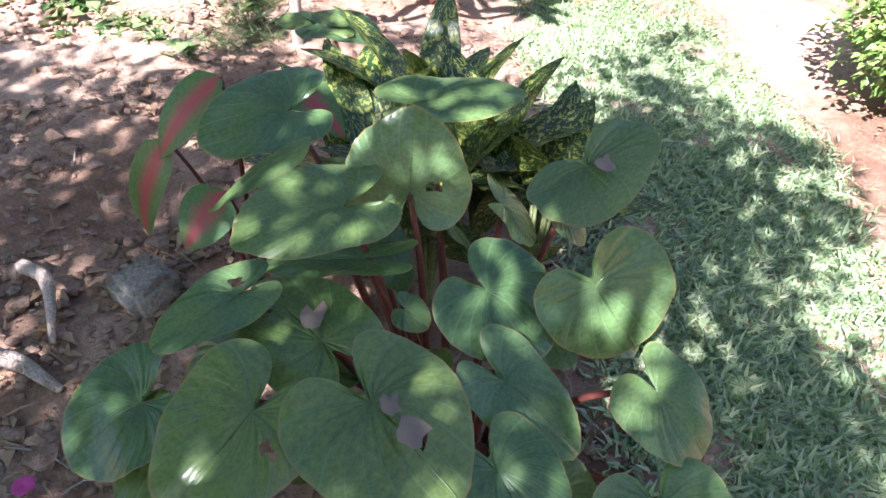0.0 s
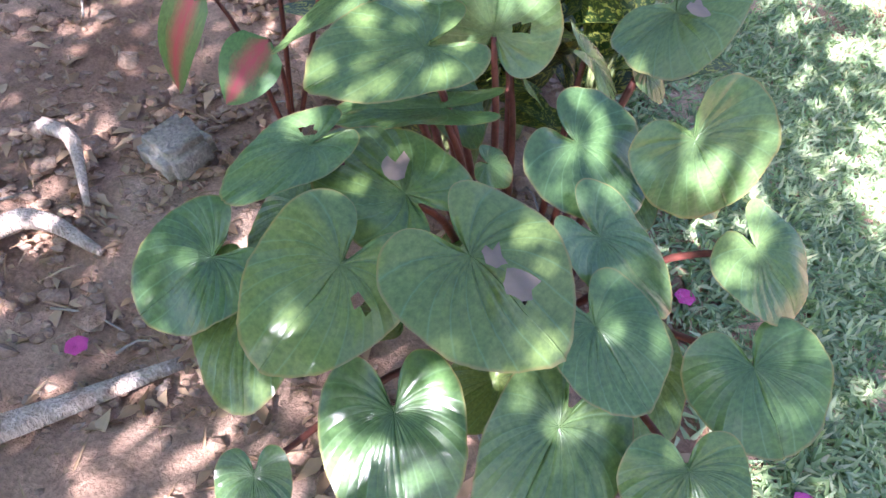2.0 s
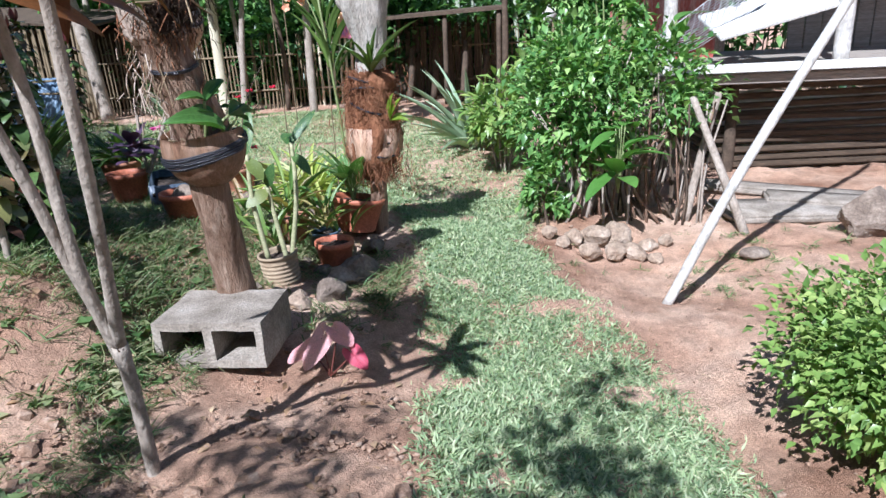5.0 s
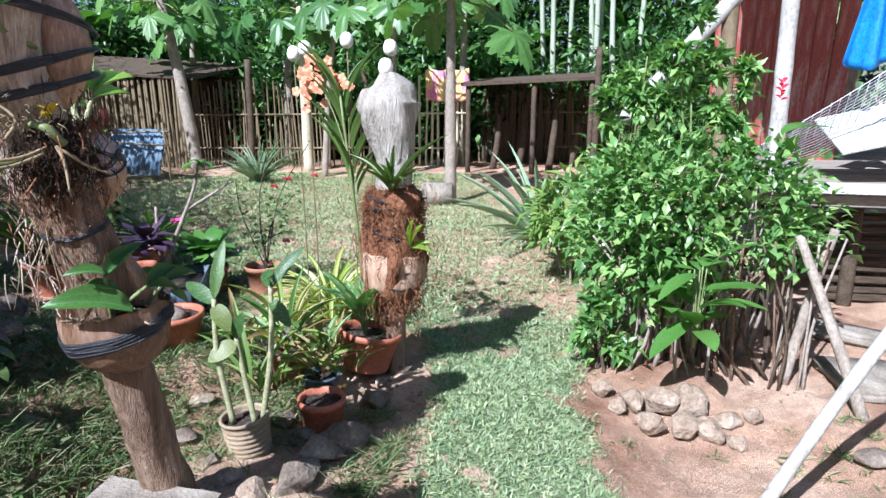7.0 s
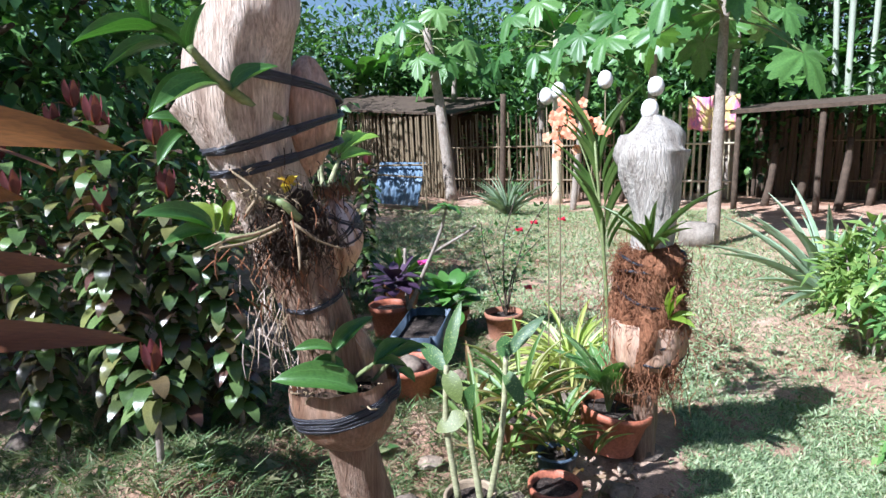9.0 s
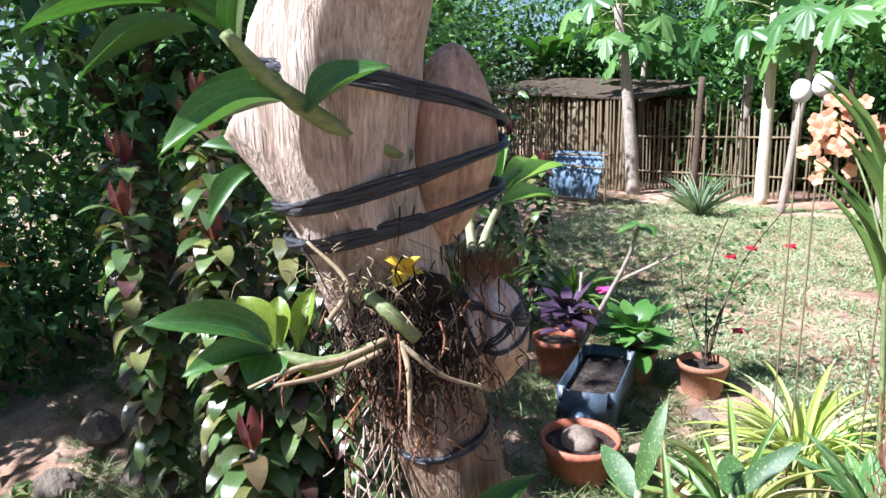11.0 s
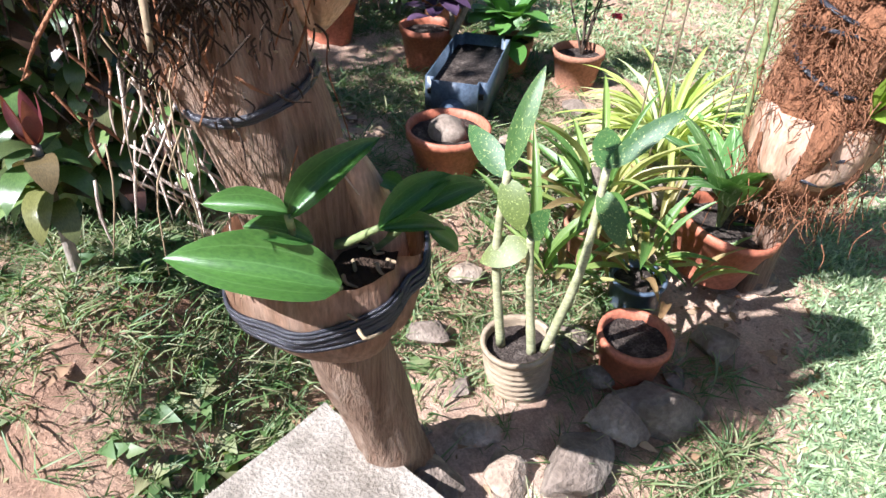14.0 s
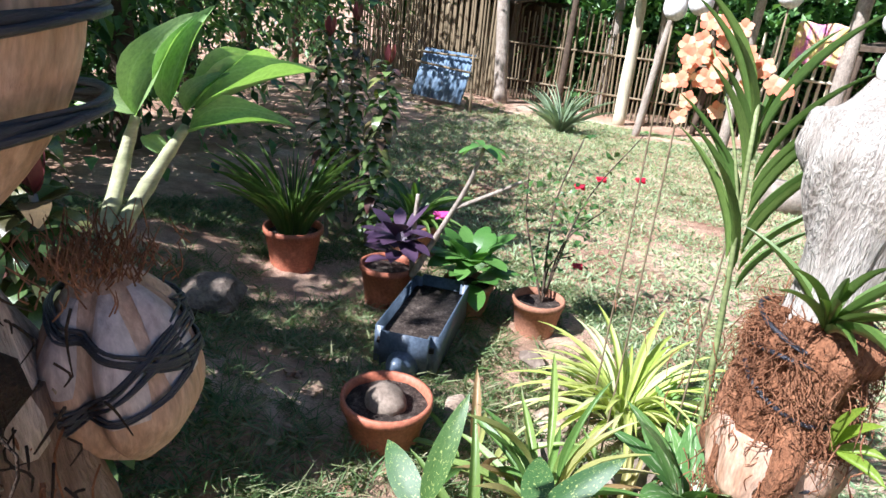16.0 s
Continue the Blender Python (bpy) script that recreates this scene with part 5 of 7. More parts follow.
for k in range(36):
    c = Vector((-0.38 + rng.gauss(0, 0.075), 5.05 + rng.gauss(0, 0.05), 1.68 + rng.gauss(0, 0.075))) - Vector((-0.2, 5.0, 1.15))
    fl = new("blossom")
    fl.parent = vanda
    fl.matrix_basis = Matrix.Translation(c)
    for j in range(5):
        a = j * 1.257 + k
        share("petal", ORA, along((0, 0, 0), (0.03 * math.cos(a) * 0.9, -0.012, 0.03 * math.sin(a)), (0, -1, 0.1), (0.022, 0.028, 0.028)), fl)
tuft2 = thing("strap_orchid", (0.08, 4.84, 1.12), "strap-leaved orchid fanning out of the fibre", "orchid")
for k in range(16):
    a = rng.uniform(0, 6.28)
    e = rng.uniform(0.6, 1.35)
    l = rng.uniform(0.22, 0.42)
    share("leaf", STRAPM, along((0, 0, 0), (l * math.cos(a) * math.cos(e), l * math.sin(a) * math.cos(e), l * math.sin(e)), (0, 0, 1), (0.022, l, l)), tuft2)
side2 = thing("small_orchid", (0.17, 4.83, 0.86), "small bright green orchid on the fibre side", "orchid")
for d in ((0.06, -0.05, 0.14), (0.1, 0, 0.05), (0.12, -0.06, 0.02), (0.02, -0.06, 0.16)):
    share("leaf", ORCHL, along((0, 0, 0), d, (0, -0.5, 1), (0.03, Vector(d).length, 0.1)), side2)
for x, y, z in ((-0.62, 5.26, 1.78), (-0.52, 5.2, 1.8), (-0.3, 5.25, 1.84), (-0.02, 5.15, 1.79), (0.035, 4.93, 1.69)):
    egg = thing("eggshell_stick", (x, y, rise(x, y)), "white eggshell stuck on a thin bamboo stick", "decoration", "eggshells on sticks")
    g = z - rise(x, y)
    limb("stick", [(0, 0, 0), (0.005, 0, g / 2), (0, 0, g)], (0.0035, 0.003), BAMBOO_OLD, egg, 6)
    sh = part("shell", blob(0.042, 3, 0.06, (0.85, 0.85, 1.05)), SHELL, egg, "white eggshell")
    sh.matrix_basis = Matrix.Translation((0, 0, g + 0.02))

# ---- pots ----


def pot(at, r, h, mat, label, lip=0.02, fill=True, tilt=(0, 0), name="flower_pot", base=0.72, group="flower pots", turn=0, ridges=0):
    ob = thing(name, at, label, "pot", group)
    ob.matrix_basis = pose(*at, tilt[0], tilt[1], turn)
    t = 0.006
    rings = [(r * (base + (0.94 - base) * k / (4 * ridges)) + 0.0035 * math.cos(k * math.pi / 2), 0.004 + (h - lip - 0.008) * k / (4 * ridges)) for k in range(1, 4 * ridges)]
    part("body", lathe(((0.001, 0.0), (r * base, 0.0), (r * base, 0.004), *rings, (r * 0.94, h - lip), (r, h - lip), (r, h), (r - t * 2, h), (r - t * 2.2, h - lip), (r * base - t, t), (0.001, t))), mat, ob)
    if fill:
        part("soil", disc(r * 0.9, h * 0.82, r * 99), POT_SOIL, ob, "dark potting soil with straw")
    return ob


pot((-0.07, 4.29, rise(-0.07, 4.29) - 0.01), 0.105, 0.165, TERRACOTTA, "small terracotta pot with dark soil and straw, no plant", 0.03)
pot((-0.1, 4.86, rise(-0.1, 4.86) + 0.05), 0.165, 0.2, TERRACOTTA, "large terracotta pot with a silver-striped plant", 0.03, tilt=(-6, 8))
pot((-0.27, 4.03, rise(-0.27, 4.03) - 0.01), 0.1, 0.17, FIBRE_POT, "crumpled beige woven planting bag with dumb cane", 0.012, base=0.85, ridges=7, tilt=(3, -4))
pot((-0.42, 4.62, rise(-0.42, 4.62) - 0.01), 0.1, 0.17, TERRA_DULL, "dusty terracotta pot crowded with green plants", 0.025)
pot((-0.97, 4.5, rise(-0.97, 4.5) - 0.01), 0.15, 0.17, TERRACOTTA, "wide terracotta pot with a dry coconut inside", 0.03)
pot((-1.22, 5.75, rise(-1.22, 5.75) - 0.01), 0.13, 0.2, TERRA_DULL, "dusty terracotta pot with rose stems", 0.03)
pot((-2.45, 5.18, rise(-2.45, 5.18) - 0.01), 0.16, 0.24, TERRACOTTA, "terracotta pot full of thin grassy stems", 0.03)
pot((-2.3, 5.95, rise(-2.3, 5.95) - 0.01), 0.16, 0.22, TERRA_DULL, "brown pot with strap-leaved green plant", 0.03)
pot((-1.55, 5.6, rise(-1.55, 5.6) - 0.01), 0.13, 0.19, TERRA_DULL, "terracotta pot with broad bright green leaves", 0.03)
pot((-1.85, 5.32, rise(-1.85, 5.32) - 0.01), 0.14, 0.22, TERRACOTTA, "terracotta pot with purple-leaved plant", 0.03)
pot((-0.2, 4.55, rise(-0.2, 4.55) - 0.01), 0.09, 0.13, SLATE_PLASTIC, "small black plastic planting bag", 0.012, base=0.85)
nut = part("dry_coconut", blob(0.075, 9, 0.15, (1, 0.85, 0.85)), COCONUT)
nut.matrix_basis = Matrix.Translation((-0.97, 4.5, rise(-0.97, 4.5) + 0.135))
tagged(nut, "dry brown coconut lying in a pot", "coconut")

trough = thing("plastic_trough", (-1.42, 5.15, rise(-1.42, 5.15)), "slate-blue plastic canister cut open as a planter", "planter", turn=118)
bm = bmesh.new()
box(bm, (0.62, 0.27, 0.2), Matrix.Translation((0, 0, 0.11)))
bmesh.ops.delete(bm, geom=[f for f in bm.faces if f.normal.z > 0.9], context="FACES")
bmesh.ops.bevel(bm, geom=[e for e in bm.edges if not e.is_boundary], offset=0.035, segments=4, affect="EDGES")
bmesh.ops.solidify(bm, geom=bm.faces[:], thickness=0.006)
part("body", bm, SLATE_PLASTIC, trough)
bm = bmesh.new()
box(bm, (0.58, 0.24, 0.02), Matrix.Translation((0, 0, 0.15)))
part("soil", bm, POT_SOIL, trough, "dark damp potting soil")
limb("neck", [(-0.3, 0, 0.07), (-0.37, 0, 0.09), (-0.4, 0, 0.14)], (0.07, 0.05, 0.018), SLATE_PLASTIC, trough, 14, "canister neck")

# ---- potted plants ----
CANEM = mesh_of("leaf_blade", blade(1, 1, 0.35, 0.3, 9, 0.45, 0.02), CANE_LEAF)
dumb = thing("dumb_cane", (-0.27, 4.03, rise(-0.27, 4.03) + 0.13), "dumb cane with yellow-spotted leaves on thick pale green stems", "plant")
for pts in (((-0.05, -0.03, 0), (-0.085, -0.04, 0.3), (-0.09, -0.02, 0.52)), ((0.03, 0.0, 0), (0.0, 0.0, 0.2), (-0.02, 0.0, 0.36)), ((0.05, 0.03, 0), (0.1, 0.05, 0.3), (0.09, 0.1, 0.55))):
    limb("stem", pts, (0.013, 0.011, 0.009), CANE_STEM, dumb, 10, n=22, rings=0.07)
for foot, tip, w in (((-0.09, -0.02, 0.5), (-0.24, 0.0, 0.6), 0.075), ((-0.09, -0.02, 0.52), (-0.07, 0.03, 0.76), 0.06), ((-0.09, -0.02, 0.5), (0.0, -0.07, 0.42), 0.085), ((0.09, 0.1, 0.55), (0.2, 0.16, 0.72), 0.06), ((-0.02, 0, 0.36), (0.03, -0.06, 0.47), 0.07), ((0.09, 0.1, 0.54), (0.02, 0.2, 0.62), 0.08), ((-0.02, 0, 0.34), (-0.1, -0.1, 0.3), 0.09), ((0.09, 0.09, 0.5), (0.2, 0.04, 0.42), 0.07)):
    foot, tip = Vector(foot), Vector(tip)
    share("leaf", CANEM, along(foot, tip, (0.3, -0.6, 0.7), (w * 0.78, (tip - foot).length, (tip - foot).length)), dumb)
SILV = mesh_of("leaf_blade", blade(1, 1, 0.4, 0.3, 9, 0.42), STRIPED)
leafy_plant("silver_striped_plant", (-0.1, 4.86, rise(-0.1, 4.86) + 0.2), "silver-striped green plant with broad pointed leaves in a pot", rosette(16, 71, 0.1, 0.29, 0.09, (0.75, 1.45), 0.03, 0.1), SILV, stalk=STEM_GREEN)
BEDM0 = mesh_of("leaf_blade", blade(1, 1, 0.45, 0.6, 8, 0.42, 0.05), BED_LEAF)
GRASSY = mesh_of("leaf_blade", blade(1, 1, 0.6, 0.5, 8, 0.4), STRAP)
leafy_plant("pot_plant", (-0.42, 4.62, rise(-0.42, 4.62) + 0.12), "crowded green pot plant with long pointed leaves", rosette(26, 72, 0.03, 0.32, 0.028, (0.5, 1.5), 0.05, 0.2), BEDM0)
leafy_plant("pot_plant", (-0.2, 4.55, rise(-0.2, 4.55) + 0.09), "small leafy green pot plant beside the large pot", rosette(22, 73, 0.03, 0.22, 0.026, (0.4, 1.4), 0.04, 0.16), BEDM0)
leafy_plant("sword_plant", (-0.5, 4.4, rise(-0.5, 4.4)), "upright sword-shaped green leaves beside the pots", (((0, 0, 0), (-0.02, 0.02, 0.5), 0.035), ((0.04, 0.02, 0), (0.13, 0.05, 0.45), 0.04), ((-0.03, 0.02, 0), (-0.16, 0.03, 0.36), 0.04), ((0.02, 0.04, 0), (0.08, 0.12, 0.36), 0.03), ((-0.06, 0, 0), (-0.26, -0.02, 0.26), 0.035), ((0.05, 0, 0), (0.2, -0.04, 0.26), 0.03)), GRASSY)
BEDM = mesh_of("leaf_blade", blade(1, 1, 0.5, 0.6, 8, 0.4, 0.05), BED_LEAF)
for i, (x, y, n, l) in enumerate(((-0.5, 4.75, 9, 0.34), (-0.3, 4.9, 8, 0.28), (-0.68, 4.62, 6, 0.28), (-0.12, 4.66, 7, 0.22), (-0.38, 4.4, 5, 0.24))):
    leafy_plant("bed_plant", (x, y, rise(x, y)), "leafy green and yellowing plant among the pots", rosette(n + 4, 170 + i, 0.02, l, 0.026, (0.4, 1.5), 0.06, 0.12), BEDM, group="bed plants")
VARM = mesh_of("leaf_blade", blade(1, 1, 0.85, 0.4, 9, 0.42), VARIEGATED)
leafy_plant("variegated_plant", (-0.55, 5.4, rise(-0.55, 5.4)), "bushy variegated cream and lime plant with arching leaves", rosette(72, 74, 0.03, 0.46, 0.026, (0.5, 1.5), 0.05, 0.1), VARM)
FERNM = mesh_of("leaf_blade", blade(1, 1, 0.6, 0.2, 8, 0.4), HEDGE)
fern = thing("fern", (-0.3, 5.45, rise(-0.3, 5.45)), "small bright green fern beside the stump", "fern")
for k in range(7):
    a = k * 0.9
    tip = Vector((0.16 * math.cos(a), 0.16 * math.sin(a), 0.3))
    limb("frond_stalk", [(0, 0, 0), tip * 0.5 + Vector((0, 0, 0.05)), tip], (0.003, 0.001), STEM_GREEN, fern, 5, n=6)
    for i in range(11):
        f = 0.25 + 0.07 * i
        p = tip * f + Vector((0, 0, 0.05 * math.sin(math.pi * f)))
        s = Vector((-math.sin(a), math.cos(a), 0))
        for sg in (-1, 1):
            share("leaflet", FERNM, along(p, p + s * sg * 0.05 * (1.15 - f), (0, 0, 1), (0.014, 0.06 * (1.15 - f), 0.05)), fern)
leafy_plant("grassy_pot_plant", (-2.45, 5.18, rise(-2.45, 5.18) + 0.18), "tall thin grassy stems in a terracotta pot", rosette(80, 75, 0.0, 0.55, 0.01, (1.15, 1.56), 0.07), GRASSY)
leafy_plant("strap_pot_plant", (-2.3, 5.95, rise(-2.3, 5.95) + 0.17), "bushy green plant with strap leaves in a pot", rosette(44, 76, 0.0, 0.34, 0.04, (0.2, 1.4), 0.05, 0.1), GRASSY)
LETT = mesh_of("leaf_blade", blade(1, 1, 0.5, 0.2, 8, 0.55, 0.04), LETTUCE)
leafy_plant("broad_leaved_pot_plant", (-1.55, 5.6, rise(-1.55, 5.6) + 0.14), "bushy plant with broad bright green leaves in a pot", rosette(38, 77, 0.03, 0.2, 0.1, (0.0, 1.3), 0.05, 0.16), LETT)
PURP = mesh_of("leaf_blade", blade(1, 1, 0.4, 0.2, 7, 0.5), PURPLE)
leafy_plant("purple_pot_plant", (-1.72, 5.25, rise(-1.72, 5.25) + 0.2), "dark purple-leaved plant in the planter", rosette(34, 78, 0.1, 0.15, 0.07, (0.0, 1.2), 0.04, 0.14), PURP)
desert = thing("desert_rose", (-1.68, 5.32, rise(-1.68, 5.32) + 0.2), "bare forked stem with a few leaves and a magenta flower", "plant")
limb("stem", [(0, 0, 0), (0.1, 0.03, 0.22), (0.22, 0.08, 0.5), (0.27, 0.1, 0.68)], (0.017, 0.012, 0.008), BARK, desert, 8, n=16)
limb("stem", [(0.17, 0.06, 0.38), (0.32, 0.15, 0.48), (0.42, 0.2, 0.55)], (0.01, 0.007), BARK, desert, 8, n=10)
limb("stem", [(-0.02, 0.02, 0), (-0.03, 0.02, 0.2), (-0.03, 0.03, 0.4)], (0.014, 0.01), BARK, desert, 8, n=10)
for d in rosette(9, 79, 0, 0.14, 0.045, (-0.2, 0.6), 0.0):
    share("leaf", LETT, along(Vector((0.27, 0.1, 0.68)), d[1] + Vector((0.27, 0.1, 0.68)), (0, 0, 1), (0.045, 0.13, 0.13)), desert)


def flower(at, r, mat_mesh, label, n=9):
    fl = thing("rose_flower", at, label, "flower", "flowers")
    for k in range(n):
        a, e = k * 2.4, 0.2 + 0.9 * k / n
        share("petal", mat_mesh, along((0, 0, 0), (r * math.cos(a) * math.cos(e), r * math.sin(a) * math.cos(e), r * math.sin(e)), (0, -0.2, 1), (r * 0.9, r, r)), fl)
    return fl


REDM = mesh_of("petal", blade(1, 1, 0.7, 0.4, 4, 0.6), PETAL_RED)
for p in ((-1.66, 5.47, 0.78),):
    flower(p, 0.05, PETALM, "magenta-pink blossom on a thin stem")
rose = thing("rose_bush", (-1.22, 5.78, rise(-1.22, 5.78) + 0.15), "thin rose bush with small dark leaves and red flowers", "shrub")
cc, dd, ss = [], [], []
for k, (tip) in enumerate(((-0.1, 0.32, 0.78), (0.12, 0.5, 0.82), (0.03, 0.2, 0.22), (-0.25, 0.1, 0.6), (0.15, 0.2, 0.5))):
    t = Vector(tip)
    mid = t * 0.5 + Vector((-0.06, 0, 0.06))
    limb("stem", [(0, 0, 0), mid, t], (0.006, 0.003), BARK_DARK, rose, 6, n=10)
    for _ in range(46):
        f = rng.uniform(0.3, 1)
        p = (mid.lerp(t, (f - 0.5) * 2) if f > 0.5 else mid * f * 2) + Vector((rng.gauss(0, 0.05), rng.gauss(0, 0.05), rng.gauss(0, 0.04)))
        cc.append(p)
        dd.append((rng.gauss(0, 1), rng.gauss(0, 1), rng.gauss(0.2, 0.5)))
        ss.append(rng.uniform(0.03, 0.055))
scatter("foliage", cc, dd, ss, ROSE_LEAF, "small dark green rose leaves", "", 0.6, rose)
for p in ((-1.1, 6.35, 0.98), (-1.24, 6.2, 0.97), (-1.2, 6.04, 0.54), (-1.3, 6.1, 0.93)):
    flower(p, 0.035, REDM, "small bright red rose in bloom")

# ---- stones round the pots ----
for i, (x, y, s) in enumerate(((0.01, 4.10, 0.089), (0.08, 4.21, 0.126), (0.01, 3.92, 0.120), (-0.11, 3.76, 0.081), (-0.21, 3.61, 0.122), (0.08, 4.55, 0.098), (0.02, 4.77, 0.053), (0.05, 4.36, 0.049), (-0.12, 4.20, 0.060), (-0.24, 3.79, 0.073), (-0.35, 3.88, 0.048), (-0.24, 4.26, 0.067), (-0.35, 3.69, 0.045), (0.07, 4.96, 0.076), (-0.62, 5.0, 0.12), (-0.75, 5.2, 0.1), (-0.45, 5.1, 0.11), (-0.3, 5.2, 0.13), (-0.85, 5.4, 0.09), (-1.05, 5.5, 0.08), (-0.6, 4.75, 0.08), (-0.95, 4.85, 0.08), (-1.15, 4.75, 0.09), (-0.55, 3.95, 0.07), (-0.62, 4.2, 0.06))):
    stone((x, y, rise(x, y)), s, i + 3, STONE_GREY if i % 3 else STONE, (1, 0.75, 0.55), i * 47, "stone", "rough grey stone edging the flower bed", "bed stones", 0.35, 0.9)
for i, (x, y, s) in enumerate(((-2.15, 4.55, 0.17), (-1.43, 3.98, 0.09), (-2.5, 3.1, 0.12), (-2.2, 2.9, 0.1), (-2.75, 3.35, 0.12), (-2.0, 3.15, 0.08))):
    stone((x, y, rise(x, y)), s, i + 60, STONE_GREY, (1, 0.8, 0.6), i * 70, "stone", "rounded grey field stone in the shade", "shade stones", 0.3, 0.4)
for i, (x, y, s) in enumerate(((-2.6, 3.45, 0.13), (-2.35, 3.6, 0.1))):
    ob = part("dry_coconut", blob(s, i + 80, 0.15, (1.2, 0.8, 0.75)), COCONUT)
    ob.matrix_basis = pose(x, y, rise(x, y) + s * 0.5, 0, 0, 40 * i)
    tagged(ob, "old dry coconut husk lying on shaded ground", "coconut", "old coconuts")

# ---- cordyline row ----
CORM = mesh_of("leaf_blade", blade(1, 1, 1.15, 0.5, 9, 0.5, 0.05), CORDY)
YNGM = mesh_of("leaf_blade", blade(1, 1, 0.3, 0.5, 8, 0.45), YOUNG)


def cordyline(at, height, seed, lean=(0, 0), leaves=46, size=0.17, low=0.12):
    r = random.Random(seed)
    ob = thing("cordyline", at, "dark red and green cordyline shrub with glossy leaves", "shrub", "cordylines")
    top = Vector((lean[0], lean[1], height))
    limb("stem", [(0, 0, -0.03), top * 0.5 + Vector((r.uniform(-0.03, 0.03), 0, 0)), top], (0.014, 0.012, 0.009), BARK, ob, 8, n=16, rings=0.08)
    for k in range(leaves):
        f = low + (1 - low) * k / leaves
        a = k * 2.4 + r.uniform(-0.3, 0.3)
        e = r.uniform(0.15, 0.75) + 0.4 * (f > 0.9)
        l = size * r.uniform(0.7, 1.15)
        p = top * f
        share("leaf", CORM, along(p, p + Vector((math.cos(a) * math.cos(e), math.sin(a) * math.cos(e), math.sin(e))) * l, (0, 0, 1), (0.058, l, l)), ob)
    for k in range(5):
        a = k * 1.3
        share("young_leaf", YNGM, along(top, top + Vector((0.55 * math.cos(a), 0.55 * math.sin(a), 1)) * 0.11, (math.cos(a), math.sin(a), 0.1), (0.036, 0.12, 0.12)), ob, "young crimson leaf")
    return ob


for i, (x, y, h) in enumerate(((-1.3, 3.5, 0.95), (-1.5, 3.35, 1.25), (-1.75, 3.5, 1.35), (-1.2, 3.7, 0.8), (-2.2, 3.55, 1.3), (-1.62, 3.75, 1.1), (-1.45, 3.58, 1.15), (-2.05, 3.62, 1.25), (-1.35, 3.35, 0.9), (-1.95, 3.3, 1.2), (-1.72, 3.2, 1.05), (-2.4, 3.3, 1.2), (-2.7, 5.6, 1.2), (-2.5, 5.75, 1.1), (-3.0, 6.0, 1.3))):
    cordyline((x, y, rise(x, y)), h, 100 + i, (0.08 * math.sin(i * 2.0), 0.05 * math.cos(i)), 92, 0.15)
cordyline((-1.06, 3.27, rise(-1.06, 3.27)), 0.34, 130, (0.0, 0.02), 16, 0.15, 0.6)
AUTM = mesh_of("leaf_blade", blade(1, 1, 0.5, 0.3, 9, 0.45, 0.05), AUTUMN)
for tip in ((-0.05, -0.36, 1.5), (0.27, -0.37, 1.45), (-0.02, -0.2, 1.6)):
    p = Vector(tip)
    for k in range(11):
        a = k * 2.4 + tip[0]
        e = rng.uniform(-0.35, 0.55)
        l = rng.uniform(0.22, 0.32)
        share("leaf", AUTM, along(p, p + Vector((math.cos(a) * math.cos(e), math.sin(a) * math.cos(e), math.sin(e))) * l, (0, 0, 1), (0.06, l, l)), frangipani, "long bronze and orange leaf")

for foot, tip, w in (((-0.2, 2.27, 1.72), (0.12, 2.72, 1.785), 0.085), ((-0.16, 2.26, 1.66), (0.06, 2.6, 1.69), 0.09), ((-0.1, 2.36, 1.53), (0.1, 2.62, 1.575), 0.05), ((-0.1, 2.3, 1.46), (0.16, 2.7, 1.465), 0.05), ((-0.08, 2.3, 1.44), (0.1, 2.5, 1.4), 0.05), ((-0.2, 2.25, 1.82), (0.06, 2.5, 1.85), 0.07)):
    foot, tip = Vector(foot) - frangipani.location, Vector(tip) - frangipani.location
    share("leaf", AUTM, along(foot, tip, (0.75, -0.35, 0.5), (w, (tip - foot).length, (tip - foot).length)), frangipani, "long bronze and orange leaf")

# ---- bush by the path ----


def shrub(name, at, radius, n, size, mat, label, seed, stems=9, height=None, width=0.5, bark=BARK_DARK, floor=0.05, inside=0.45):
    """Stems and a gappy crown of small leaves."""
    r = random.Random(seed)
    ob = thing(name, at, label, "shrub")
    h = height or radius[2]
    for k in range(stems):
        a = k * 2.4
        t = Vector((radius[0] * 0.7 * math.cos(a) * r.uniform(0.3, 1), radius[1] * 0.7 * math.sin(a) * r.uniform(0.3, 1), h + radius[2] * r.uniform(-0.2, 0.6)))
        limb("stem", [(0.05 * math.cos(a), 0.05 * math.sin(a), -0.03), t * 0.5 + Vector((r.uniform(-0.05, 0.05), r.uniform(-0.05, 0.05), 0)), t], (0.012, 0.009, 0.004), bark, ob, 6, n=8)
    p, d = cloud(n, (0, 0, h), radius, seed, inside)
    keep = p[:, 2] > floor
    scatter("crown", p[keep], d[keep], size * np.random.RandomState(seed).uniform(0.6, 1.3, keep.sum()), mat, label, "", width, ob)
    return ob


shrub("round_bush", (2.2, 3.15, rise(2.2, 3.15)), (0.38, 0.4, 0.31), 7500, 0.042, BUSH, "rounded yellow-green clipped bush with small leaves", 201, 14, 0.33, 0.6)
shrub("croton_hedge", (1.35, 5.75, rise(1.35, 5.75)), (0.46, 0.36, 0.5), 2700, 0.075, HEDGE, "tall bright green hedge shrub with glossy leaves", 202, 18, 0.85, 0.5, BARK, 0.3)
shrub("croton_hedge", (1.85, 5.95, rise(1.85, 5.95)), (0.44, 0.36, 0.42), 2000, 0.075, HEDGE, "tall bright green hedge shrub with glossy leaves", 203, 18, 0.85, 0.5, BARK, 0.35)
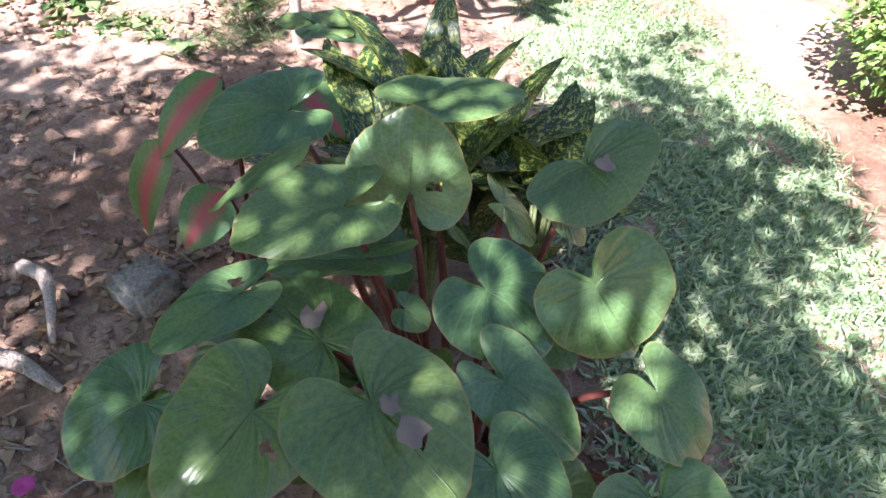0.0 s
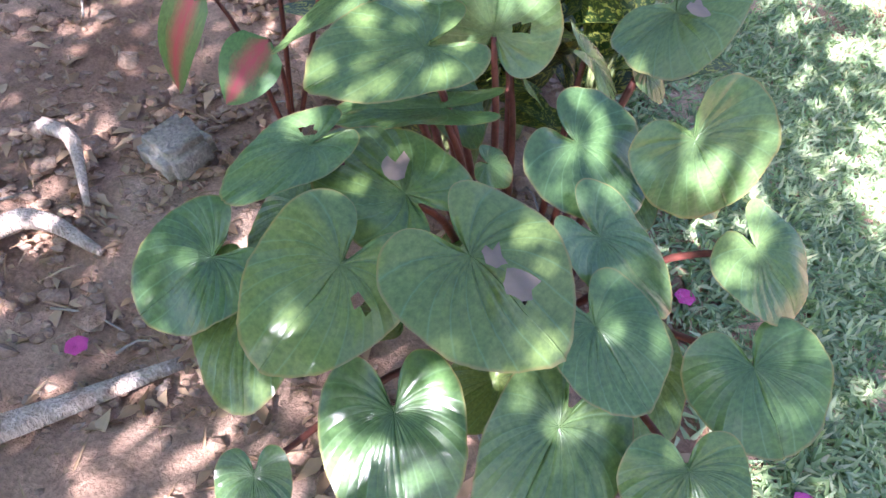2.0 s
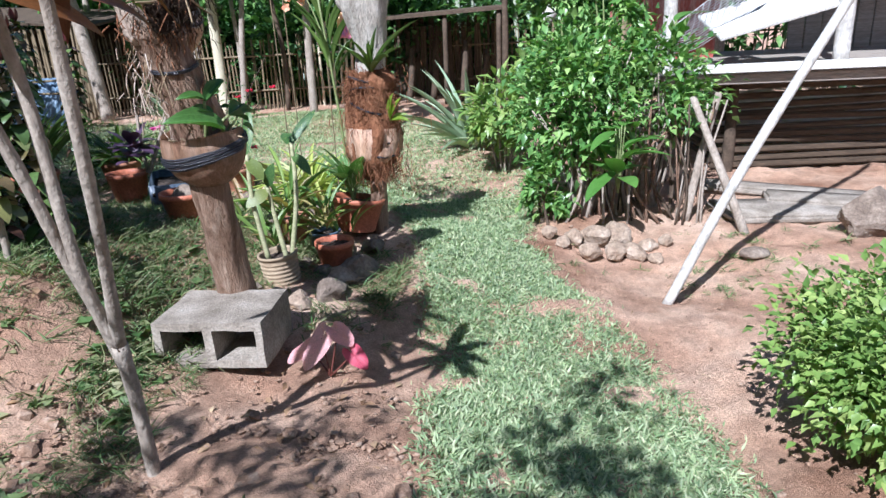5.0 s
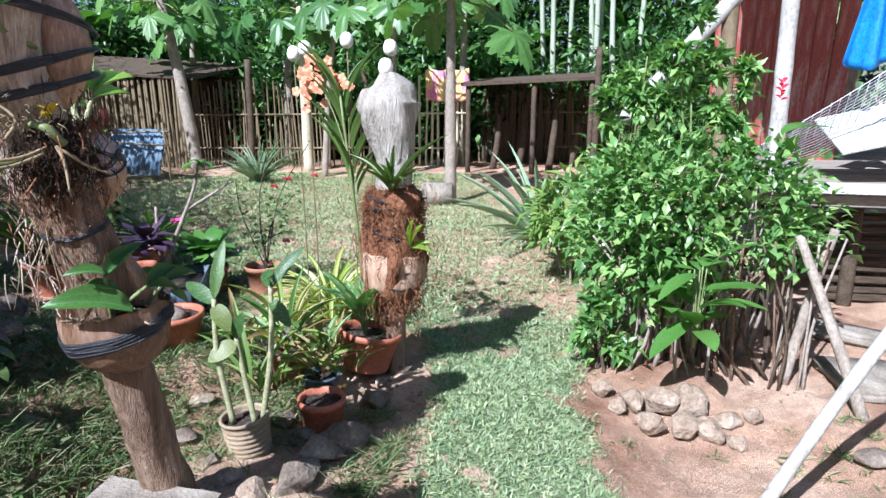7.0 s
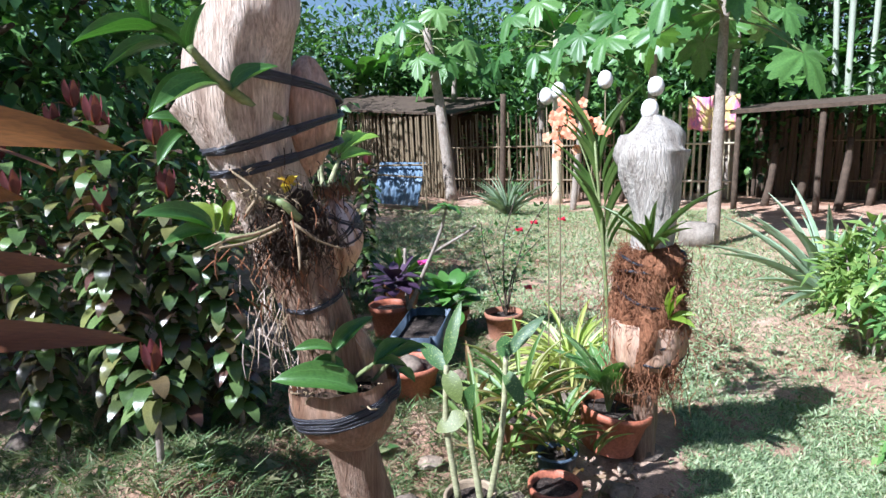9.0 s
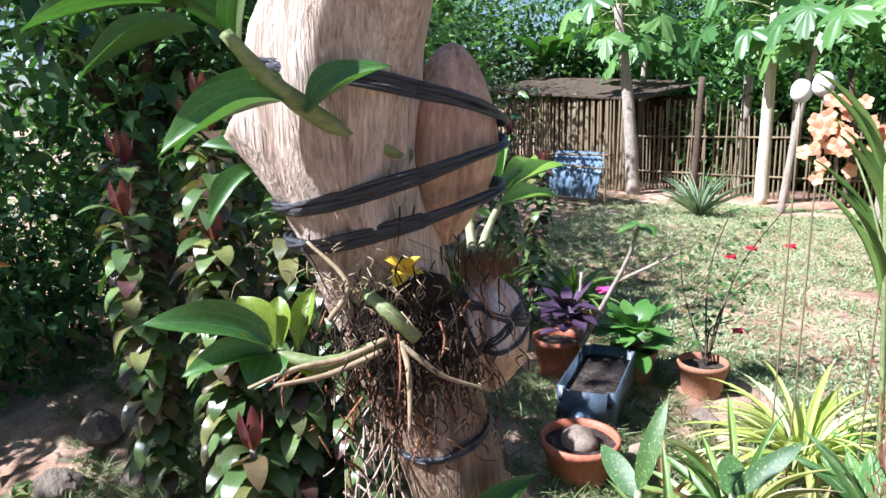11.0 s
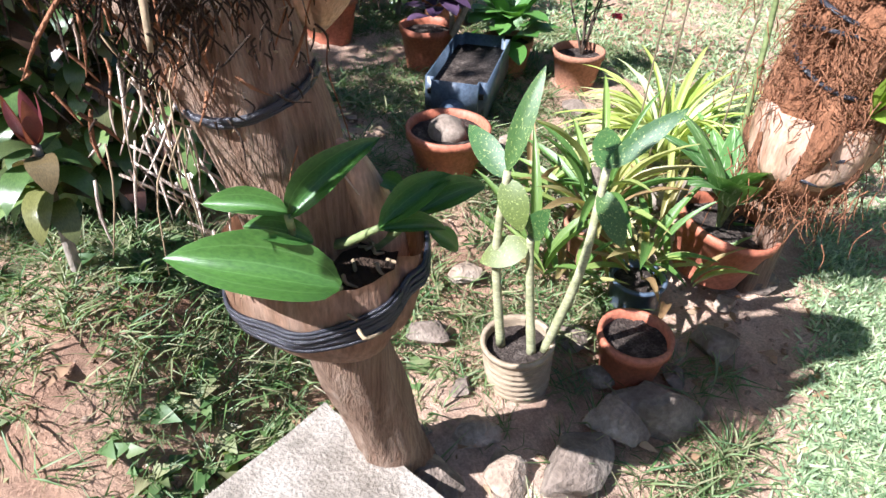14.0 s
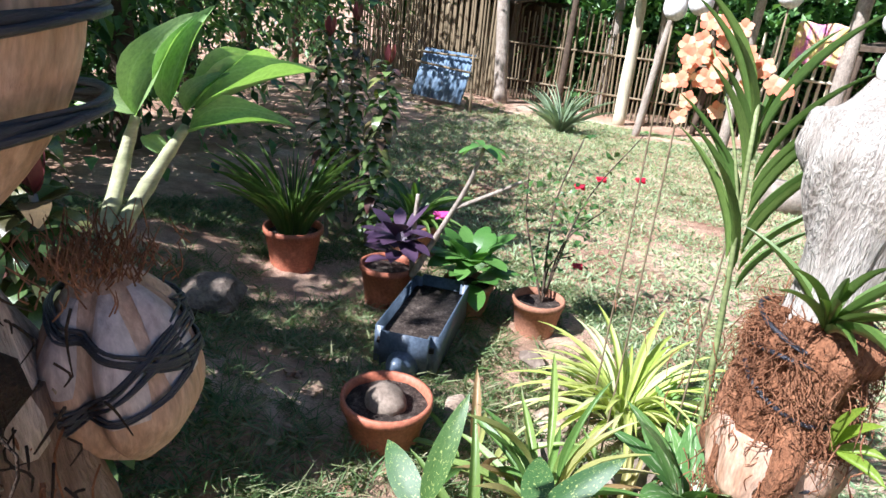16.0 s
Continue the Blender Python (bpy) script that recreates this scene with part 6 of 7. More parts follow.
shrub("croton_hedge", (1.15, 6.1, rise(1.15, 6.1)), (0.3, 0.4, 0.38), 1500, 0.075, HEDGE, "bright green hedge shrub with glossy leaves", 204, 12, 0.6, 0.5, BARK, 0.1)
shrub("low_shrub", (1.1, 5.5, rise(1.1, 5.5)), (0.17, 0.17, 0.26), 620, 0.075, HEDGE, "low bright green leafy shoots at the hedge foot", 205, 5, 0.22)
for i, (x, y, h) in enumerate(((1.2, 5.95, 1.75), (1.45, 6.0, 1.95), (1.08, 6.05, 1.5), (1.62, 6.1, 1.8), (1.33, 6.1, 1.85), (1.8, 6.1, 1.65))):
    shrub("hedge_shoot", (x, y, rise(x, y) + 0.9), (0.09, 0.09, (h - 0.9) * 0.75), 520, 0.085, HEDGE, "upright leafy shoot above the hedge", 210 + i, 2, (h - 0.9) * 0.7, 0.4, STEM_GREEN, 0.0, 0.1)
undergrowth = thing("hedge_undergrowth", (1.65, 5.65, 0), "thicket of bare brown stems under the hedge", "shrub")
for k in range(46):
    x, y = rng.uniform(1.15, 2.15), rng.uniform(5.5, 5.85)
    ob = limb("stem", [(x - 1.65, y - 5.65, rise(x, y) - 0.02), (x - 1.65 + rng.gauss(0, 0.07), y - 5.62 + rng.gauss(0, 0.03), 0.35), (x - 1.65 + rng.gauss(0, 0.16), y - 5.56 + rng.gauss(0, 0.06), 0.8)], (rng.uniform(0.005, 0.014), 0.006), (BARK_DARK, POST_WOOD, BARK)[k % 3], undergrowth, 6, n=8)
CANN = mesh_of("leaf_blade", blade(1, 1, 0.45, 0.3, 9, 0.45), LETTUCE)
leafy_plant("canna_plant", (1.55, 5.36, rise(1.55, 5.36) + 0.3), "broad-leaved green canna growing out of the hedge", rosette(17, 81, 0.1, 0.34, 0.1, (-0.2, 1.0), 0.03, 0.35), CANN, stalk=STEM_GREEN)
leafy_plant("canna_plant", (2.0, 6.1, 1.05), "canna with dark green leaves and a red bud", rosette(10, 82, 0.0, 0.3, 0.1, (-0.1, 1.0), 0.02, 0.3), CANN, stalk=STEM_GREEN)
bud = thing("canna_flower", (1.98, 6.1, 1.52), "red canna flower spike", "flower")
for k in range(9):
    share("petal", REDM, along((0, 0, 0.012 * k), (0.03 * math.cos(k * 2.4), 0.03 * math.sin(k * 2.4), 0.03 + 0.02 * k), (0, -0.4, 1), (0.025, 0.05, 0.05)), bud)
leafy_plant("agave", (0.35, 8.3, rise(0.35, 8.3)), "grey-green pineapple-like plant with long sharp leaves", rosette(48, 83, 0.0, 0.95, 0.06, (0.35, 1.4), 0.06, 0.1), mesh_of("leaf_blade", blade(1, 1, 0.35, 0.6, 9, 0.3), AGAVE))
leafy_plant("agave", (0.75, 8.0, rise(0.75, 8.0)), "grey-green pineapple-like plant with long sharp leaves", rosette(30, 84, 0.0, 0.7, 0.06, (0.3, 1.3), 0.06, 0.1), mesh_of("leaf_blade", blade(1, 1, 0.35, 0.6, 9, 0.3), AGAVE))
shrub("yellow_croton", (0.75, 7.2, rise(0.75, 7.2)), (0.35, 0.35, 0.3), 900, 0.13, BUSH, "yellow-green croton shrub at the lawn edge", 220, 8, 0.6, 0.35, BARK, 0.1)
leafy_plant("grass_tuft", (-4.95, 11.8, 0.0), "tall grey-green lemongrass tuft on the lawn", rosette(70, 85, 0.0, 0.85, 0.025, (0.8, 1.5), 0.06), mesh_of("leaf_blade", blade(1, 1, 0.5, 0.6, 8, 0.35), AGAVE))
for i, (x, y, s) in enumerate(((1.40, 5.2, 0.11), (1.53, 5.24, 0.12), (1.26, 5.16, 0.08), (1.34, 5.02, 0.08), (1.5, 5.08, 0.09), (1.62, 5.08, 0.09), (1.72, 5.2, 0.07), (1.18, 5.08, 0.06), (1.75, 5.05, 0.06), (1.1, 5.2, 0.06), (1.85, 5.25, 0.06))):
    stone((x, y, rise(x, y)), s, i + 30, STONE, (1, 0.8, 0.72), i * 61, "stone", "pale rounded stone heaped at the hedge foot", "hedge stones", 0.25, 0.5)
flat = part("flat_stone", blob(0.085, 44, 0.15, (1.1, 0.75, 0.4)), STONE_GREY)
flat.matrix_basis = pose(2.3, 4.95, rise(2.3, 4.95) + 0.025, 0, 0, 15)
tagged(flat, "smooth dark oval stone on the trodden soil", "stone")

# ---- leaning pole and prop ----
pole = limb("leaning_pole", [(1.68, 4.4, rise(1.68, 4.4) - 0.03), (2.05, 4.5, 0.62), (2.6, 4.63, 1.6), (3.2, 4.8, 2.7)], (0.026, 0.024, 0.022), WHITEWASH, None, 12, n=40, rings=0.06)
tagged(pole, "long whitewashed bamboo pole leaning towards the house", "pole")
prop = thing("forked_prop", (2.36, 5.3, rise(2.36, 5.3)), "rough crossed wooden props beside the house", "prop")
limb("prop", [(0, 0, -0.02), (-0.15, 0.15, 0.4), (-0.32, 0.3, 0.85)], (0.03, 0.026, 0.024), BARK, prop, 9, n=12, wobble=0.2)
limb("prop", [(-0.3, 0.35, -0.02), (-0.22, 0.4, 0.4), (-0.1, 0.5, 0.85)], (0.03, 0.026, 0.024), BARK, prop, 9, n=12, wobble=0.2)

# ---- house on stilts ----
FLOOR = 0.95
house = thing("stilt_house", (3.6, 7.6, 0), "small stilt house with bamboo slat skirting and whitewashed posts", "house")


def house_part(name, size, at, mat, label="", turn=0, bevel=0.006, tilt=(0, 0)):
    ob = part(name, soft_box(size, bevel), mat, house, label, smooth=False)
    ob.matrix_basis = Matrix.Translation(Vector(at) - Vector((3.6, 7.6, 0))) @ pose(0, 0, 0, tilt[0], tilt[1], turn)
    return ob


for k in range(13):
    house_part("skirting_slat", (2.9, 0.05, 0.055), (4.05, 7.25 + 0.012 * (k % 2), 0.07 + 0.068 * k), SLAT_DARK, turn=4 + rng.uniform(-0.6, 0.6), tilt=(0, rng.uniform(-1.2, 1.2)), bevel=0.015)
for k in range(9):
    house_part("skirting_slat", (0.05, 1.9, 0.055), (2.66, 8.2, 0.1 + 0.09 * k), SLAT_DARK, turn=3, bevel=0.015)
house_part("floor_board", (3.6, 0.05, 0.07), (3.75, 6.63, FLOOR), WHITE, "white-painted floor edge board")
house_part("floor_beam", (3.6, 0.07, 0.08), (3.8, 6.72, FLOOR - 0.09), PLANK)
for k in range(9):
    house_part("floor_plank", (3.5, 0.3, 0.035), (3.8, 6.85 + 0.32 * k, FLOOR - 0.005), PLANK)
for x, y in ((2.1, 6.75), (2.75, 7.1), (4.6, 6.8), (2.2, 9.0), (5.2, 9.0)):
    limb("stilt", [Vector((x, y, -0.05)) - Vector((3.6, 7.6, 0)), Vector((x, y, FLOOR - 0.1)) - Vector((3.6, 7.6, 0))], (0.05, 0.045), BARK_DARK, house, 10, n=8, wobble=0.15)
for x, y, z0, z1, r, m in ((2.1, 6.68, FLOOR, 3.3, 0.052, WHITEWASH), (1.85, 7.4, 0.0, 3.3, 0.06, BAMBOO_OLD), (3.4, 6.68, FLOOR, 3.3, 0.06, WHITEWASH), (4.9, 6.68, FLOOR, 3.3, 0.06, WHITEWASH)):
    limb("post", [Vector((x, y, z0)) - Vector((3.6, 7.6, 0)), Vector((x - 0.02, y, z1)) - Vector((3.6, 7.6, 0))], (r, r * 0.92), m, house, 14, n=26, rings=0.05)
limb("brace", [Vector((1.1, 7.2, 1.35)) - Vector((3.6, 7.6, 0)), Vector((2.3, 7.5, 2.75)) - Vector((3.6, 7.6, 0))], (0.06, 0.06), WHITEWASH, house, 12, n=20)
limb("cross_pole", [Vector((1.75, 7.4, 2.35)) - Vector((3.6, 7.6, 0)), Vector((4.9, 7.4, 2.4)) - Vector((3.6, 7.6, 0))], (0.035, 0.035), BARK_DARK, house, 10)
limb("cross_pole", [Vector((2.4, 8.3, 2.05)) - Vector((3.6, 7.6, 0)), Vector((5.2, 8.3, 2.1)) - Vector((3.6, 7.6, 0))], (0.035, 0.035), BARK_DARK, house, 10)
for k in range(7):
    house_part("wall_panel", (0.15, 0.025, 1.5 + 0.06 * (k % 3)), (1.9 + 0.152 * k, 8.2 + 0.006 * (k % 2), FLOOR + 0.72), RED_PAINT, "worn red-painted board", tilt=(6, rng.uniform(-1, 1)))
for k in range(8):
    house_part("back_board", (0.17, 0.03, 1.6), (4.0 + 0.178 * k, 9.2, FLOOR + 0.8), PLANK)
house_part("roof", (4.4, 3.4, 0.05), (3.9, 8.0, 3.32), RUST, "rusty corrugated roof sheet", tilt=(5, 0))
board = house_part("table_board", (0.9, 0.6, 0.03), (2.9, 6.95, FLOOR + 0.42), WHITE, "white board tilted on the porch", tilt=(18, -14))
cloth = thing("blue_hammock_cloth", (2.72, 7.0, 2.0), "bright blue cloth hanging from the porch pole", "cloth")
verts, faces = [], []
for i in range(13):
    for j in range(13):
        u, v = i / 12, j / 12
        verts.append((0.42 * (u - 0.5) * (0.4 + 0.6 * v), 0.07 * math.sin(u * 13) * (0.3 + v), 0.36 - 0.62 * v - 0.05 * math.sin(u * 5)))
for i in range(12):
    for j in range(12):
        faces.append((i * 13 + j, i * 13 + j + 1, i * 13 + j + 14, i * 13 + j + 13))
sheet = part("cloth", (verts, [], faces), BLUE, cloth)
solid = sheet.modifiers.new("thick", "SOLIDIFY")
solid.thickness = 0.006
hammock = thing("net_hammock", (2.5, 6.85, 1.42), "white net hammock hanging across the porch", "hammock")
bm = bmesh.new()
for k in range(17):
    a = k / 16
    tube(bm, [(-0.62, 0.0, -0.32), (-0.2, 0.05 - 0.25 * a, -0.34 + 0.34 * a), (0.35, 0.1 - 0.2 * a, 0.0 + 0.38 * a)], (0.003, 0.003), 4, n=8)
for k in range(17):
    f = 0.15 + 0.8 * k / 16
    pts = []
    for a in (0, 0.5, 1.0):
        p = Vector((-0.62, 0.0, -0.32)).lerp(Vector((0.35, 0.1 - 0.2 * a, 0.0 + 0.38 * a)), f)
        pts.append(p + Vector((0, -0.04 * a, 0)))
    tube(bm, pts, (0.003, 0.003), 4, n=5)
part("net", bm, NET, hammock, "knotted white cord net")
for i, (x, y, sx, sy, t) in enumerate(((2.75, 5.75, 0.9, 0.5, 8), (3.3, 5.9, 1.2, 0.35, -14), (2.9, 6.3, 1.4, 0.25, -20))):
    ob = part("slab", soft_box((sx, sy, 0.07), 0.02, 0.02, i, 2), CONCRETE)
    ob.matrix_basis = pose(x, y, rise(x, y) + 0.02, 0, 2, t)
    tagged(ob, "worn concrete slab at the house foot", "slab", "slabs")
stone((3.1, 5.3, 0), 0.2, 91, STONE_GREY, (1, 0.8, 0.9), 20, "stone", "large angular grey stone by the slab", "large stones", 0.25, 0.9)

# ---- fence, shed, hut ----


def slat_fence(name, a, b, height, step, mat, label, thick=0.018, rails=(0.4, 1.1), gap=0.12):
    a, b = Vector(a), Vector(b)
    ob = thing(name, a, label, "fence")
    n = int((b - a).length / step)
    me = mesh_of("slat", tube(bmesh.new(), [(0, 0, 0), (0.004, 0, 0.5), (0, 0, 1)], (1, 1, 0.9), 6, n=4), mat)
    for k in range(n):
        p = (b - a) * (k / n)
        if rng.random() < gap * 0.3:
            continue
        share("slat", me, Matrix.Translation(p) @ pose(0, 0, 0, rng.uniform(-2, 2), rng.uniform(-2.5, 2.5), 0) @ Matrix.Diagonal((thick * rng.uniform(0.7, 1.2), thick, height * rng.uniform(0.9, 1.06), 1)), ob)
    for z in rails:
        limb("rail", [(0, -0.03, z), (b - a) * 0.5 + Vector((0, -0.03, z)), (b - a) + Vector((0, -0.03, z))], (0.022, 0.02), mat, ob, 7, n=6)
    return ob


slat_fence("bamboo_fence", (-11.2, 13.6, 0), (-5.6, 14.3, 0), 1.75, 0.075, BAMBOO_OLD, "old brown bamboo slat fence")
slat_fence("bamboo_fence", (-5.6, 14.3, 0), (-3.3, 14.9, 0), 1.5, 0.08, BAMBOO_OLD, "old brown bamboo slat fence")
slat_fence("bamboo_gate", (-3.25, 14.75, 0), (-1.95, 14.9, 0), 1.85, 0.12, BAMBOO_PALE, "pale sunlit bamboo slat gate", 0.028)
slat_fence("bamboo_fence", (-1.9, 15.6, 0), (6.5, 15.2, 0), 1.5, 0.09, BAMBOO_OLD, "old bamboo slat fence in the shade of trees")
towel = thing("beach_towel", (-2.35, 14.68, 1.75), "colourful towel hung over the bamboo gate", "towel")
verts, faces = [], []
for i in range(15):
    for j in range(9):
        verts.append((0.9 * (i / 14 - 0.5), 0.03 * math.sin(i * 1.4) * (j / 8), 0.2 - 0.6 * j / 8 + 0.02 * math.sin(i)))
for i in range(14):
    for j in range(8):
        faces.append((i * 9 + j, i * 9 + j + 1, i * 9 + j + 10, i * 9 + j + 9))
tw = part("cloth", (verts, [], faces, [(v[0], v[2]) for v in verts]), LIP, towel)
tw.modifiers.new("thick", "SOLIDIFY").thickness = 0.008
shed = thing("garden_shed", (-9.6, 14.4, 0), "low bamboo slat garden shed with a dark thatch roof", "shed")
bm = bmesh.new()
box(bm, (4.6, 2.4, 0.04), pose(0, 0, 2.15, 8, 4, 4))
part("roof", bm, BARK_DARK, shed, "dark sloping thatch roof", smooth=False)
for x in (-2.1, -0.7, 0.7, 2.0):
    limb("post", [(x, -1.0, 0), (x, -1.0, 2.0)], (0.05, 0.045), BAMBOO_OLD, shed, 8, n=5)
bm = bmesh.new()
box(bm, (4.4, 0.05, 1.9), Matrix.Translation((0, 1.0, 0.95)))
part("wall", bm, BARK_DARK, shed, "dark boarded wall", smooth=False)
slat = mesh_of("slat", tube(bmesh.new(), [(0, 0, 0), (0.004, 0, 0.5), (0, 0, 1)], (1, 1, 0.9), 6, n=4), BAMBOO_OLD)
for k in range(52):
    share("slat", slat, Matrix.Translation((-2.15 + 0.083 * k, -1.03, 0.02)) @ pose(0, 0, 0, 0, rng.uniform(-1.5, 1.5), 0) @ Matrix.Diagonal((0.03 * rng.uniform(0.7, 1.1), 0.02, rng.uniform(1.75, 1.95), 1)), shed)
rack = thing("drying_rack", (-7.2, 11.5, rise(-7.2, 11.5)), "stick frame leaning a blue-grey tin sheet", "rack")
verts, faces = [], []
for i in range(49):
    for j in range(2):
        verts.append((1.15 * (i / 48 - 0.5), 0.28 * (j - 0.5), 0.1 + 0.78 * j + 0.0))
        verts[-1] = (verts[-1][0], verts[-1][1] + 0.018 * math.sin(i * 2 * math.pi / 4), verts[-1][2])
for i in range(48):
    faces.append((2 * i, 2 * i + 2, 2 * i + 3, 2 * i + 1))
tin = part("tin_sheet", (verts, [], faces), TIN, rack, "corrugated blue-grey tin sheet")
tin.modifiers.new("thick", "SOLIDIFY").thickness = 0.004
for pts in (((-0.75, 0.1, 0), (-0.7, 0.1, 1.0)), ((0.72, -0.05, 0), (0.62, 0.0, 1.0)), ((-0.95, 0.05, 0.8), (0.75, 0.0, 0.85)), ((-0.9, 0.0, 0.65), (0.75, -0.1, 0.62)), ((-0.8, -0.35, 0.02), (0.7, -0.4, 0.03))):
    limb("stick", pts, (0.022, 0.018), BAMBOO_OLD, rack, 7, n=5)
dark_slat = mesh_of("slat", tube(bmesh.new(), [(0, 0, 0), (0.004, 0, 0.5), (0, 0, 1)], (1, 1, 0.9), 6, n=4), BARK_DARK)
hut = thing("open_hut", (-0.6, 14.6, 0), "dark open-sided bamboo hut with a flat roof", "hut")
bm = bmesh.new()
box(bm, (2.4, 2.0, 0.06), pose(0, 0, 1.75, 3, -2, 0))
part("roof", bm, BARK_DARK, hut, "flat dark roof", smooth=False)
for x, y in ((-1.1, -0.9), (0.1, -0.9), (1.1, -0.9), (-1.1, 0.9), (1.1, 0.9)):
    limb("post", [(x, y, 0), (x + 0.02, y, 1.72)], (0.05, 0.045), BARK_DARK, hut, 8, n=5)
# dark slats and boards added to stand in for the shaded interior
for k in range(30):
    share("interior_shade_slat", dark_slat, Matrix.Translation((-1.2 + 0.083 * k, 0.9, 0.0)) @ pose(0, 0, 0, 0, rng.uniform(-2, 2), 0) @ Matrix.Diagonal((0.045 * rng.uniform(0.7, 1.1), 0.02, rng.uniform(1.5, 1.7), 1)), hut)
for x, y, l in ((-0.75, -0.3, 1.1), (-0.3, 0.1, 1.3), (0.35, -0.5, 1.2), (0.7, 0.2, 1.0)):
    limb("leaning_board", [(x, y, 0), (x + 0.08, y + 0.12, l * 0.6), (x + 0.1, y + 0.2, l)], (0.07, 0.06, 0.05), BARK_DARK, hut, 7, n=6, wobble=0.3, seed=int(l * 10))
foot = part("concrete_block", soft_box((0.42, 0.2, 0.32), 0.01, 0.01, 2, 1), CONCRETE)
foot.matrix_basis = pose(-1.38, 10.6, 0.15, 0, 0, 6)
tagged(foot, "grey concrete block standing beside a tree trunk", "block")

# ---- trees ----


def far_tree(at, h, r, lean, mat, label, crown=None, name="tree", seed=0):
    ob = thing(name, at, label, "tree")
    limb("trunk", [(0, 0, -0.05), (lean[0] * 0.4, lean[1] * 0.4, h * 0.5), (lean[0], lean[1], h)], (r, r * 0.85, r * 0.6), mat, ob, 12, n=18, wobble=0.1, seed=seed, rings=0.03)
    return ob


def lobed_mesh(seed):
    """A papaya leaf: seven pointed, toothed fingers round the stalk, hanging at the tips."""
    verts, faces, uvs = [(0, 0, 0)], [], [(0.5, 0)]
    n = 57
    for ring in (0.45, 1.0):
        for j in range(n):
            a = -2.5 + 5.0 * j / (n - 1)
            lobe = abs(math.cos(a * 7 * math.pi / 10))
            r = ring * (0.42 + 0.58 * lobe ** 1.3 * (1 - 0.06 * abs(a))) * (1 + 0.1 * math.sin(j * 2.2) * (ring == 1))
            if ring < 1:
                r = 0.35
            verts.append((r * math.sin(a), r * math.cos(a), -0.35 * r * r + 0.02 * math.cos(a * 9)))
            uvs.append((j / (n - 1), ring))
    for j in range(n - 1):
        faces.append((0, 1 + j, 2 + j))
        faces.append((1 + j, 1 + n + j, 2 + n + j, 2 + j))
    return verts, [], faces, uvs


PAPM = mesh_of("leaf_blade", lobed_mesh(0), PAPAYA)


def papaya(at, h, seed, lean=(0, 0), n=16, size=0.45, mat=BARK, r=0.1):
    rr = random.Random(seed)
    ob = far_tree(at, h, r, lean, mat, "papaya tree with a pale trunk and large lobed leaves", name="papaya_tree", seed=seed)
    top = Vector((lean[0], lean[1], h))
    for k in range(n):
        a = k * 2.4
        e = rr.uniform(-0.5, 0.7)
        l = rr.uniform(0.6, 1.1)
        p = top + Vector((0, 0, -0.05 * k * 0.5))
        q = p + Vector((math.cos(a) * math.cos(e), math.sin(a) * math.cos(e), math.sin(e))) * l
        limb("leaf_stalk", [p, (p + q) / 2 + Vector((0, 0, 0.08)), q], (0.016, 0.009), STEM_GREEN, ob, 6, n=6)
        t = q + Vector((math.cos(a) * 0.6, math.sin(a) * 0.6, -0.7))
        share("leaf", PAPM, along(q, t, (math.cos(a) * 0.7, math.sin(a) * 0.7 - 0.4, 0.8), (size, size, size)), ob)
    return ob


papaya((-7.2, 13.2, 0), 3.6, 1, (-0.6, 0.1), 15, 0.46, BARK, 0.13)
papaya((-5.0, 13.75, 0), 3.3, 2, (-0.05, 0.1), 16, 0.46, BAMBOO_PALE, 0.11)
papaya((-4.3, 13.0, 0), 2.9, 3, (0.3, 0.2), 15, 0.46, BARK, 0.06)
papaya((-3.0, 13.2, 0), 3.3, 4, (0.1, 0), 16, 0.48, BARK, 0.08)
papaya((-1.22, 10.7, 0), 3.1, 5, (0.02, 0.05), 16, 0.5, BARK, 0.085)
papaya((-2.2, 15.2, 0), 3.6, 6, (0.1, 0), 16, 0.48, BARK, 0.09)
papaya((3.8, 11.5, 0), 3.0, 7, (0.1, 0), 16, 0.48, BARK, 0.09)
papaya((-8.6, 15.2, 0), 3.2, 8, (0.1, 0), 15, 0.46, BARK, 0.09)
BANM = mesh_of("leaf_blade", blade(1, 1, 0.8, 0.25, 12, 0.5, 0.03), LETTUCE)
for i, (x, y, h) in enumerate(((-9.5, 16.5, 3.0), (-6.8, 17, 3.2), (-1.6, 17.5, 2.2), (0.8, 17.5, 2.6), (-12.0, 15.5, 2.8))):
    ob = far_tree((x, y, 0), h, 0.13, (0.1, 0), STEM_GREEN, "banana plant with long torn green leaves", name="banana_plant", seed=i)
    for k in range(9):
        a = k * 2.4
        e = rng.uniform(0.3, 1.3)
        l = rng.uniform(1.4, 2.0)
        p = Vector((0.1, 0, h))
        share("leaf", BANM, along(p, p + Vector((math.cos(a) * math.cos(e), math.sin(a) * math.cos(e), math.sin(e))) * l, (0, 0, 1), (0.45, l, l)), ob)
clump = thing("bamboo_clump", (-0.1, 16.4, 0), "clump of tall pale grey-green bamboo poles", "bamboo")
for k in range(12):
    x, y = rng.uniform(-0.7, 1.4), rng.uniform(-0.6, 0.6)
    limb("culm", [(x, y, 0), (x + rng.uniform(-0.2, 0.3), y, 4), (x + rng.uniform(-0.6, 0.9), y, 8)], (0.06, 0.05, 0.03), BAMBOO_GREEN, clump, 9, n=28, rings=0.07)
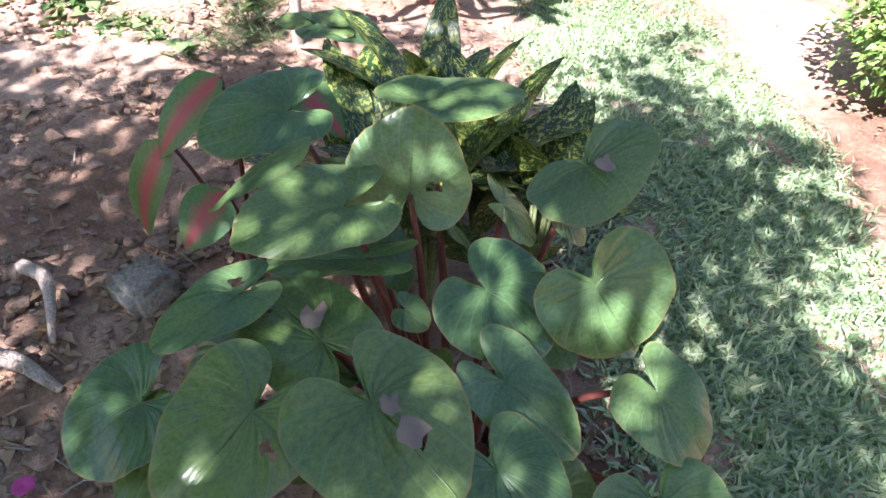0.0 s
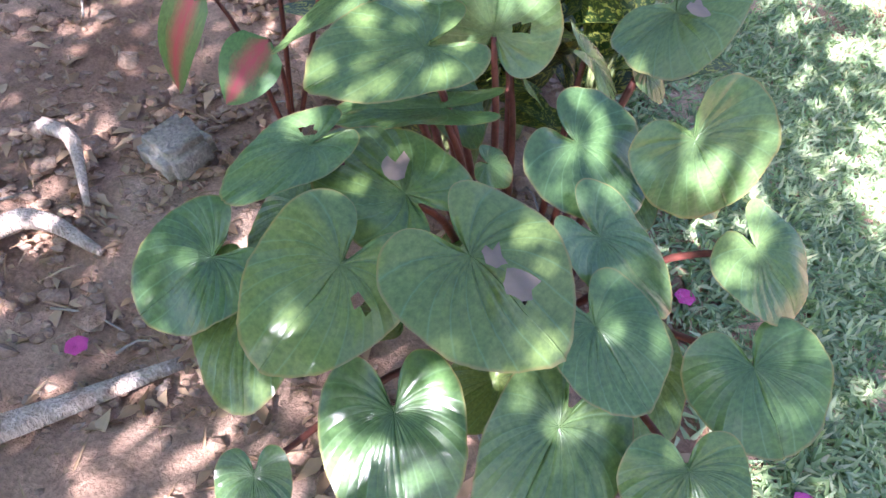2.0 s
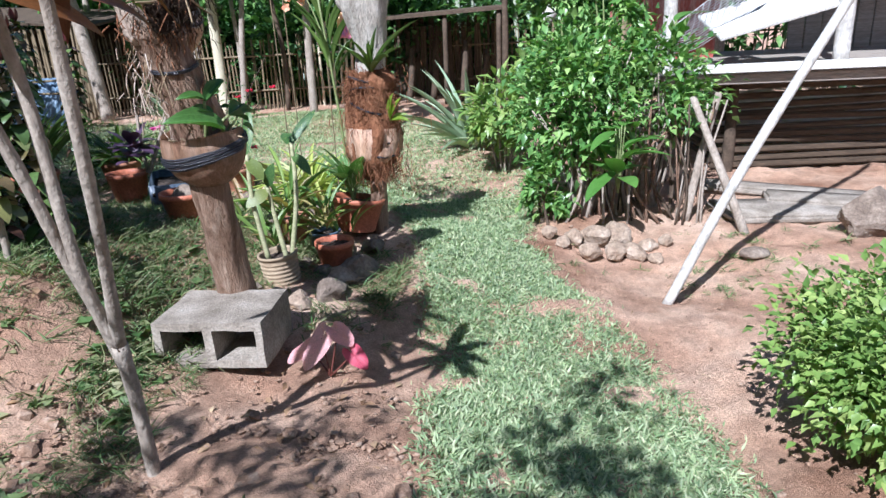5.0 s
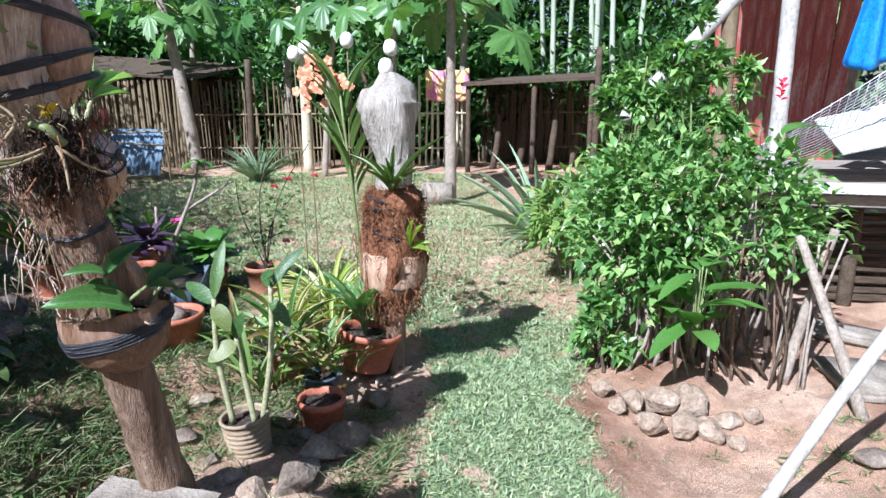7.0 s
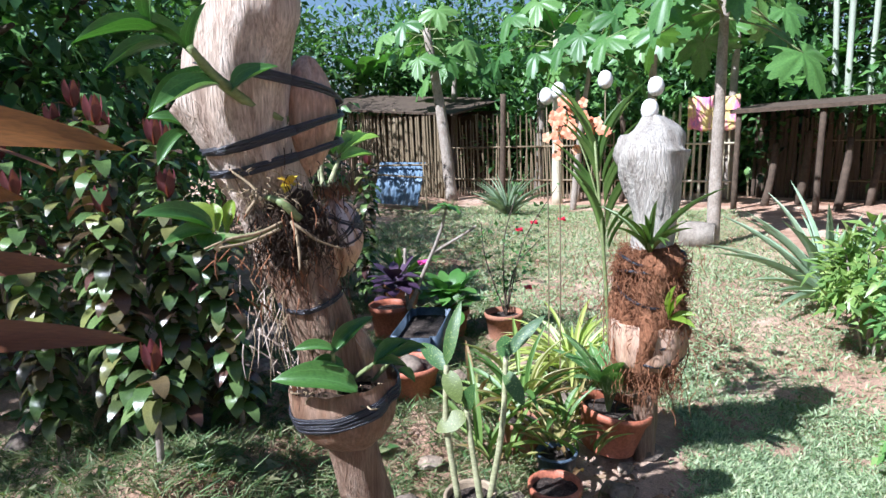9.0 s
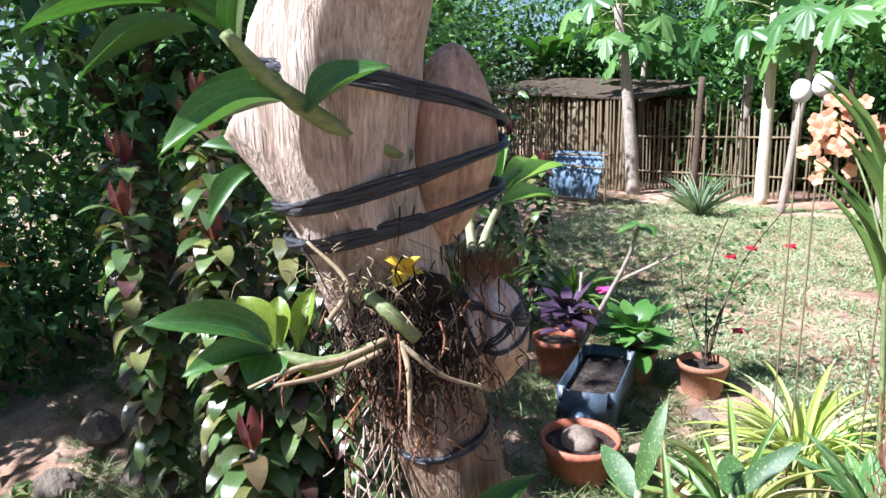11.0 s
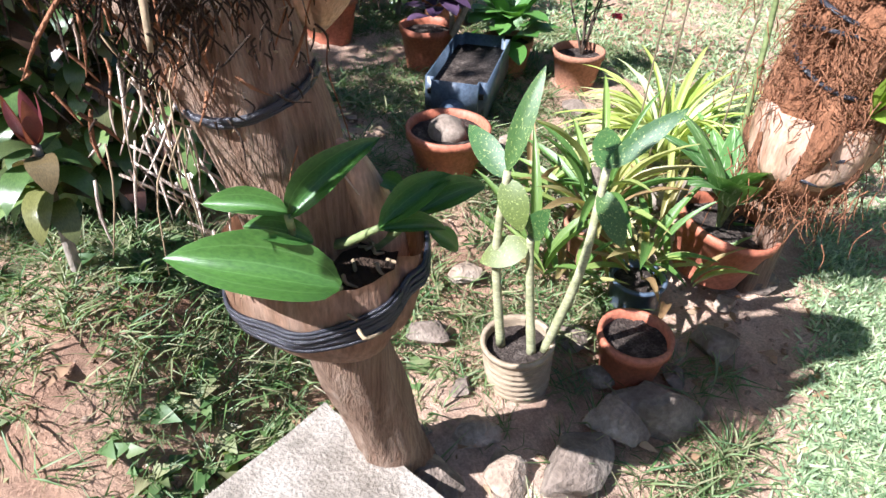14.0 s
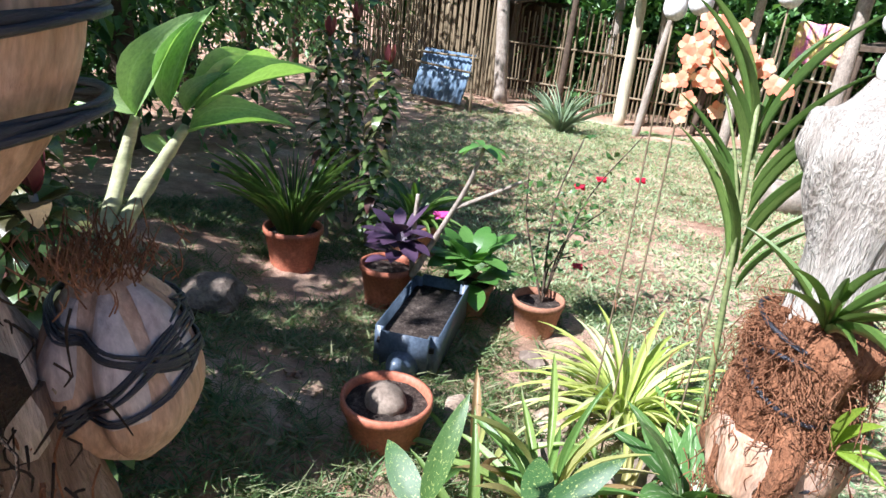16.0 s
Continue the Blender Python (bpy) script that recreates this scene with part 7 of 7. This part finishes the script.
for i, (x, y, r) in enumerate(((-6.4, 13.9, 0.07), (-4.75, 14.1, 0.05), (-3.9, 14.3, 0.05), (-5.9, 14.6, 0.1), (0.6, 12.8, 0.06))):
    ob = limb("fence_post", [(x, y, -0.05), (x + 0.05, y, 1.0), (x + rng.uniform(-0.1, 0.2), y, 2.2)], (r, r * 0.9, r * 0.8), BARK if i % 2 else BARK_DARK, None, 9, n=8, wobble=0.15)
    tagged(ob, "rough wooden fence post among the trees", "post", "fence posts")


def wood(name, at, radius, n, size, seed, mat=WOODS, trunk=0.14, base=0.0, label="dense dark green tree behind the garden", inside=0.35, width=0.5):
    r = random.Random(seed)
    ob = thing(name, (at[0], at[1], base), label, "tree", "trees round the garden")
    h = at[2]
    limb("trunk", [(0, 0, -0.1), (0.1, 0, h * 0.5), (0, 0, h)], (trunk, trunk * 0.8, trunk * 0.4), BARK_DARK, ob, 9, n=10, wobble=0.15)
    for k in range(6):
        a = k * 1.05
        limb("limb", [(0, 0, h * 0.55), (radius[0] * 0.3 * math.cos(a), radius[1] * 0.3 * math.sin(a), h * 0.85), (radius[0] * 0.75 * math.cos(a), radius[1] * 0.75 * math.sin(a), h + radius[2] * r.uniform(-0.3, 0.5))], (trunk * 0.45, trunk * 0.3, trunk * 0.1), BARK_DARK, ob, 6, n=8)
    p, d = cloud(n, (0, 0, h), radius, seed, inside)
    scatter("crown", p, d, size * np.random.RandomState(seed).uniform(0.6, 1.4, n), mat, "leafy crown", "", width, ob)
    return ob


for i, (x, y, z, rx, rz) in enumerate(((-12.5, 17, 2.6, 2.2, 2.6), (-9.5, 18.5, 2.0, 2.2, 2.0), (-7.2, 18, 2.2, 1.8, 2.2), (-5.0, 17.5, 2.2, 1.8, 2.2), (-3.0, 18, 2.6, 1.9, 2.6), (-1.0, 19, 3.2, 2.0, 3.2), (1.5, 18.5, 3.2, 2.0, 3.2), (4.0, 17, 3.2, 2.4, 3.0), (6.5, 14, 3.2, 2.4, 3.0), (-4.2, 16.2, 1.0, 1.6, 1.1), (-6.6, 15.8, 1.2, 1.6, 1.2), (-1.5, 16.8, 1.3, 1.6, 1.3), (1.2, 16.6, 1.3, 1.8, 1.3), (3.2, 14.2, 1.2, 1.4, 1.3), (-3.5, 21, 5.0, 2.6, 2.6), (0.5, 21, 5.5, 3, 3), (5.5, 19, 6, 3, 3), (-10, 22.5, 4.6, 2.6, 2.6), (-7, 22, 4.8, 2.6, 2.8), (-12.5, 20, 3.6, 2.2, 2.4), (-14, 14, 2.6, 2.2, 2.6))):
    wood("tree", (x, y, z), (rx, rx * 0.8, rz), 5900, 0.225, 300 + i)
for i, (x, y, z, rx, rz) in enumerate(((-5.6, 5.6, 2.4, 1.7, 1.7), (-7.6, 7.2, 2.6, 1.8, 1.9), (-4.2, 3.8, 2.6, 1.4, 1.4), (-9.6, 9.2, 2.6, 1.9, 2.2), (-11.5, 11.5, 2.6, 1.9, 2.3))):
    wood("tree", (x, y, z), (rx, rx, rz), 5200, 0.14, 340 + i, label="leafy dark green tree shading the garden's side")
for i, (x, y, s) in enumerate(((-3.6, 2.6, 0.8), (-4.2, 3.2, 0.9), (-3.2, 1.6, 0.7), (-5.2, 2.2, 1.0), (-6.6, 3.6, 1.1), (-5.4, 4.2, 0.9), (-6.4, 5.8, 0.9))):
    shrub("shade_shrub", (x, y, rise(x, y)), (s, s, s * 0.8), 2600, 0.1, WOODS, "dark green leafy shrub under the trees", 360 + i, 8, s * 0.75)

# ---- trees behind the walker, whose crowns dapple the beds, and added sky blockers ----
wood("tree", (-0.88, -0.66, 2.35), (1.6, 1.55, 0.4), 14500, 0.07, 401, HEDGE, 0.05, 0.0, "broad-crowned garden tree casting dappled shade", 0.3, 0.5)
wood("tree", (0.3, -0.5, 2.75), (0.45, 1.5, 0.35), 2700, 0.075, 403, HEDGE, 0.04, 0.0, "thin-crowned garden tree casting dappled shade", 0.2, 0.5)
# unseen trees added only to cut the sky fill from behind
for i, (x, y) in enumerate(((-4.5, -6.2), (-1.2, -7.0), (2.2, -6.6), (5.6, -5.2), (7.4, -1.5))):
    wood("tree", (x, y, 2.3), (1.9, 1.6, 1.9), 2600, 0.2, 410 + i, label="unseen leafy tree added behind the walker to block sky light")
wood("tree", (-3.65, 0.95, 3.6), (1.7, 1.6, 0.9), 3600, 0.14, 402, HEDGE, 0.11, 0.1, "broad-crowned garden tree casting dappled shade", 0.1, 0.5)
